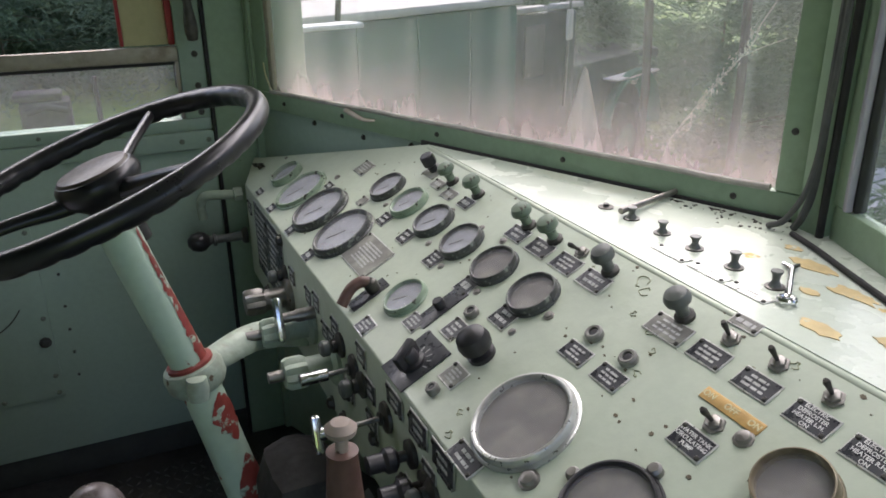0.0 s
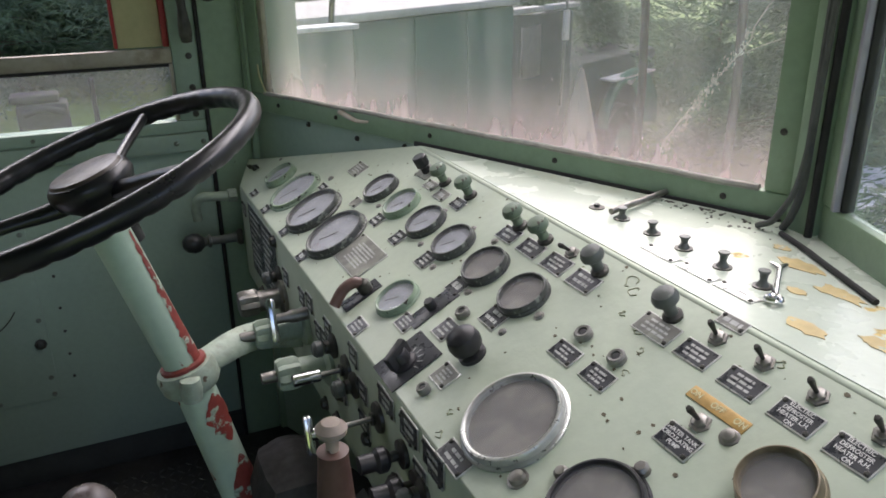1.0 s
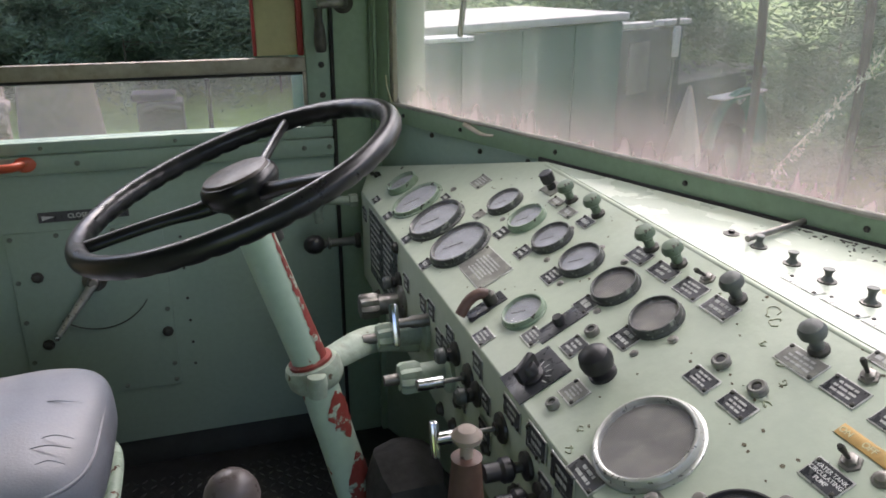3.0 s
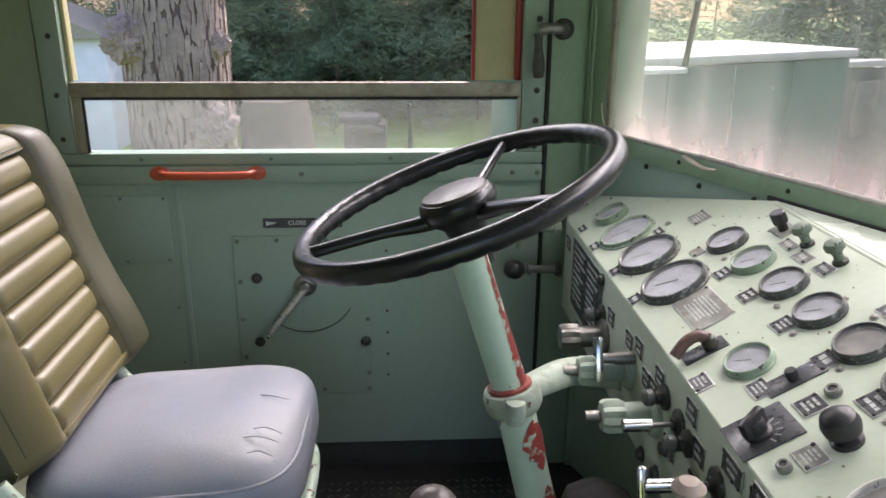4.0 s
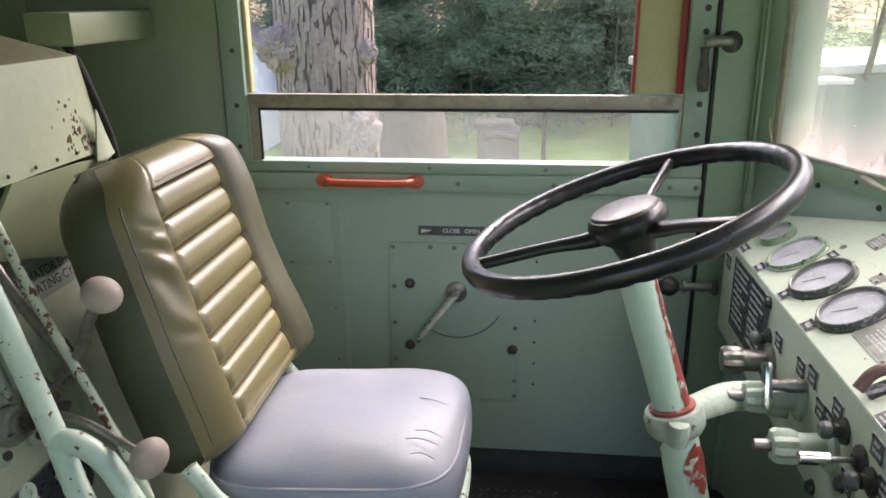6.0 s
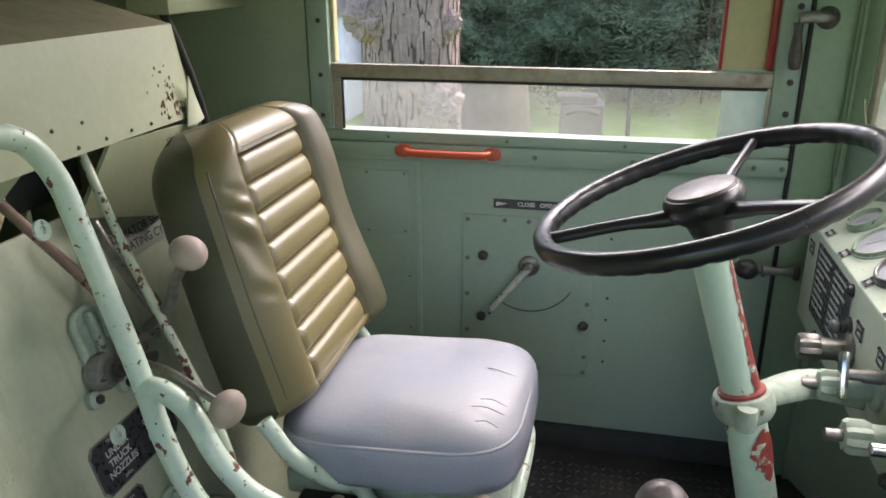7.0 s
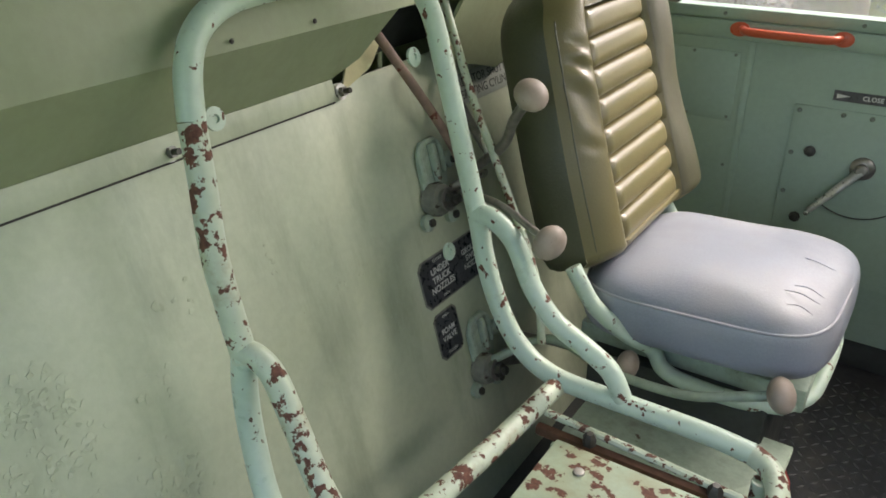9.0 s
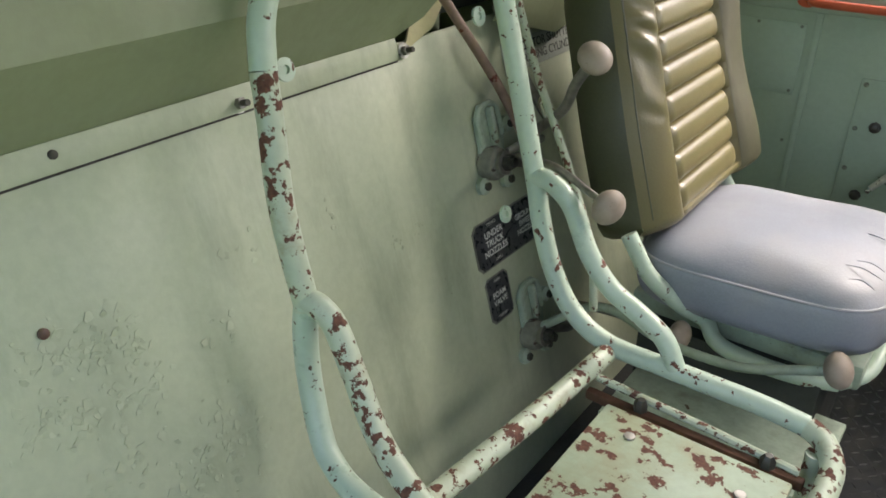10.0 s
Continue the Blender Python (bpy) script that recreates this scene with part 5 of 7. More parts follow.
def halfw(v):
    w = 0.5 * BW * (1.0 - 0.11 * max(0, v - 0.35) ** 1.2 / 0.65 ** 1.2)
    if v > 0.80:
        w *= math.sqrt(max(0.0, 1 - ((v - 0.80) / 0.20) ** 2.8 * 0.60))
    if v < 0.05:
        w *= 0.94 + 0.06 * v / 0.05
    return w


def across(u, v):
    """Place across the back; the top leans to the far side."""
    return -u * halfw(v) - 0.036 * v


def front(u, v):
    """Depth of the padded front at u in -1..1, v in 0..1."""
    z = BT / 2
    z -= 0.048 * (max(0.0, -u - 0.62) / 0.38) ** 2.4 + 0.035 * (max(0.0, u - 0.78) / 0.22) ** 2.2
    z -= 0.045 * max(0.0, (v - 0.90) / 0.10) ** 2.2 + 0.02 * max(0.0, (0.04 - v) / 0.04) ** 2
    lft, rgt = -0.66, 0.46
    if lft < u < rgt and 0.045 < v < 0.885:
        k = (v - 0.045) / 0.84 * 8.0
        f = k - math.floor(k)
        pillow = max(0.0, 1 - abs(2 * f - 0.9) ** 3.2) ** 0.6 if f < 0.97 else 0.0
        tuck = min(1.0, min(u - lft, rgt - u) / 0.05)
        z += -0.015 + 0.017 * pillow * (0.45 + 0.55 * tuck)
    elif lft < u < rgt:
        z += 0.001
    else:
        away = min(abs(u - lft), abs(u - rgt))
        z += 0.009 * min(1.0, away / 0.06) ** 0.6 - 0.004
        if u > rgt:
            # the far bolster stands proud and sags outwards low down
            z += 0.016 * math.sin(math.pi * min(1.0, (u - rgt) / 0.5)) * (0.6 + 0.5 * math.sin(9 * v + 0.8))
        if u < lft:
            # slack vinyl, folded along the near bolster
            z += 0.006 * math.sin(v * 52 + u * 22 + 2 * math.sin(v * 17)) * max(0, 1 - abs(v - 0.62) / 0.26) * max(0.0, 1 - abs(u + 0.82) / 0.15)
    return z


b = B()
grid = [[b.verts.new((across(u, v), v * BH, front(u, v))) for u in [(-1 + 2 * i / NX) for i in range(NX + 1)]] for v in [j / NZ for j in range(NZ + 1)]]
for j in range(NZ):
    for i in range(NX):
        b.faces.new((grid[j][i], grid[j][i + 1], grid[j + 1][i + 1], grid[j + 1][i]))
# overlay that paints the far bolster's shade as darker vinyl
fk = B()
grid2 = [[fk.verts.new((across(u, v), v * BH, front(u, v) + 0.0012)) for u in [0.485 + 0.505 * i / 12 for i in range(13)]] for v in [0.02 + 0.95 * j / 60 for j in range(61)]]
for j in range(60):
    for i in range(12):
        fk.faces.new((grid2[j][i], grid2[j][i + 1], grid2[j + 1][i + 1], grid2[j + 1][i]))
br = part("backrest", b, M_BACK, seat, "olive vinyl back with horizontal channels", at=bmx)
# rounded sides and back of the shell
b = B()
outl = [(j / 40) for j in range(41)]
path = [(1, v) for v in outl] + [(u, 1.0) for u in [1 - 2 * k / 20 for k in range(1, 20)]] + [(-1, v) for v in reversed(outl)]
secs = []
for u, v in path:
    zf = front(u, v)
    x, y = across(u, v), v * BH
    sec = [(x, y, zf), (x * 1.012, y * 1.004, zf - 0.012), (x * 1.02, y * 1.008, zf - 0.035), (x * 1.02, y * 1.008, -BT / 2 + 0.015), (x * 0.96, y * 0.985, -BT / 2 - 0.01)]
    secs.append([b.verts.new(p) for p in sec])
for s0, s1 in zip(secs, secs[1:]):
    for k in range(4):
        b.faces.new((s0[k], s1[k], s1[k + 1], s0[k + 1]))
b.faces.new([s[4] for s in secs])
bmesh.ops.remove_doubles(b, verts=b.verts, dist=0.0002)
# side turned from the light has its shade in the colour
part("side_cover", b, M_BACKSIDE, br, "olive side of the back, painted darker as shade")
part("far_bolster", fk, M_BOLSTER, br, "slack bolster, painted darker as shade")
part("seam", tube(B(), [(across(u, v) * 0.985, v * BH, front(u, v) + 0.001) for u, v in [(-0.95, k / 30) for k in range(1, 27)]], 0.0025, 6, 1), M_BACKSIDE, br)
for vv in (0.885, 0.90):
    part("top_seam", tube(B(), [(across(u, vv), vv * BH, front(u, vv) + 0.0004) for u in [-0.66 + 1.12 * k / 20 for k in range(21)]], 0.0013, 6, 1), M_BACKSIDE, br)
for y, y2 in ((-0.198, -0.125), (0.22, 0.215)):
    part("side_tube", tube(B(), [(-0.172, y, 0.560), (-0.160, y, 0.542), (-0.13, y + 0.01, 0.49), (-0.075, (y + y2) / 2, 0.435), (-0.04, y2, 0.40), (-0.015, y2, 0.365), (0.03, y2, 0.352), (0.12, y2, 0.352), (0.19, y2 + 0.02, 0.354)], 0.0145, 12, 8), M_TUBE, seat, "pale green bent tube")
part("seat_frame", tube(B(), [(0.19, -0.105, 0.354), (0.222, -0.06, 0.36), (0.230, 0, 0.372), (0.230, 0.12, 0.372), (0.215, 0.2, 0.36), (0.19, 0.235, 0.354)], 0.0125, 12, 8), M_TUBE, seat)
# near-black base carries the shade below the cushion in its colour
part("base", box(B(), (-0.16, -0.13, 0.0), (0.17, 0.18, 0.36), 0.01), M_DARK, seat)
part("pedestal_plate", box(B(), (-0.19, -0.10, 0.345), (0.22, 0.21, 0.395), 0.008), M_CAST, seat)


# ---- rear bulkhead: leaning lower wall and the cover above it ----
def wall_x(z):
    return -0.757 - 0.27 * z


SEAM_Z = 0.968
bulk = thing("bulkhead", Matrix.Translation((wall_x(0.5), 0.5, FLOOR)), "pale green leaning metal bulkhead with flaking paint", "bulkhead", kind="structure")
ib = Matrix.Translation((-wall_x(0.5), -0.5, -FLOOR))


def bpart(name, b, mat, label="", parent=None):
    bmesh.ops.transform(b, matrix=ib, verts=b.verts)
    return part(name, b, mat, parent or bulk, label)


b = prism(B(), [(-0.6, 0.0), (1.55, 0.0), (1.55, 0.90), (-0.6, 0.90)], -0.012, on_wall(0, FLOOR), 0.001)
bpart("lower_sheet", b, M_WALL)
b = prism(B(), [(-0.6, 0.0), (0.80, 0.0), (0.80, 0.034), (-0.6, 0.034)], 0.006, on_wall(0, SEAM_Z - 0.003, 0.0005), 0.0008)
bpart("seam_flange", b, M_WALL, "lapped flange along the seam")
# thin dark strip paints the shadow line under the flange's lip
b = prism(B(), [(-0.6, -0.0035), (0.80, -0.0035), (0.80, -0.0002), (-0.6, -0.0002)], 0.0012, on_wall(0, SEAM_Z - 0.003, 0.0004))
bpart("seam_shadow", b, M_GRIME_SHADE, "dark strip painted as the shadow below the flange")
b = prism(B(), [(0.815, 0.005), (0.90, 0.03), (0.935, 0.06), (0.955, 0.10), (0.93, 0.115), (0.895, 0.10), (0.855, 0.07), (0.84, 0.04)], 0.004, on_wall(0, SEAM_Z, 0.0008), 0.0008)
bpart("flange_patch", b, M_PALEFRAME, "bare yellowed patch beside the opening")
# cover: profile in x, z drawn along y; the overhanging band stops short of the lever opening
X_LOW, Z_LOW, X_TOP, Z_TOP = -0.955, 1.10, -0.985, 1.272


def cover_sheet(name, y0, y1, prof, mat, label=""):
    b = B()
    th = 0.008
    outer = [Vector((x, 0, z)) for x, z in prof]
    pts = [(p.x, p.z) for p in outer] + [(p.x - th, p.z + 0.0) for p in reversed(outer)]
    prism(b, [(x, z) for x, z in pts], y1 - y0, axes((0, y1, 0), (1, 0, 0), (0, 0, 1), (0, -1, 0)))
    return bpart(name, b, mat, label)


cover_sheet("overhang", -0.6, 0.80, [(wall_x(SEAM_Z + 0.03) + 0.003, SEAM_Z + 0.03), (X_LOW, Z_LOW)], M_COVER, "overhanging band above the seam")
b = B()
vs = [b.verts.new(p) for p in ((wall_x(1.0) + 0.003, 0.80, 0.998), (X_LOW, 0.80, Z_LOW), (X_LOW, 0.895, Z_LOW), (-0.975, 0.86, 1.06), (-0.99, 0.835, 1.03))]
vb = [b.verts.new(v.co - Vector((0.008, 0, 0))) for v in vs]
b.faces.new(vs), b.faces.new(vb)
for k in range(5):
    b.faces.new((vs[k], vs[(k + 1) % 5], vb[(k + 1) % 5], vb[k]))
bpart("overhang_end", b, M_COVER)
b = B()
vs = [b.verts.new(p) for p in ((X_LOW, 1.10, Z_LOW), (X_LOW, 1.385, Z_LOW - 0.012), (-1.03, 1.46, 0.93), (wall_x(0.86) + 0.004, 1.25, 0.93), (wall_x(0.9) + 0.004, 1.05, 0.985))]
vb = [b.verts.new(v.co - Vector((0.008, 0, 0))) for v in vs]
b.faces.new(vs), b.faces.new(vb)
for k in range(5):
    b.faces.new((vs[k], vs[(k + 1) % 5], vb[(k + 1) % 5], vb[k]))
bpart("overhang_gusset", b, M_COVER)
cover_sheet("face", -0.6, 1.375, [(X_LOW, Z_LOW), (X_TOP, Z_TOP)], M_COVER, "upright face of the cover")
cover_sheet("top", -0.6, 1.37, [(X_TOP, Z_TOP), (-1.36, 1.37)], surface("brown_cover_top", (0.20, 0.19, 0.12), 0.6, var=0.2, stain=(8, 0.5, (0.12, 0.09, 0.06), 0.5)), "brownish dirty sloping top")
b = B()
prism(b, [(-0.985, 1.272), (-0.955, 1.10), (-0.99, 1.0), (-1.37, 0.8), (-1.37, 1.37)], 0.006, axes((0, 1.376, 0), (1, 0, 0), (0, 0, 1), (0, -1, 0)))
bpart("end_cheek", b, M_COVER)
# near-black block stands in for the shade inside the lever opening
bpart("recess_shade", box(B(), (-1.2, 0.76, 0.99), (-1.10, 1.2, 1.12)), M_DARK)
b = box(B(), (-1.16, 1.50, 1.28), (-1.06, 1.86, 1.345), 0.006)
solid("wall_shelf", b, M_COVER, "green box-shaped ledge on the cab side", "ledge", kind="structure")
bolts(bulk, [ib @ on_wall(y, SEAM_Z + 0.016, 0.004) for y in (-0.2, 0.02, 0.23)], 0.006)
bolts(bulk, [ib @ axes((X_LOW + 0.002, y, Z_LOW + 0.012), (0, 1, 0), (0, 0, 1), (1, 0, 0)) for y in (0.55, 0.7, 0.95, 1.02, 1.09, 1.16, 1.22, 1.28)], 0.003)
bolts(bulk, [ib @ axes((X_LOW - 0.008, y, Z_LOW + 0.045), (0, 1, 0), (0, 0, 1), (1, 0, 0)) for y in (0.98, 1.05, 1.30)], 0.003)
for y in (0.815, 0.48):
    t = thing("seam_bolt", on_wall(y, SEAM_Z + 0.008, 0.004), "rusty protruding bolt on the bulkhead seam", "bolt", "seam bolts")
    part("washer", lathe(B(), [(0.013, 0), (0.013, 0.002), (0, 0.002)], None, 14), M_EDGE, t)
    part("nut", lathe(B(), [(0.008, 0.002), (0.008, 0.01), (0, 0.01)], None, 6), M_STEEL, t)
    part("shank", rod(B(), (0, 0, 0.009), (0, 0, 0.022), 0.0045), M_DARKSTEEL, t)
t = thing("plug_bolt", on_wall(0.153, 0.813), "rusty bolt head on the bulkhead", "bolt")
part("head", lathe(B(), [(0.0065, 0), (0.0065, 0.004), (0.004, 0.0055), (0, 0.0055)], None, 10), M_BROWNKNOB, t)
# bent corner of the cover, a hose behind it, and scratches down to rust
b = prism(B(), [(1.353, 1.18), (1.372, 1.135), (1.397, 1.09), (1.365, 1.083), (1.332, 1.086)], 0.004, axes((X_LOW + 0.004, 0, 0), (0, 1, 0), (0, 0, 1), (1, 0, 0)), 0.0015)
bpart("bent_corner", b, M_WALL, "bent pale corner of the cover")
solid("hose", tube(B(), [(-1.11, 1.556, 1.279), (-1.09, 1.556, 1.24), (-1.07, 1.552, 1.19), (-1.06, 1.587, 1.08), (-1.07, 1.62, 0.95), (-1.1, 1.64, 0.7)], 0.009, 10, 6), M_RUBBER, "black hose running down behind the cover", "hose")
rnd = random.Random(8)
b = B()
for k in range(60):
    y, z = rnd.gauss(1.305, 0.022), rnd.gauss(1.135, 0.026)
    if z < 1.105 or y > 1.365:
        continue
    s = rnd.uniform(0.001, 0.0042)
    xf = X_LOW + (X_TOP - X_LOW) * (z - Z_LOW) / (Z_TOP - Z_LOW)
    prism(b, [(s * rnd.uniform(0.5, 1) * math.cos(g), 1.9 * s * rnd.uniform(0.5, 1) * math.sin(g)) for g in (0, 1.2, 2.3, 3.3, 4.4, 5.4)], 0.0006, axes((xf + 0.0002, y, z), (0, 1, 0), (0, 0, 1), (1, 0, 0)))
bmesh.ops.transform(b, matrix=ib, verts=b.verts)
tagged(part("rust_scratch", b, surface("scratch_rust", (0.10, 0.055, 0.035), 0.8, var=0.3, scale=40), bulk, "dark rusty scratches"), kind="stuff")
# flakes of lifting paint
rnd = random.Random(4)
b = B()
for cy, cz, sy, sz, n in ((0.175, 0.785, 0.05, 0.025, 60), (0.225, 0.765, 0.035, 0.03, 45), (0.125, 0.725, 0.03, 0.03, 40), (0.16, 0.70, 0.05, 0.03, 40), (0.24, 0.70, 0.03, 0.035, 30), (0.32, 0.58, 0.06, 0.05, 60), (0.26, 0.56, 0.07, 0.035, 45), (0.18, 0.62, 0.06, 0.03, 30), (0.42, 0.80, 0.06, 0.03, 8), (0.36, 0.72, 0.03, 0.03, 10), (0.705, 0.70, 0.012, 0.012, 14), (0.76, 0.705, 0.01, 0.012, 7), (0.80, 0.58, 0.02, 0.03, 10), (0.585, 0.79, 0.012, 0.03, 9)):
    for k in range(n):
        y, z = rnd.gauss(cy, sy * 0.55), rnd.gauss(cz, sz * 0.55)
        s = rnd.uniform(0.002, 0.0085) * (0.5 if cy > 0.5 else 1.0)
        m = on_wall(y, z, 0.0005) @ Matrix.Rotation(rnd.uniform(0, 6.3), 4, "Z") @ Matrix.Rotation(rnd.uniform(0.03, 0.30), 4, "X")
        q = [(rnd.uniform(0.55, 1.2) * s * math.cos(a), rnd.uniform(0.5, 1.1) * s * math.sin(a)) for a in sorted(rnd.uniform(0, 1.0) + 1.05 * e for e in range(6))]
        prism(b, q, 0.0008, m)
bmesh.ops.transform(b, matrix=ib, verts=b.verts)
tagged(part("paint_flake", b, M_WALL, bulk, "curling flakes of lifting paint"), kind="stuff")

# ---- plates and linkage on the bulkhead ----
t = thing("valve_plate", on_wall(1.0, 0.605, 0.001), "black plate with worn white lettering for the truck nozzles", "name plate", "bulkhead plates")
W, H = 0.222, 0.094
part("rim", prism(B(), [(-W / 2 + 0.012, -H / 2), (W / 2 - 0.012, -H / 2), (W / 2, -H / 2 + 0.012), (W / 2, H / 2 - 0.012), (W / 2 - 0.012, H / 2), (-W / 2 + 0.012, H / 2), (-W / 2, H / 2 - 0.012), (-W / 2, -H / 2 + 0.012)], 0.0015), M_PLATEFADE, t)
part("face", prism(B(), [(-W / 2 + 0.015, -H / 2 + 0.003), (W / 2 - 0.015, -H / 2 + 0.003), (W / 2 - 0.003, -H / 2 + 0.015), (W / 2 - 0.003, H / 2 - 0.015), (W / 2 - 0.015, H / 2 - 0.003), (-W / 2 + 0.015, H / 2 - 0.003), (-W / 2 + 0.003, H / 2 - 0.015), (-W / 2 + 0.003, -H / 2 + 0.015)], 0.001, Matrix.Translation((0, 0, 0.001))), M_PLATE, t)
lettering(["UNDER", "TRUCK", "NOZZLES"], 0.0175, t, M_WHITE, Matrix.Translation((-0.048, 0.0, 0.0022)), 0.0003)
lettering(["CLOSED"], 0.008, t, M_WHITE, Matrix.Translation((-0.05, 0.037, 0.0022)))
lettering(["OPEN"], 0.008, t, M_WHITE, Matrix.Translation((-0.045, -0.036, 0.0022)))
lettering(["GROUND", "SWEEP", "NOZZLES"], 0.0155, t, M_WHITE, Matrix.Translation((0.06, 0.0, 0.0022)), 0.0003)
for x, y in ((-0.1, 0.036), (0.1, 0.036), (-0.1, -0.036), (0.1, -0.036)):
    screw(t, x, y, 0.0018)
t = thing("valve_plate", on_wall(0.934, 0.500, 0.001), "small black plate for the foam valve", "name plate", "bulkhead plates")
W, H = 0.074, 0.094
part("rim", prism(B(), [(-W / 2 + 0.01, -H / 2), (W / 2 - 0.01, -H / 2), (W / 2, -H / 2 + 0.01), (W / 2, H / 2 - 0.01), (W / 2 - 0.01, H / 2), (-W / 2 + 0.01, H / 2), (-W / 2, H / 2 - 0.01), (-W / 2, -H / 2 + 0.01)], 0.0015), M_PLATEFADE, t)
part("face", prism(B(), [(-W / 2 + 0.013, -H / 2 + 0.003), (W / 2 - 0.013, -H / 2 + 0.003), (W / 2 - 0.003, -H / 2 + 0.013), (W / 2 - 0.003, H / 2 - 0.013), (W / 2 - 0.013, H / 2 - 0.003), (-W / 2 + 0.013, H / 2 - 0.003), (-W / 2 + 0.003, H / 2 - 0.013), (-W / 2 + 0.003, -H / 2 + 0.013)], 0.001, Matrix.Translation((0, 0, 0.001))), M_PLATE, t)
lettering(["FOAM", "VALVE"], 0.0155, t, M_WHITE, Matrix.Translation((0, 0, 0.0022)), 0.0003)
lettering(["OPEN"], 0.008, t, M_WHITE, Matrix.Translation((0, 0.036, 0.0022)))
lettering(["CLOSED"], 0.008, t, M_WHITE, Matrix.Translation((0, -0.036, 0.0022)))
for x, y in ((-0.03, 0.04), (0.03, -0.04)):
    screw(t, x, y, 0.0018)
t = thing("shutter_label", on_wall(1.235, 0.905, 0.001), "white painted stencil panel with dark lettering", "label")
part("face", box(B(), (-0.15, -0.03, 0), (0.15, 0.03, 0.0008)), surface("grey_label", (0.30, 0.33, 0.29), 0.6), t)
lettering(["RADIATOR SHUTTER", "OPERATING CYLINDER"], 0.024, t, M_DARK, Matrix.Translation((0, 0, 0.001)), 0.0002)

# pivot castings on the wall
M_PIVOT = surface("grimy_green_casting", (0.21, 0.21, 0.17), 0.6, var=0.35, scale=22, bump=0.35, chips=(40, 0.6, (0.08, 0.06, 0.045)))
for y, z in ((0.975, 0.745), (1.0, 0.39)):
    t = thing("pivot_bracket", on_wall(y, z, 0.001), "worn grey pivot casting bolted to the bulkhead", "bracket", "lever pivots")
    part("pad", prism(B(), [(-0.04, -0.01), (0.03, -0.015), (0.042, 0.03), (0.036, 0.085), (0.02, 0.10), (-0.02, 0.098), (-0.038, 0.075)], 0.007, Matrix.Translation((0.02, 0.01, 0)), 0.002), M_CAST, t)
    part("rib", box(B(), (-0.005, 0.03, 0.007), (0.006, 0.10, 0.022), 0.003, Matrix.Translation((0.02, 0, 0))), M_CAST, t)
    part("rim_flange", tube(B(), [(-0.012, 0.035, 0.009), (-0.014, 0.085, 0.009), (0.0, 0.103, 0.009), (0.036, 0.103, 0.009), (0.05, 0.085, 0.009), (0.05, 0.04, 0.009)], 0.006, 8, 5), M_CAST, t)
    part("boss", lathe(B(), [(0.03, 0), (0.032, 0.02), (0.028, 0.03), (0.018, 0.032), (0.018, 0.04), (0, 0.04)], None, 22), M_PIVOT, t)
    part("washer", lathe(B(), [(0.022, 0.0405), (0.022, 0.044), (0, 0.044)], None, 20), M_STEEL, t)
    part("nut", lathe(B(), [(0.015, 0.0445), (0.015, 0.056), (0.009, 0.058), (0.009, 0.066), (0, 0.067)], None, 6), M_DARKSTEEL, t)
    part("arm", tube(B(), [(0, 0, 0.026), (0.05, -0.01, 0.03), (0.10, -0.03, 0.036)], 0.015, 10, 5, flat=0.6), M_STEEL, t)
    part("fork", tube(B(), [(0.03, 0.012, 0.03), (0.07, 0.02, 0.05), (0.11, 0.012, 0.055)], 0.010, 10, 5, flat=0.7), M_PIVOT, t)
    for px, py in ((0.045, -0.045), (-0.03, -0.035), (0.075, 0.055)):
        lug = part("lug", lathe(B(), [(0.016, 0), (0.016, 0.010), (0.010, 0.014), (0, 0.014)], Matrix.Translation((px, py, 0)), 14), M_CAST, t)
        part("bolt", lathe(B(), [(0.008, 0.0142), (0.008, 0.020), (0, 0.020)], Matrix.Translation((px, py, 0)), 6), M_DARKSTEEL, lug)
# linkage rods up into the cover
for pts, r, mt, lb in (
        ([(-1.02, 0.895, 1.075), (-0.955, 0.99, 0.90), (-0.93, 1.04, 0.80), (-0.92, 1.06, 0.75)], 0.0085, surface("rusty_rod", (0.20, 0.13, 0.10), 0.6, var=0.3, scale=30, chips=(30, 0.62, (0.12, 0.03, 0.02))), "rusty linkage rod running up into the cover"),
        ([(-1.0, 1.08, 1.10), (-0.90, 1.03, 0.93), (-0.80, 0.985, 0.79), (-0.72, 0.95, 0.66), (-0.70, 0.945, 0.54)], 0.0075, M_TUBE_WORN, "thin pale green linkage rod with chipped paint"),
        ([(-1.03, 1.10, 1.0), (-0.95, 1.07, 0.90), (-0.87, 1.04, 0.83)], 0.009, M_STEEL, "short bare metal linkage rod")):
    solid("linkage_rod", tube(B(), pts, r, 10, 6), mt, lb, "rod", "linkage rods")
solid("linkage_clevis", lathe(B(), [(0.011, -0.02), (0.013, -0.01), (0.013, 0.02), (0.009, 0.03), (0, 0.03)], along((-0.875, 1.045, 0.84), (-0.915, 1.06, 0.89)), 14), M_CHROME, "bright metal linkage clevis", "clevis")


def lever(knob, pts, label, kr=0.027, r=0.009, mt=None):
    k, f = Vector(knob), Vector(pts[-1])
    t = thing("valve_lever", Matrix.Translation(f), label, "lever", "valve levers")
    loc = [Vector(p) - f for p in pts]
    part("shaft", tube(B(), [k - f] + loc, r, 10, 6), mt or M_STEEL, t)
    d = (k - Vector(pts[0])).normalized()
    part("knob", lathe(B(), [(kr * math.sin(math.pi * q / 16), -kr * math.cos(math.pi * q / 16)) for q in range(17)], along(k - f, k - f + d) @ Matrix.Diagonal((1.06, 1.06, 0.76, 1)), 24), M_LEVERKNOB, t, "worn tan ball knob")
    return t


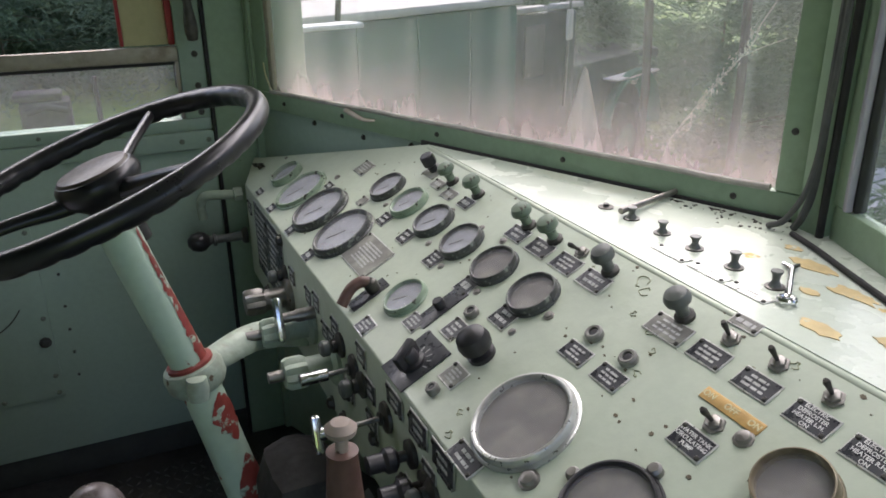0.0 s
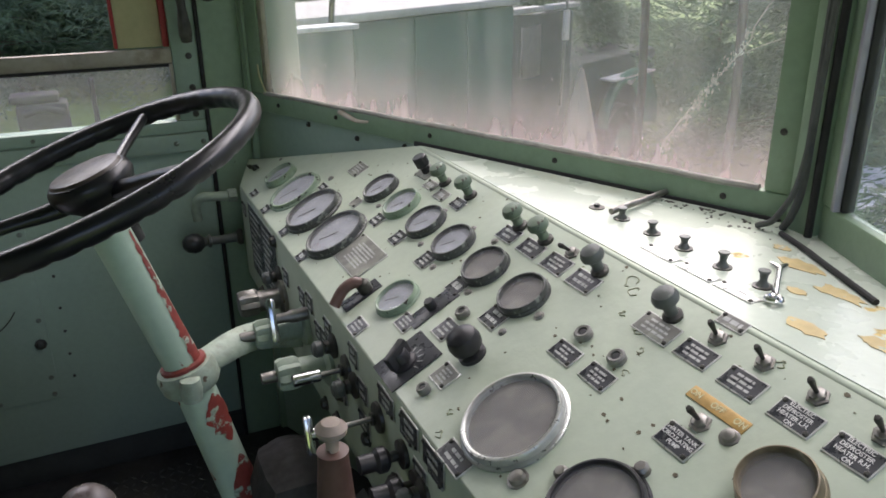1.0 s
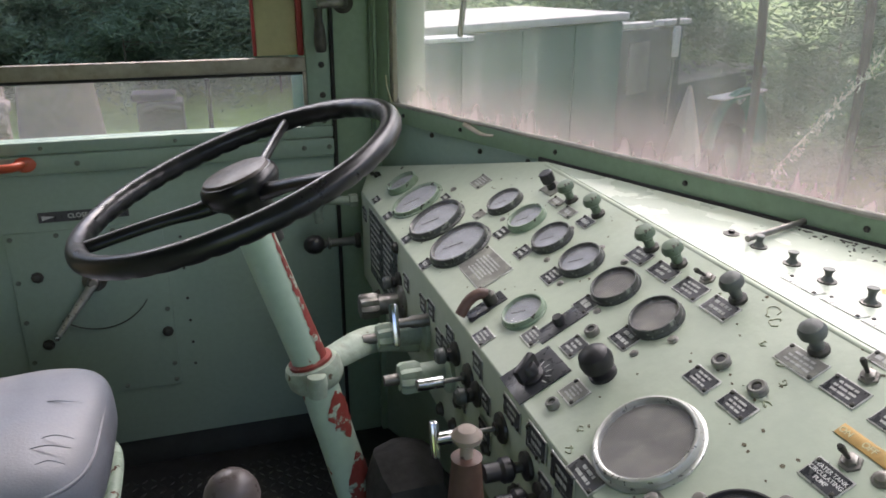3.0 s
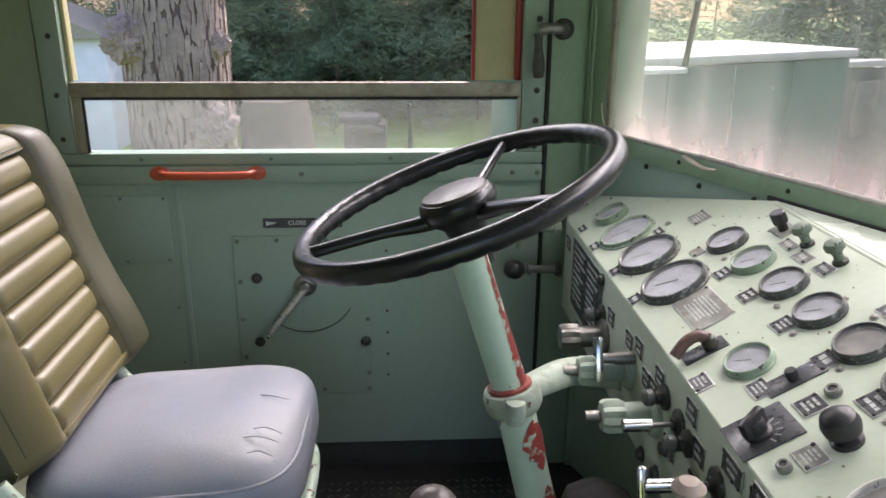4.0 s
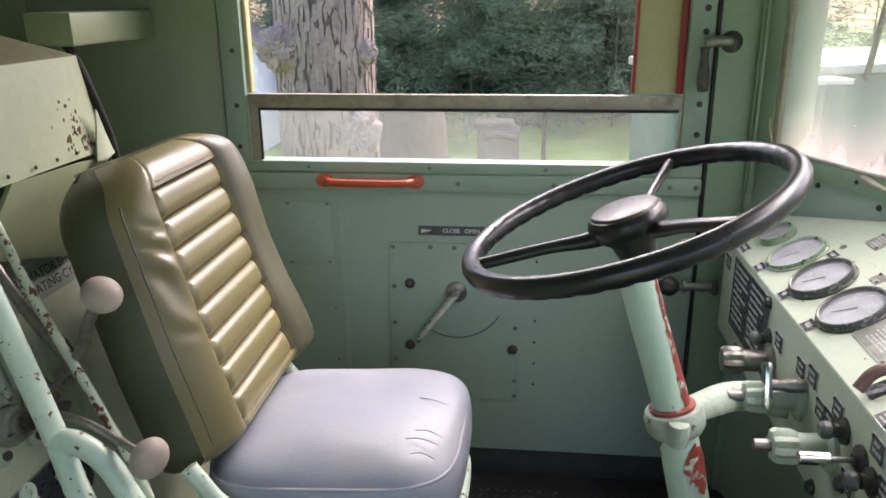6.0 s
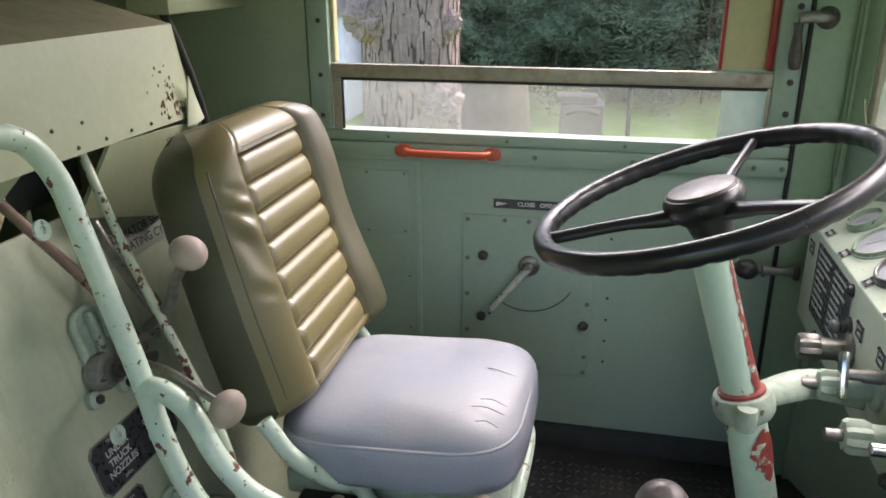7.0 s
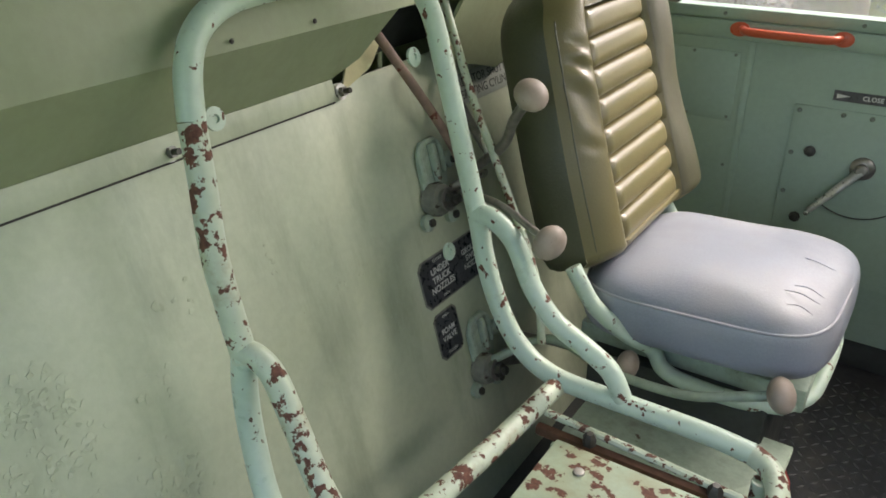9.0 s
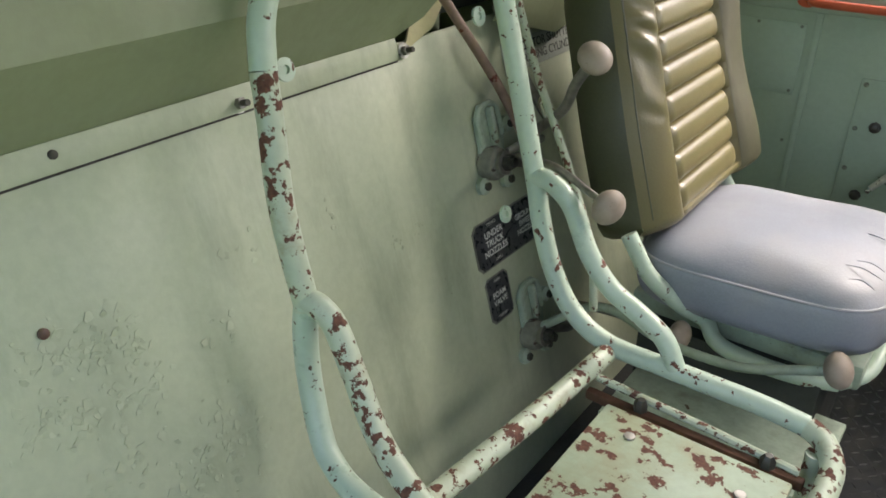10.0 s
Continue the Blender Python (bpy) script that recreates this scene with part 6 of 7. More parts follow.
lever((-0.749, 0.957, 0.978), [(-0.79, 0.98, 0.925), (-0.82, 1.0, 0.87), (-0.90, 1.05, 0.80)], "angled lever with worn tan knob")
lever((-0.651, 0.849, 0.792), [(-0.70, 0.87, 0.80), (-0.78, 0.91, 0.805), (-0.90, 0.99, 0.77)], "thin rusty lever with worn tan knob", 0.027, 0.006)
lever((-0.308, 0.99, 0.561), [(-0.35, 0.985, 0.545), (-0.45, 0.975, 0.512), (-0.58, 0.985, 0.50), (-0.72, 1.02, 0.50), (-0.84, 1.01, 0.41)], "long bent lever with worn tan knob", 0.028, 0.0085, M_CAST)
lever((-0.562, 1.01, 0.508), [(-0.60, 1.01, 0.505), (-0.70, 1.03, 0.49), (-0.82, 1.05, 0.46)], "short lever with worn tan knob", 0.025, 0.008)

# ---- folding jump seat of bent tube ----
JF = FLOOR
js = thing("jump_seat", Matrix.Translation((-0.5, 0.65, JF)), "folding jump seat frame of chipped pale green tube", "jump seat")
ij = Matrix.Translation((0.5, -0.65, -JF))


def jpart(name, b, mat, label="", parent=None):
    bmesh.ops.transform(b, matrix=ij, verts=b.verts)
    return part(name, b, mat, parent or js, label)


TR = 0.0165


hoop = [(-0.835, 0.405, 0.77), (-0.854, 0.407, 0.841), (-0.872, 0.412, 0.906), (-0.893, 0.428, 0.987), (-0.908, 0.438, 1.047), (-0.92, 0.453, 1.099), (-0.928, 0.478, 1.137), (-0.93, 0.523, 1.162), (-0.925, 0.593, 1.171), (-0.914, 0.695, 1.175), (-0.902, 0.79, 1.178), (-0.893, 0.842, 1.160), (-0.878, 0.870, 1.108), (-0.860, 0.874, 1.04), (-0.833, 0.872, 0.946), (-0.806, 0.872, 0.845), (-0.785, 0.868, 0.775)]
k0 = 4
jpart("back_hoop", tube(B(), hoop[:k0 + 1], TR, 14, 8), M_TUBE_WORN, "hoop of tube with paint worn to rust")
jpart("back_hoop", tube(B(), hoop[k0:], TR, 14, 8), M_TUBE, "hoop of tube with a few chips")
jpart("side_rail", tube(B(), [(-0.787, 0.868, 0.785), (-0.772, 0.866, 0.72), (-0.740, 0.86, 0.645), (-0.695, 0.855, 0.585), (-0.628, 0.853, 0.552), (-0.512, 0.853, 0.549), (-0.386, 0.853, 0.549), (-0.313, 0.853, 0.543)], TR, 14, 8), M_TUBE, "side rail of chipped tube")
jpart("brace", tube(B(), [(-0.79, 0.868, 0.80), (-0.757, 0.862, 0.800), (-0.715, 0.857, 0.772), (-0.678, 0.853, 0.705), (-0.634, 0.853, 0.655), (-0.583, 0.853, 0.628), (-0.537, 0.853, 0.599), (-0.512, 0.853, 0.555)], TR * 0.97, 14, 8), M_TUBE, "curved brace of chipped tube")
jpart("side_rail", tube(B(), [(-0.835, 0.405, 0.78), (-0.846, 0.407, 0.73), (-0.845, 0.405, 0.662), (-0.817, 0.39, 0.59), (-0.788, 0.38, 0.561), (-0.728, 0.368, 0.547), (-0.60, 0.362, 0.545), (-0.33, 0.362, 0.543)], TR, 14, 8), M_TUBE, "side rail of chipped tube")
jpart("brace", tube(B(), [(-0.835, 0.405, 0.782), (-0.815, 0.408, 0.778), (-0.793, 0.410, 0.757), (-0.761, 0.405, 0.702), (-0.708, 0.39, 0.632), (-0.640, 0.372, 0.602), (-0.585, 0.365, 0.575), (-0.55, 0.362, 0.55)], TR * 0.97, 14, 8), M_TUBE_WORN, "curved brace of chipped tube")
for p in ((-0.885, 0.832, 1.045), (-0.915, 0.475, 1.04), (-0.825, 0.835, 0.735)):
    jpart("ear", lathe(B(), [(0.0145, 0), (0.0145, 0.004), (0.0055, 0.0045), (0.005, 0.001), (0, 0.001)], along(p, Vector(p) + Vector((1, 0, 0.27))), 18), M_TUBE, "drilled mounting ear")
jpart("front_bow", tube(B(), [(-0.313, 0.853, 0.543), (-0.285, 0.838, 0.538), (-0.265, 0.80, 0.532), (-0.262, 0.74, 0.525), (-0.265, 0.60, 0.52), (-0.265, 0.42, 0.53), (-0.285, 0.375, 0.538), (-0.33, 0.362, 0.543)], TR, 14, 8), M_TUBE_WORN, "rusty front bow")
jpart("hinge_rod", tube(B(), [(-0.62, 0.855, 0.543), (-0.635, 0.65, 0.541), (-0.662, 0.365, 0.543)], TR, 14, 4), M_TUBE_WORN, "cross tube with rust streaks")
pan = jpart("seat_pan", box(B(), (-0.575, 0.42, 0.508), (-0.30, 0.755, 0.520), 0.004), M_PAN, "flat rusty seat pan")
jpart("pan_edge", tube(B(), [(-0.612, 0.792, 0.528), (-0.46, 0.79, 0.522), (-0.30, 0.785, 0.515)], 0.0065, 8, 4), M_TUBE_WORN)
jpart("pan_hinge", box(B(), (-0.62, 0.77, 0.495), (-0.29, 0.785, 0.512), 0.003), surface("rusty_steel", (0.11, 0.05, 0.03), 0.8, var=0.4, scale=30, bump=0.3))
for x, y in ((-0.53, 0.775), (-0.34, 0.772)):
    jpart("hinge_nut", lathe(B(), [(0.011, 0), (0.011, 0.012), (0.006, 0.02), (0, 0.02)], Matrix.Translation((x, y, 0.515)), 6), M_DARKSTEEL)
for x, y in ((-0.515, 0.705), (-0.40, 0.60), (-0.35, 0.69), (-0.45, 0.50)):
    jpart("rivet", lathe(B(), [(0.009, 0), (0.008, 0.003), (0, 0.004)], Matrix.Translation((x, y, 0.52)), 12), M_STEEL)
jpart("leg", tube(B(), [(-0.29, 0.82, 0.53), (-0.285, 0.82, 0.3), (-0.28, 0.82, JF)], 0.014, 10, 2), M_TUBE_WORN)
jpart("leg", tube(B(), [(-0.29, 0.42, 0.53), (-0.285, 0.42, 0.3), (-0.28, 0.42, JF)], 0.014, 10, 2), M_TUBE_WORN)
# box between the two seats
bx = thing("storage_box", Matrix.Translation((-0.45, 0.98, FLOOR)), "dusty green metal box between the seats, sides darkened as shade", "box")
# sides of the green box get their shade from the near-black colour
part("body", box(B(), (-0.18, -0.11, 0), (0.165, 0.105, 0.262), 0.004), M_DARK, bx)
part("lid", box(B(), (-0.185, -0.115, 0.2625), (0.17, 0.11, 0.278), 0.003), M_CAST, bx, "dusty green lid")
rb = thing("red_bottle", Matrix.Translation((-0.30, 1.13, FLOOR)), "small red bottle on the cab floor", "bottle")
part("body", lathe(B(), [(0, 0), (0.026, 0.001), (0.027, 0.01), (0.027, 0.16), (0.014, 0.19), (0.012, 0.21), (0, 0.21)], None, 18), M_FRAMERED, rb)

# ---- raised pattern of the floor plate ----
b = B()
for i in range(34):
    for j in range(30):
        x, y = -0.42 + i * 0.022, 1.02 + j * 0.026
        m = Matrix.Translation((x, y, FLOOR)) @ Matrix.Rotation(radians(45 if (i + j) % 2 else -45), 4, "Z")
        vs = [b.verts.new(m @ Vector(p)) for p in ((-0.011, 0, 0), (0, -0.0035, 0), (0.011, 0, 0), (0, 0.0035, 0), (0, 0, 0.0022))]
        for k in range(4):
            b.faces.new((vs[k], vs[(k + 1) % 4], vs[4]))
tagged(solid("floor_tread", b, M_FLOOR, "raised lozenges of the tread plate floor", "floor", kind="structure"))

# ---- outside ----
GZ = -1.35
M_GRASS = surface("grass", (0.19, 0.27, 0.075), 0.8, var=0.35, scale=0.5, grain=6, bump=0.5, stain=(0.35, 0.55, (0.20, 0.17, 0.08), 0.6), spec=0.2)
b = B()
NG = 60
gv = [[b.verts.new((-60 + 120 * (i / NG), -60 + 140 * (j / NG), GZ + 0.15 * noise.noise((i * 0.4, j * 0.4, 0)))) for i in range(NG + 1)] for j in range(NG + 1)]
for j in range(NG):
    for i in range(NG):
        b.faces.new((gv[j][i], gv[j][i + 1], gv[j + 1][i + 1], gv[j + 1][i]))
solid("ground", b, M_GRASS, "rough mown lawn with bare patches", "ground", kind="structure")
M_BARK = surface("bark", (0.30, 0.235, 0.205), 0.9, var=0.4, scale=5, grain=30, bump=0.6, spec=0.2)
M_BARKDARK = surface("bark_crack", (0.13, 0.098, 0.085), 0.95, var=0.3, scale=8, spec=0.2)
rnd = random.Random(11)


def bark_tree(x, y, r, h, label):
    t = thing("tree", Matrix.Translation((x, y, GZ)), label, "tree")
    b = B()
    tube(b, [(0, 0, 0), (0, 0, h * 0.3), (0.03, 0, h * 0.6), (0.02, 0.02, h)], lambda q: r * (1.0 - 0.2 * q + 0.35 * max(0, 0.12 - q) / 0.12), 30, 6)
    part("trunk", b, M_BARKDARK, t)
    b = B()
    n_a, n_z = 58, int(h / 0.12)
    for j in range(n_z):
        for i in range(n_a):
            a = 2 * math.pi * (i + 0.5 * (j % 2) + rnd.uniform(-0.25, 0.25)) / n_a
            z = (j + rnd.uniform(-0.45, 0.45)) * 0.12
            q = z / h
            rr = r * (1.0 - 0.2 * q + 0.35 * max(0, 0.12 - q) / 0.12) * 0.985
            m = Matrix.Translation((rr * math.cos(a), rr * math.sin(a), z)) @ Matrix.Rotation(a, 4, "Z") @ Matrix.Rotation(radians(90), 4, "Y")
            w, l = r * rnd.uniform(0.04, 0.07), rnd.uniform(0.06, 0.15)
            k = 7
            prism(b, [(l * math.cos(g) * rnd.uniform(0.75, 1.1), w * math.sin(g) * rnd.uniform(0.6, 1.2)) for g in [2 * math.pi * e / k for e in range(k)]], rnd.uniform(0.008, 0.028), m)
    tagged(part("bark_plate", b, M_BARK, t, "furrowed grey-brown bark plates"), kind="stuff")
    return t


big_tree = bark_tree(-1.62, 5.6, 0.36, 7.0, "thick old trunk with furrowed grey-brown bark")
for x, y, z, r in ((-0.23, -0.24, 2.39, 0.17), (0.31, -0.15, 2.35, 0.09), (0.22, -0.2, 1.78, 0.19)):
    b = B()
    bmesh.ops.create_icosphere(b, subdivisions=5, radius=r)
    for v in b.verts:
        d = v.co.normalized()
        swirl = math.sin(14 * math.atan2(d.z, d.x) + 9 * noise.noise(d * 2.2))
        v.co = d * r * (1 + 0.22 * noise.noise(d * 2.5 + Vector((x, y, z))) + 0.10 * noise.noise(d * 7) + 0.05 * swirl)
        v.co.y *= 0.75
        v.co += Vector((x, y, z))
    part("burl", b, M_BARK, big_tree, "knotty swirling burl")



def needle_material(name, col):
    """Soft needles: half of the light passes through."""
    m = surface(name, col, 0.65, var=0.35, scale=1.2, grain=9, bump=0.0, spec=0.25)
    n, l = m.node_tree.nodes, m.node_tree.links
    thru, both = n.new("ShaderNodeBsdfTranslucent"), n.new("ShaderNodeMixShader")
    l.new(n["Principled BSDF"].inputs["Base Color"].links[0].from_socket, thru.inputs[0])
    both.inputs[0].default_value = 0.5
    l.new(n["Principled BSDF"].outputs[0], both.inputs[1]), l.new(thru.outputs[0], both.inputs[2])
    l.new(both.outputs[0], n["Material Output"].inputs[0])
    return m


M_NEEDLE = needle_material("needles", (0.17, 0.245, 0.16))
M_NEEDLE2 = needle_material("needles_light", (0.215, 0.28, 0.19))
M_TWIG = surface("twigs", (0.15, 0.125, 0.095), 0.9, var=0.3, scale=5)


def conifer(x, y, h, r, n, label, mat, seed):
    rr = random.Random(seed)
    t = thing("tree", Matrix.Translation((x, y, GZ)), label, "tree", "trees behind the lawn")
    b = B()
    tube(b, [(0, 0, 0), (0, 0, h * 0.5), (0, 0, h)], lambda q: 0.022 * (1 - 0.9 * q), 8, 3)
    part("trunk", b, M_TWIG, t)
    limbs, verts, faces = B(), [], []
    for k in range(n):
        z = h * rr.uniform(0.06, 0.98)
        a, reach = rr.uniform(0, 6.283), r * (1.08 - z / h) * rr.uniform(0.55, 1.15)
        tip = Vector((reach * math.cos(a), reach * math.sin(a), z - reach * rr.uniform(-0.05, 0.3)))
        if k % 3 == 0:
            tube(limbs, [(0, 0, z), tip * 0.5 + Vector((0, 0, z * 0.5 + 0.05)), tip], lambda q: 0.009 * (1.1 - q), 5, 2)
        for e in range(130):
            f = rr.uniform(0.25, 1.05)
            c = Vector((tip.x * f, tip.y * f, z + (tip.z - z) * f)) + Vector((rr.gauss(0, 0.13), rr.gauss(0, 0.13), rr.gauss(-0.05, 0.10)))
            l, w = rr.uniform(0.05, 0.13), rr.uniform(0.008, 0.018)
            d = Vector((math.cos(a) + rr.gauss(0, 0.7), math.sin(a) + rr.gauss(0, 0.7), rr.gauss(-0.25, 0.5))).normalized()
            s = d.orthogonal().normalized()
            s = Matrix.Rotation(rr.uniform(0, 6.28), 3, d) @ s
            i = len(verts)
            verts += [c - d * l, c + s * w, c + d * l, c - s * w]
            faces.append((i, i + 1, i + 2, i + 3))
    tagged(part("limb", limbs, M_TWIG, t), kind="stuff")
    me = bpy.data.meshes.new("crown")
    me.from_pydata([tuple(v) for v in verts], [], faces)
    me.materials.append(mat)
    tagged(part("crown", me, None, t, "dense dark green needles"), kind="stuff")
    return t


for i, (x, y, h, r) in enumerate(((-7.5, 17, 8, 2.6), (-4.4, 16.5, 8, 2.7), (-1.4, 17, 8, 2.6), (1.6, 16.8, 8, 2.7), (4.6, 17, 8, 2.6), (-6, 21, 10, 3), (-3, 21, 10, 3), (0.2, 21, 10, 3), (3.2, 21, 10, 3), (7.5, 19, 9, 3), (10.5, 16, 9, 3), (-11, 19, 9, 3), (-5.2, 24.5, 12, 3.6), (-1.6, 25, 12, 3.6), (2.0, 24.5, 12, 3.6), (5.4, 25, 12, 3.6), (-5.6, 18.8, 3.4, 2.3), (-3.2, 19.0, 3.4, 2.3), (-0.8, 18.7, 3.4, 2.3), (1.6, 19.1, 3.4, 2.3), (4.0, 18.8, 3.4, 2.3), (-4.4, 23, 3.6, 2.6), (-1.6, 23, 3.6, 2.6), (1.2, 23, 3.6, 2.6))):
    conifer(x, y, h, r, 210, "broad dark green conifer at the edge of the lawn", (M_NEEDLE, M_NEEDLE2)[i % 2], 30 + i)

# engine block on the lawn, stump, post, tow bar
M_SCRAP = surface("scrap_iron", (0.06, 0.055, 0.055), 0.7, var=0.4, scale=6, bump=0.3)
t = thing("old_engine", Matrix.Translation((-0.64, 12.6, GZ)) @ Matrix.Scale(0.8, 4), "dark old engine block standing on the lawn", "engine")
part("block", box(B(), (-0.42, -0.35, 0.15), (0.42, 0.35, 0.85), 0.06), M_SCRAP, t)
part("head", box(B(), (-0.5, -0.28, 0.86), (0.3, 0.28, 1.0), 0.04), M_SCRAP, t)
part("sump", box(B(), (-0.34, -0.3, 0.0), (0.34, 0.3, 0.145), 0.03), M_SCRAP, t)
part("manifold", tube(B(), [(-0.3, -0.4, 0.7), (0, -0.43, 0.78), (0.35, -0.4, 0.7)], 0.06, 10), M_SCRAP, t)
b = B()
lathe(b, [(0.62, 0), (0.55, 0.3), (0.5, 0.9), (0.46, 1.15), (0, 1.18)], None, 22, 0.06, 5)
solid("stump", b, M_BARKDARK, "broad dark tree stump on the lawn", "stump", at=Matrix.Translation((-1.95, 11.8, GZ)))
t = thing("post", Matrix.Translation((0.05, 10.5, GZ)), "thin dark metal post on the lawn", "post")
part("pole", rod(B(), (0, 0, 0), (0, 0, 1.22), 0.035, 0.03), M_DARKSTEEL, t)
part("cap", lathe(B(), [(0.035, 1.22), (0.03, 1.25), (0, 1.26)], None, 12), M_DARKSTEEL, t)
b = B()
tube(b, [(0.05, 9.3, GZ + 0.45), (0.6, 9.2, GZ + 0.40), (1.3, 9.1, GZ + 0.25)], 0.035, 8, 2)
solid("tow_bar", b, surface("pale_blue_metal", (0.45, 0.5, 0.6), 0.5), "pale blue tow bar lying on the lawn", "tow bar")
t = thing("boat_trailer", Matrix.Translation((3.2, 15.0, GZ)), "white trailer with a flat bed beyond the lawn", "trailer")
part("bed", box(B(), (-1.0, -0.4, 0.55), (1.0, 0.4, 0.68), 0.03), surface("white_paint", (0.62, 0.65, 0.7), 0.4), t)
for x in (-0.6, 0.6):
    part("wheel", lathe(B(), [(0.1, -0.08), (0.27, -0.08), (0.28, 0), (0.27, 0.08), (0.1, 0.08)], Matrix.Translation((x, -0.3, 0.28)) @ Matrix.Rotation(radians(90), 4, "X"), 20), M_RUBBER, t)
t = thing("white_shed", Matrix.Translation((-6.5, 14.5, GZ)), "small white shed partly hidden by the trunk", "shed")
part("wall", box(B(), (-1.5, -0.8, 0), (1.5, 0.8, 1.9), 0.02), surface("shed_white", (0.7, 0.72, 0.75), 0.6), t)
part("roof", prism(B(), [(-1.7, 1.9), (1.7, 1.9), (0, 2.6)], 1.9, axes((0, 0.95, 0), (1, 0, 0), (0, 0, 1), (0, -1, 0))), M_STEEL, t)

# beyond the windshield: a green lorry body, then brush and trunks
LA, LB = Vector((1.15, 5.15, GZ)), Vector((3.95, 6.5, GZ))
LX = (LB - LA).normalized()
t = thing("parked_lorry", axes(LA, LX, Vector((-LX.y, LX.x, 0)), (0, 0, 1)), "dull green box-bodied lorry parked ahead", "lorry")
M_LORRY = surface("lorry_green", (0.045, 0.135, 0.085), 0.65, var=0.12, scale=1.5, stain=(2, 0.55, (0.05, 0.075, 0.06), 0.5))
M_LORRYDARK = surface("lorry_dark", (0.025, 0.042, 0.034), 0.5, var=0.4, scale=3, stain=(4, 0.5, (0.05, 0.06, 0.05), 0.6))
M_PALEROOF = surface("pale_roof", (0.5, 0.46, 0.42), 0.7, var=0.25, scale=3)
LEN = 2.72
part("body", box(B(), (0, 0.0, 0.6), (LEN, 1.2, 2.2), 0.03), M_LORRY, t)
part("roof_edge", box(B(), (-0.03, -0.04, 2.205), (LEN + 0.03, 1.24, 2.27), 0.015), M_PALEROOF, t, "pale roof edge")
for x in (0.7, 1.36, 2.02):
    part("body_rib", box(B(), (x, -0.014, 0.62), (x + 0.03, -0.0005, 2.18), 0.004), M_LORRY, t)
part("cab", box(B(), (LEN + 0.08, 0.1, 0.7), (3.95, 1.2, 2.1), 0.06), M_LORRYDARK, t, "dark weathered cab")
part("cab_window", box(B(), (LEN + 0.25, 0.08, 1.5), (3.3, 0.0995, 1.98), 0.01), M_DIALDARK, t, "dull side window")
# sunlight on the gutters is put into their pale colour
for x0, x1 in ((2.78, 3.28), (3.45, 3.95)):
    part("roof_strip", box(B(), (x0, 0.04, 2.11), (x1, 0.16, 2.16), 0.012), M_PALEROOF, t, "roof gutter painted pale as if sunlit")
part("mirror_post", rod(B(), (3.40, -0.1, 1.2), (3.42, -0.12, 2.2), 0.014), M_STEEL, t)
part("mirror", box(B(), (3.36, -0.14, 1.84), (3.46, -0.11, 2.12), 0.012), M_PALEROOF, t, "pale tall mirror")
part("hood", box(B(), (3.96, 0.2, 0.75), (6.2, 1.15, 1.5), 0.08), M_LORRYDARK, t, "dark hood")
fender = [(4.95 + 0.56 * math.cos(a), -0.05, 0.74 + 0.56 * math.sin(a)) for a in [radians(g) for g in range(-5, 190, 15)]]
part("fender", tube(B(), fender, 0.055, 10, 4, flat=2.2), M_LORRY, t, "rounded wheel arch")
# pale slab paints the sunlight on top of the arch
part("fender_top", box(B(), (4.46, -0.14, 1.30), (5.46, 0.06, 1.325), 0.01), M_PALEROOF, t, "top of the wheel arch painted pale as if sunlit")
part("lamp_bracket", tube(B(), [(4.84, -0.08, 1.3), (4.95, -0.08, 1.22), (5.06, -0.08, 1.3)], 0.02, 8, 4), M_PALEROOF, t)
for x in (0.7, 4.95):
    wh = part("wheel", lathe(B(), [(0.2, -0.15), (0.46, -0.14), (0.48, 0), (0.46, 0.14), (0.2, 0.15)], Matrix.Translation((x, 0.12, 0.5)) @ Matrix.Rotation(radians(90), 4, "X"), 24), M_RUBBER, t)
    part("rim", lathe(B(), [(0.2, 0.10), (0.24, 0.155), (0.12, 0.12), (0, 0.13)], Matrix.Translation((x, 0.12, 0.5)) @ Matrix.Rotation(radians(90), 4, "X"), 20), M_LORRY, wh)
tp = thing("tarpaulin", axes(LA + LX * 3.22, LX, Vector((-LX.y, LX.x, 0)), (0, 0, 1)), "pale brown tarpaulin hanging in a cone beside the lorry", "tarpaulin")
part("sheet", lathe(B(), [(0.26, 0.0), (0.22, 0.4), (0.17, 0.9), (0.08, 1.35), (0.02, 1.60), (0, 1.62)], Matrix.Translation((0.05, -0.4, 0)), 28, 0.08, 7), surface("tan_sheet", (0.44, 0.32, 0.25), 0.8, var=0.2, scale=3), tp)
# the tall ones to the right are added to keep skylight off the bulkhead
for i, (x, y, h, r) in enumerate(((8.2, 8.6, 4.6, 1.9), (5.2, 9.6, 4.8, 1.9), (6.2, 2.2, 3.2, 1.3), (9.4, 7.0, 4.4, 1.9), (6.6, 3.4, 3.4, 1.6), (8.4, 6.8, 4.4, 2.2), (8.6, 3.6, 8.5, 2.4), (9.0, 0.8, 9.0, 2.6), (7.8, -1.8, 8.5, 2.4), (7.0, -4.4, 8.5, 2.4), (7.2, 1.6, 6.5, 2.0), (6.0, 9.0, 4.6, 2.2))):
    conifer(x, y, h, r, 150, "dark tangled evergreen brush ahead of the cab, tallest added to block the sky", (M_NEEDLE, M_NEEDLE2)[i % 2], 60 + i)
b = B()
for k in range(3):
    tube(b, [(4.2 + 0.5 * k, 5.3 - 0.55 * k, GZ), (4.22 + 0.5 * k, 5.25 - 0.55 * k, GZ + 1.6), (4.15 + 0.55 * k, 5.3 - 0.5 * k, GZ + 3.3)], 0.035, 8, 3)
solid("sapling_trunks", b, M_BARKDARK, "thin bare trunks in the brush", "trunks", kind="stuff")
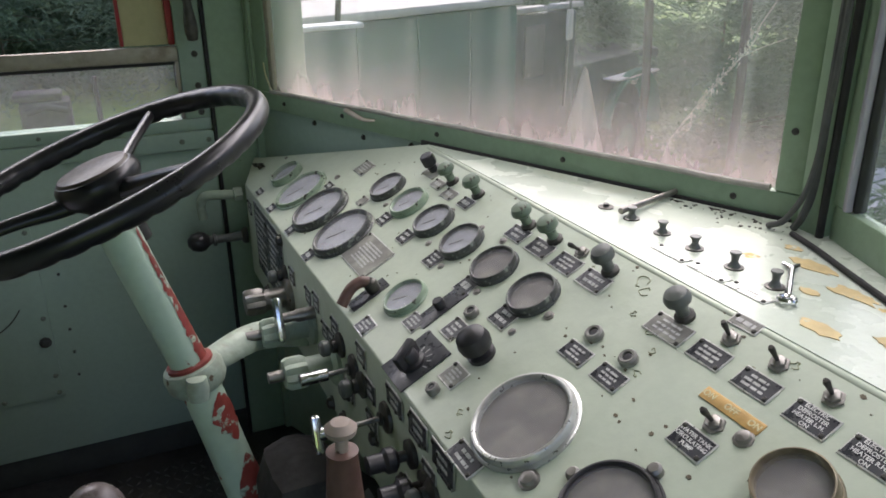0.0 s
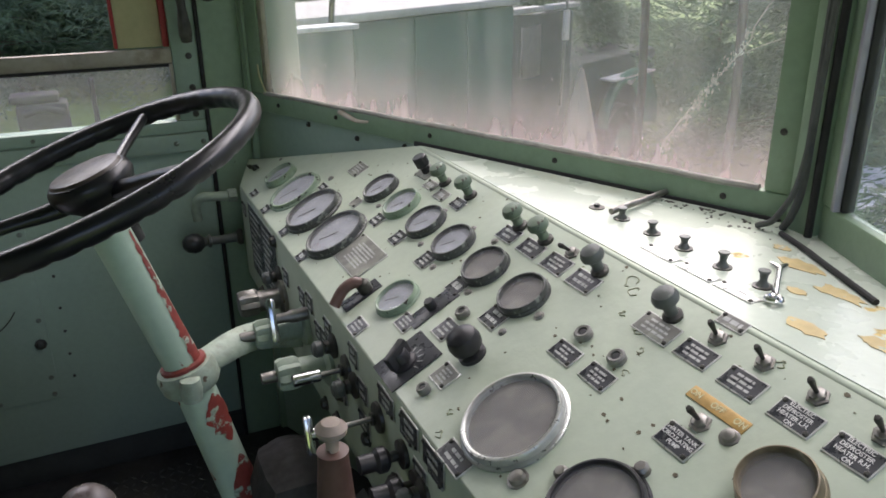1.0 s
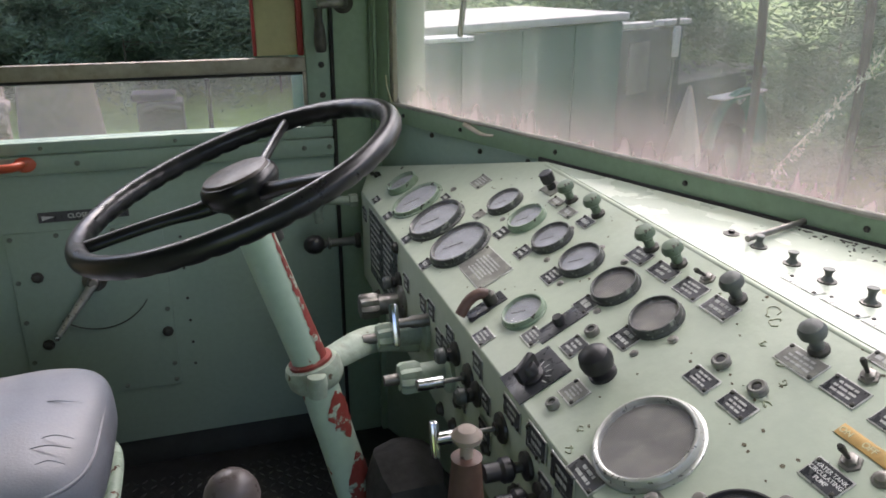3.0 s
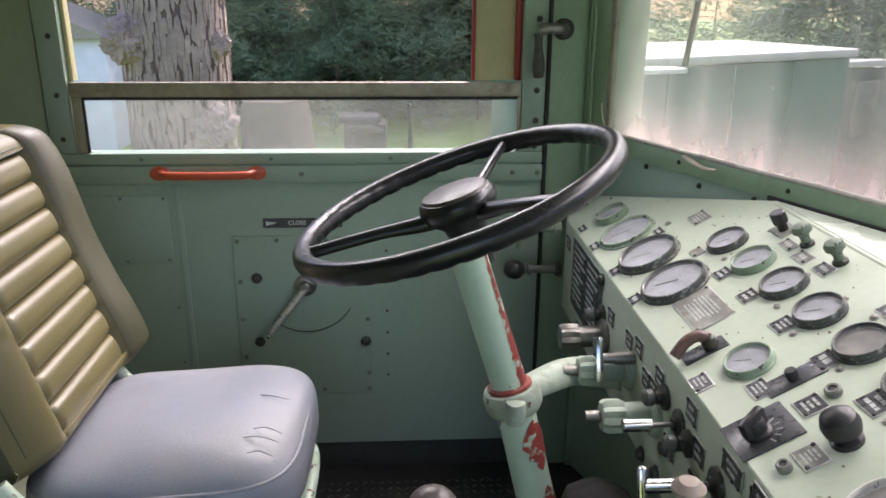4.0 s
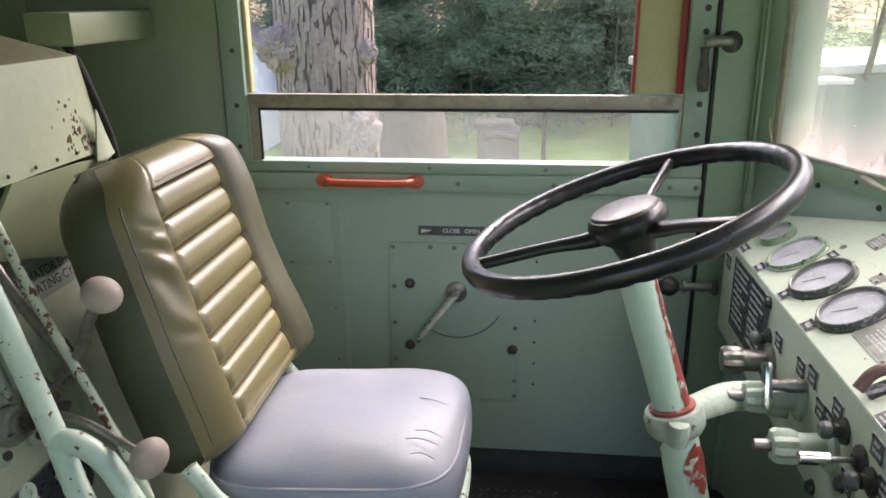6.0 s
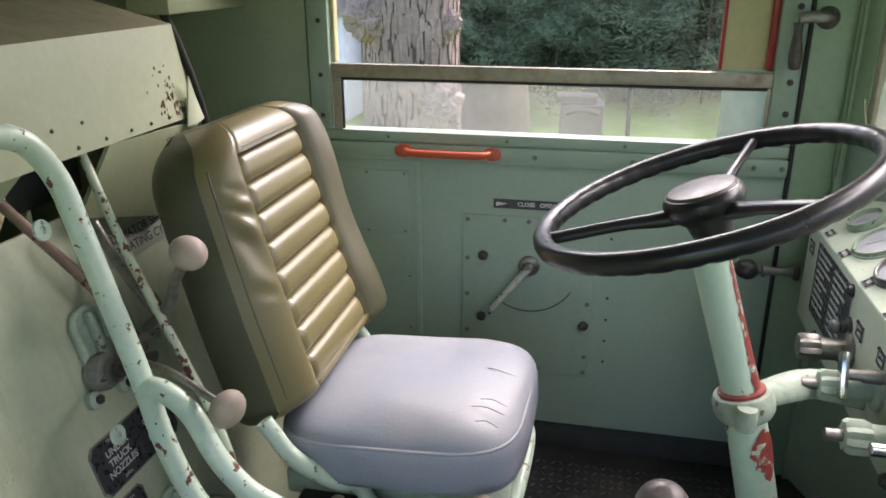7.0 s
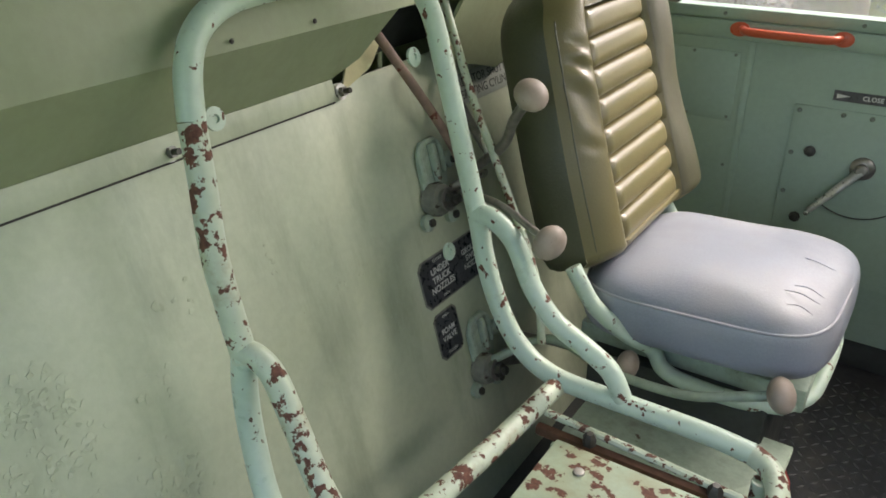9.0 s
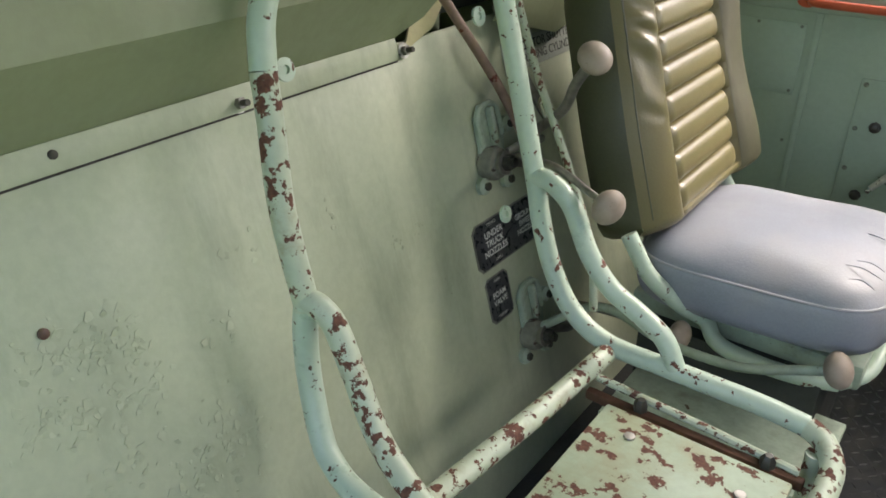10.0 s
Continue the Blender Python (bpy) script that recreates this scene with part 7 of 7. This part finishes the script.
# lumpy white heap on the ground, added as a bright patch beyond the second windshield
b = B()
bmesh.ops.create_icosphere(b, subdivisions=5, radius=1.0)
for v in b.verts:
    d = v.co.normalized()
    v.co = Vector((d.x * 0.9, d.y * 0.7, max(-0.02, d.z * 0.55))) * (1 + 0.25 * noise.noise(d * 3) + 0.12 * noise.noise(d * 9))
solid("bright_heap", b, surface("white_heap", (0.66, 0.66, 0.70), 0.45, var=0.12, scale=4), "lumpy white heap added for the brightness beyond the second windshield", "sheet", at=Matrix.Translation((6.9, 4.9, GZ)))
# pale twig with dry leaves
b = B()
tube(b, [(2.45, 3.0, 0.15), (2.56, 3.0, 0.363), (2.61, 3.02, 0.43), (2.79, 3.0, 0.637), (3.05, 3.0, 0.87), (3.11, 3.02, 0.954), (3.2, 3.0, 1.1)], 0.0032, 6, 6)
tube(b, [(2.98, 3.0, 0.81), (3.08, 2.96, 0.86), (3.2, 2.92, 0.90)], 0.0022, 6, 4)
tube(b, [(2.45, 3.0, 0.15), (2.40, 3.0, -0.4), (2.42, 3.0, GZ)], 0.005, 6, 4)
rnd = random.Random(17)
for k in range(170):
    f = rnd.random()
    c = Vector((2.56 + 0.55 * f, 3.0, 0.363 + 0.6 * f)) + Vector((rnd.gauss(0, 0.013), rnd.gauss(0, 0.02), rnd.gauss(0, 0.013)))
    s = rnd.uniform(0.006, 0.018)
    m = Matrix.Translation(c) @ Euler((rnd.uniform(0, 6), rnd.uniform(0, 6), rnd.uniform(0, 6))).to_matrix().to_4x4()
    prism(b, [(s, 0), (0, s * 0.5), (-s, 0), (0, -s * 0.5)], 0.001, m)
solid("dry_twig", b, surface("dry_twig", (0.5, 0.48, 0.36), 0.8, var=0.3, scale=30), "pale dry twig with shrivelled leaves", "twig", kind="stuff")
# mirror arm and pale board outside the glass
t = thing("outside_board", Matrix.Translation((0.95, 3.25, 1.03)), "weathered pale board beyond the windshield", "board")
part("plank", box(B(), (-0.30, -0.06, 0.0), (0.13, 0.06, 0.02), 0.004, Matrix.Rotation(radians(14), 4, "Z")), M_WHITE, t)
part("post", box(B(), (-0.2, -0.02, -2.3), (-0.15, 0.02, -0.001), 0.004), M_TWIG, t)
t = thing("mirror_arm", MW @ Matrix.Translation((-0.37, 1.20, -SIGN * 0.10)), "dark metal arm outside the windshield", "mirror arm")
part("arm", rod(B(), (0.0, 0.0, 0), (0.06, 0.45, -SIGN * 0.01), 0.0065), M_DARKSTEEL, t)
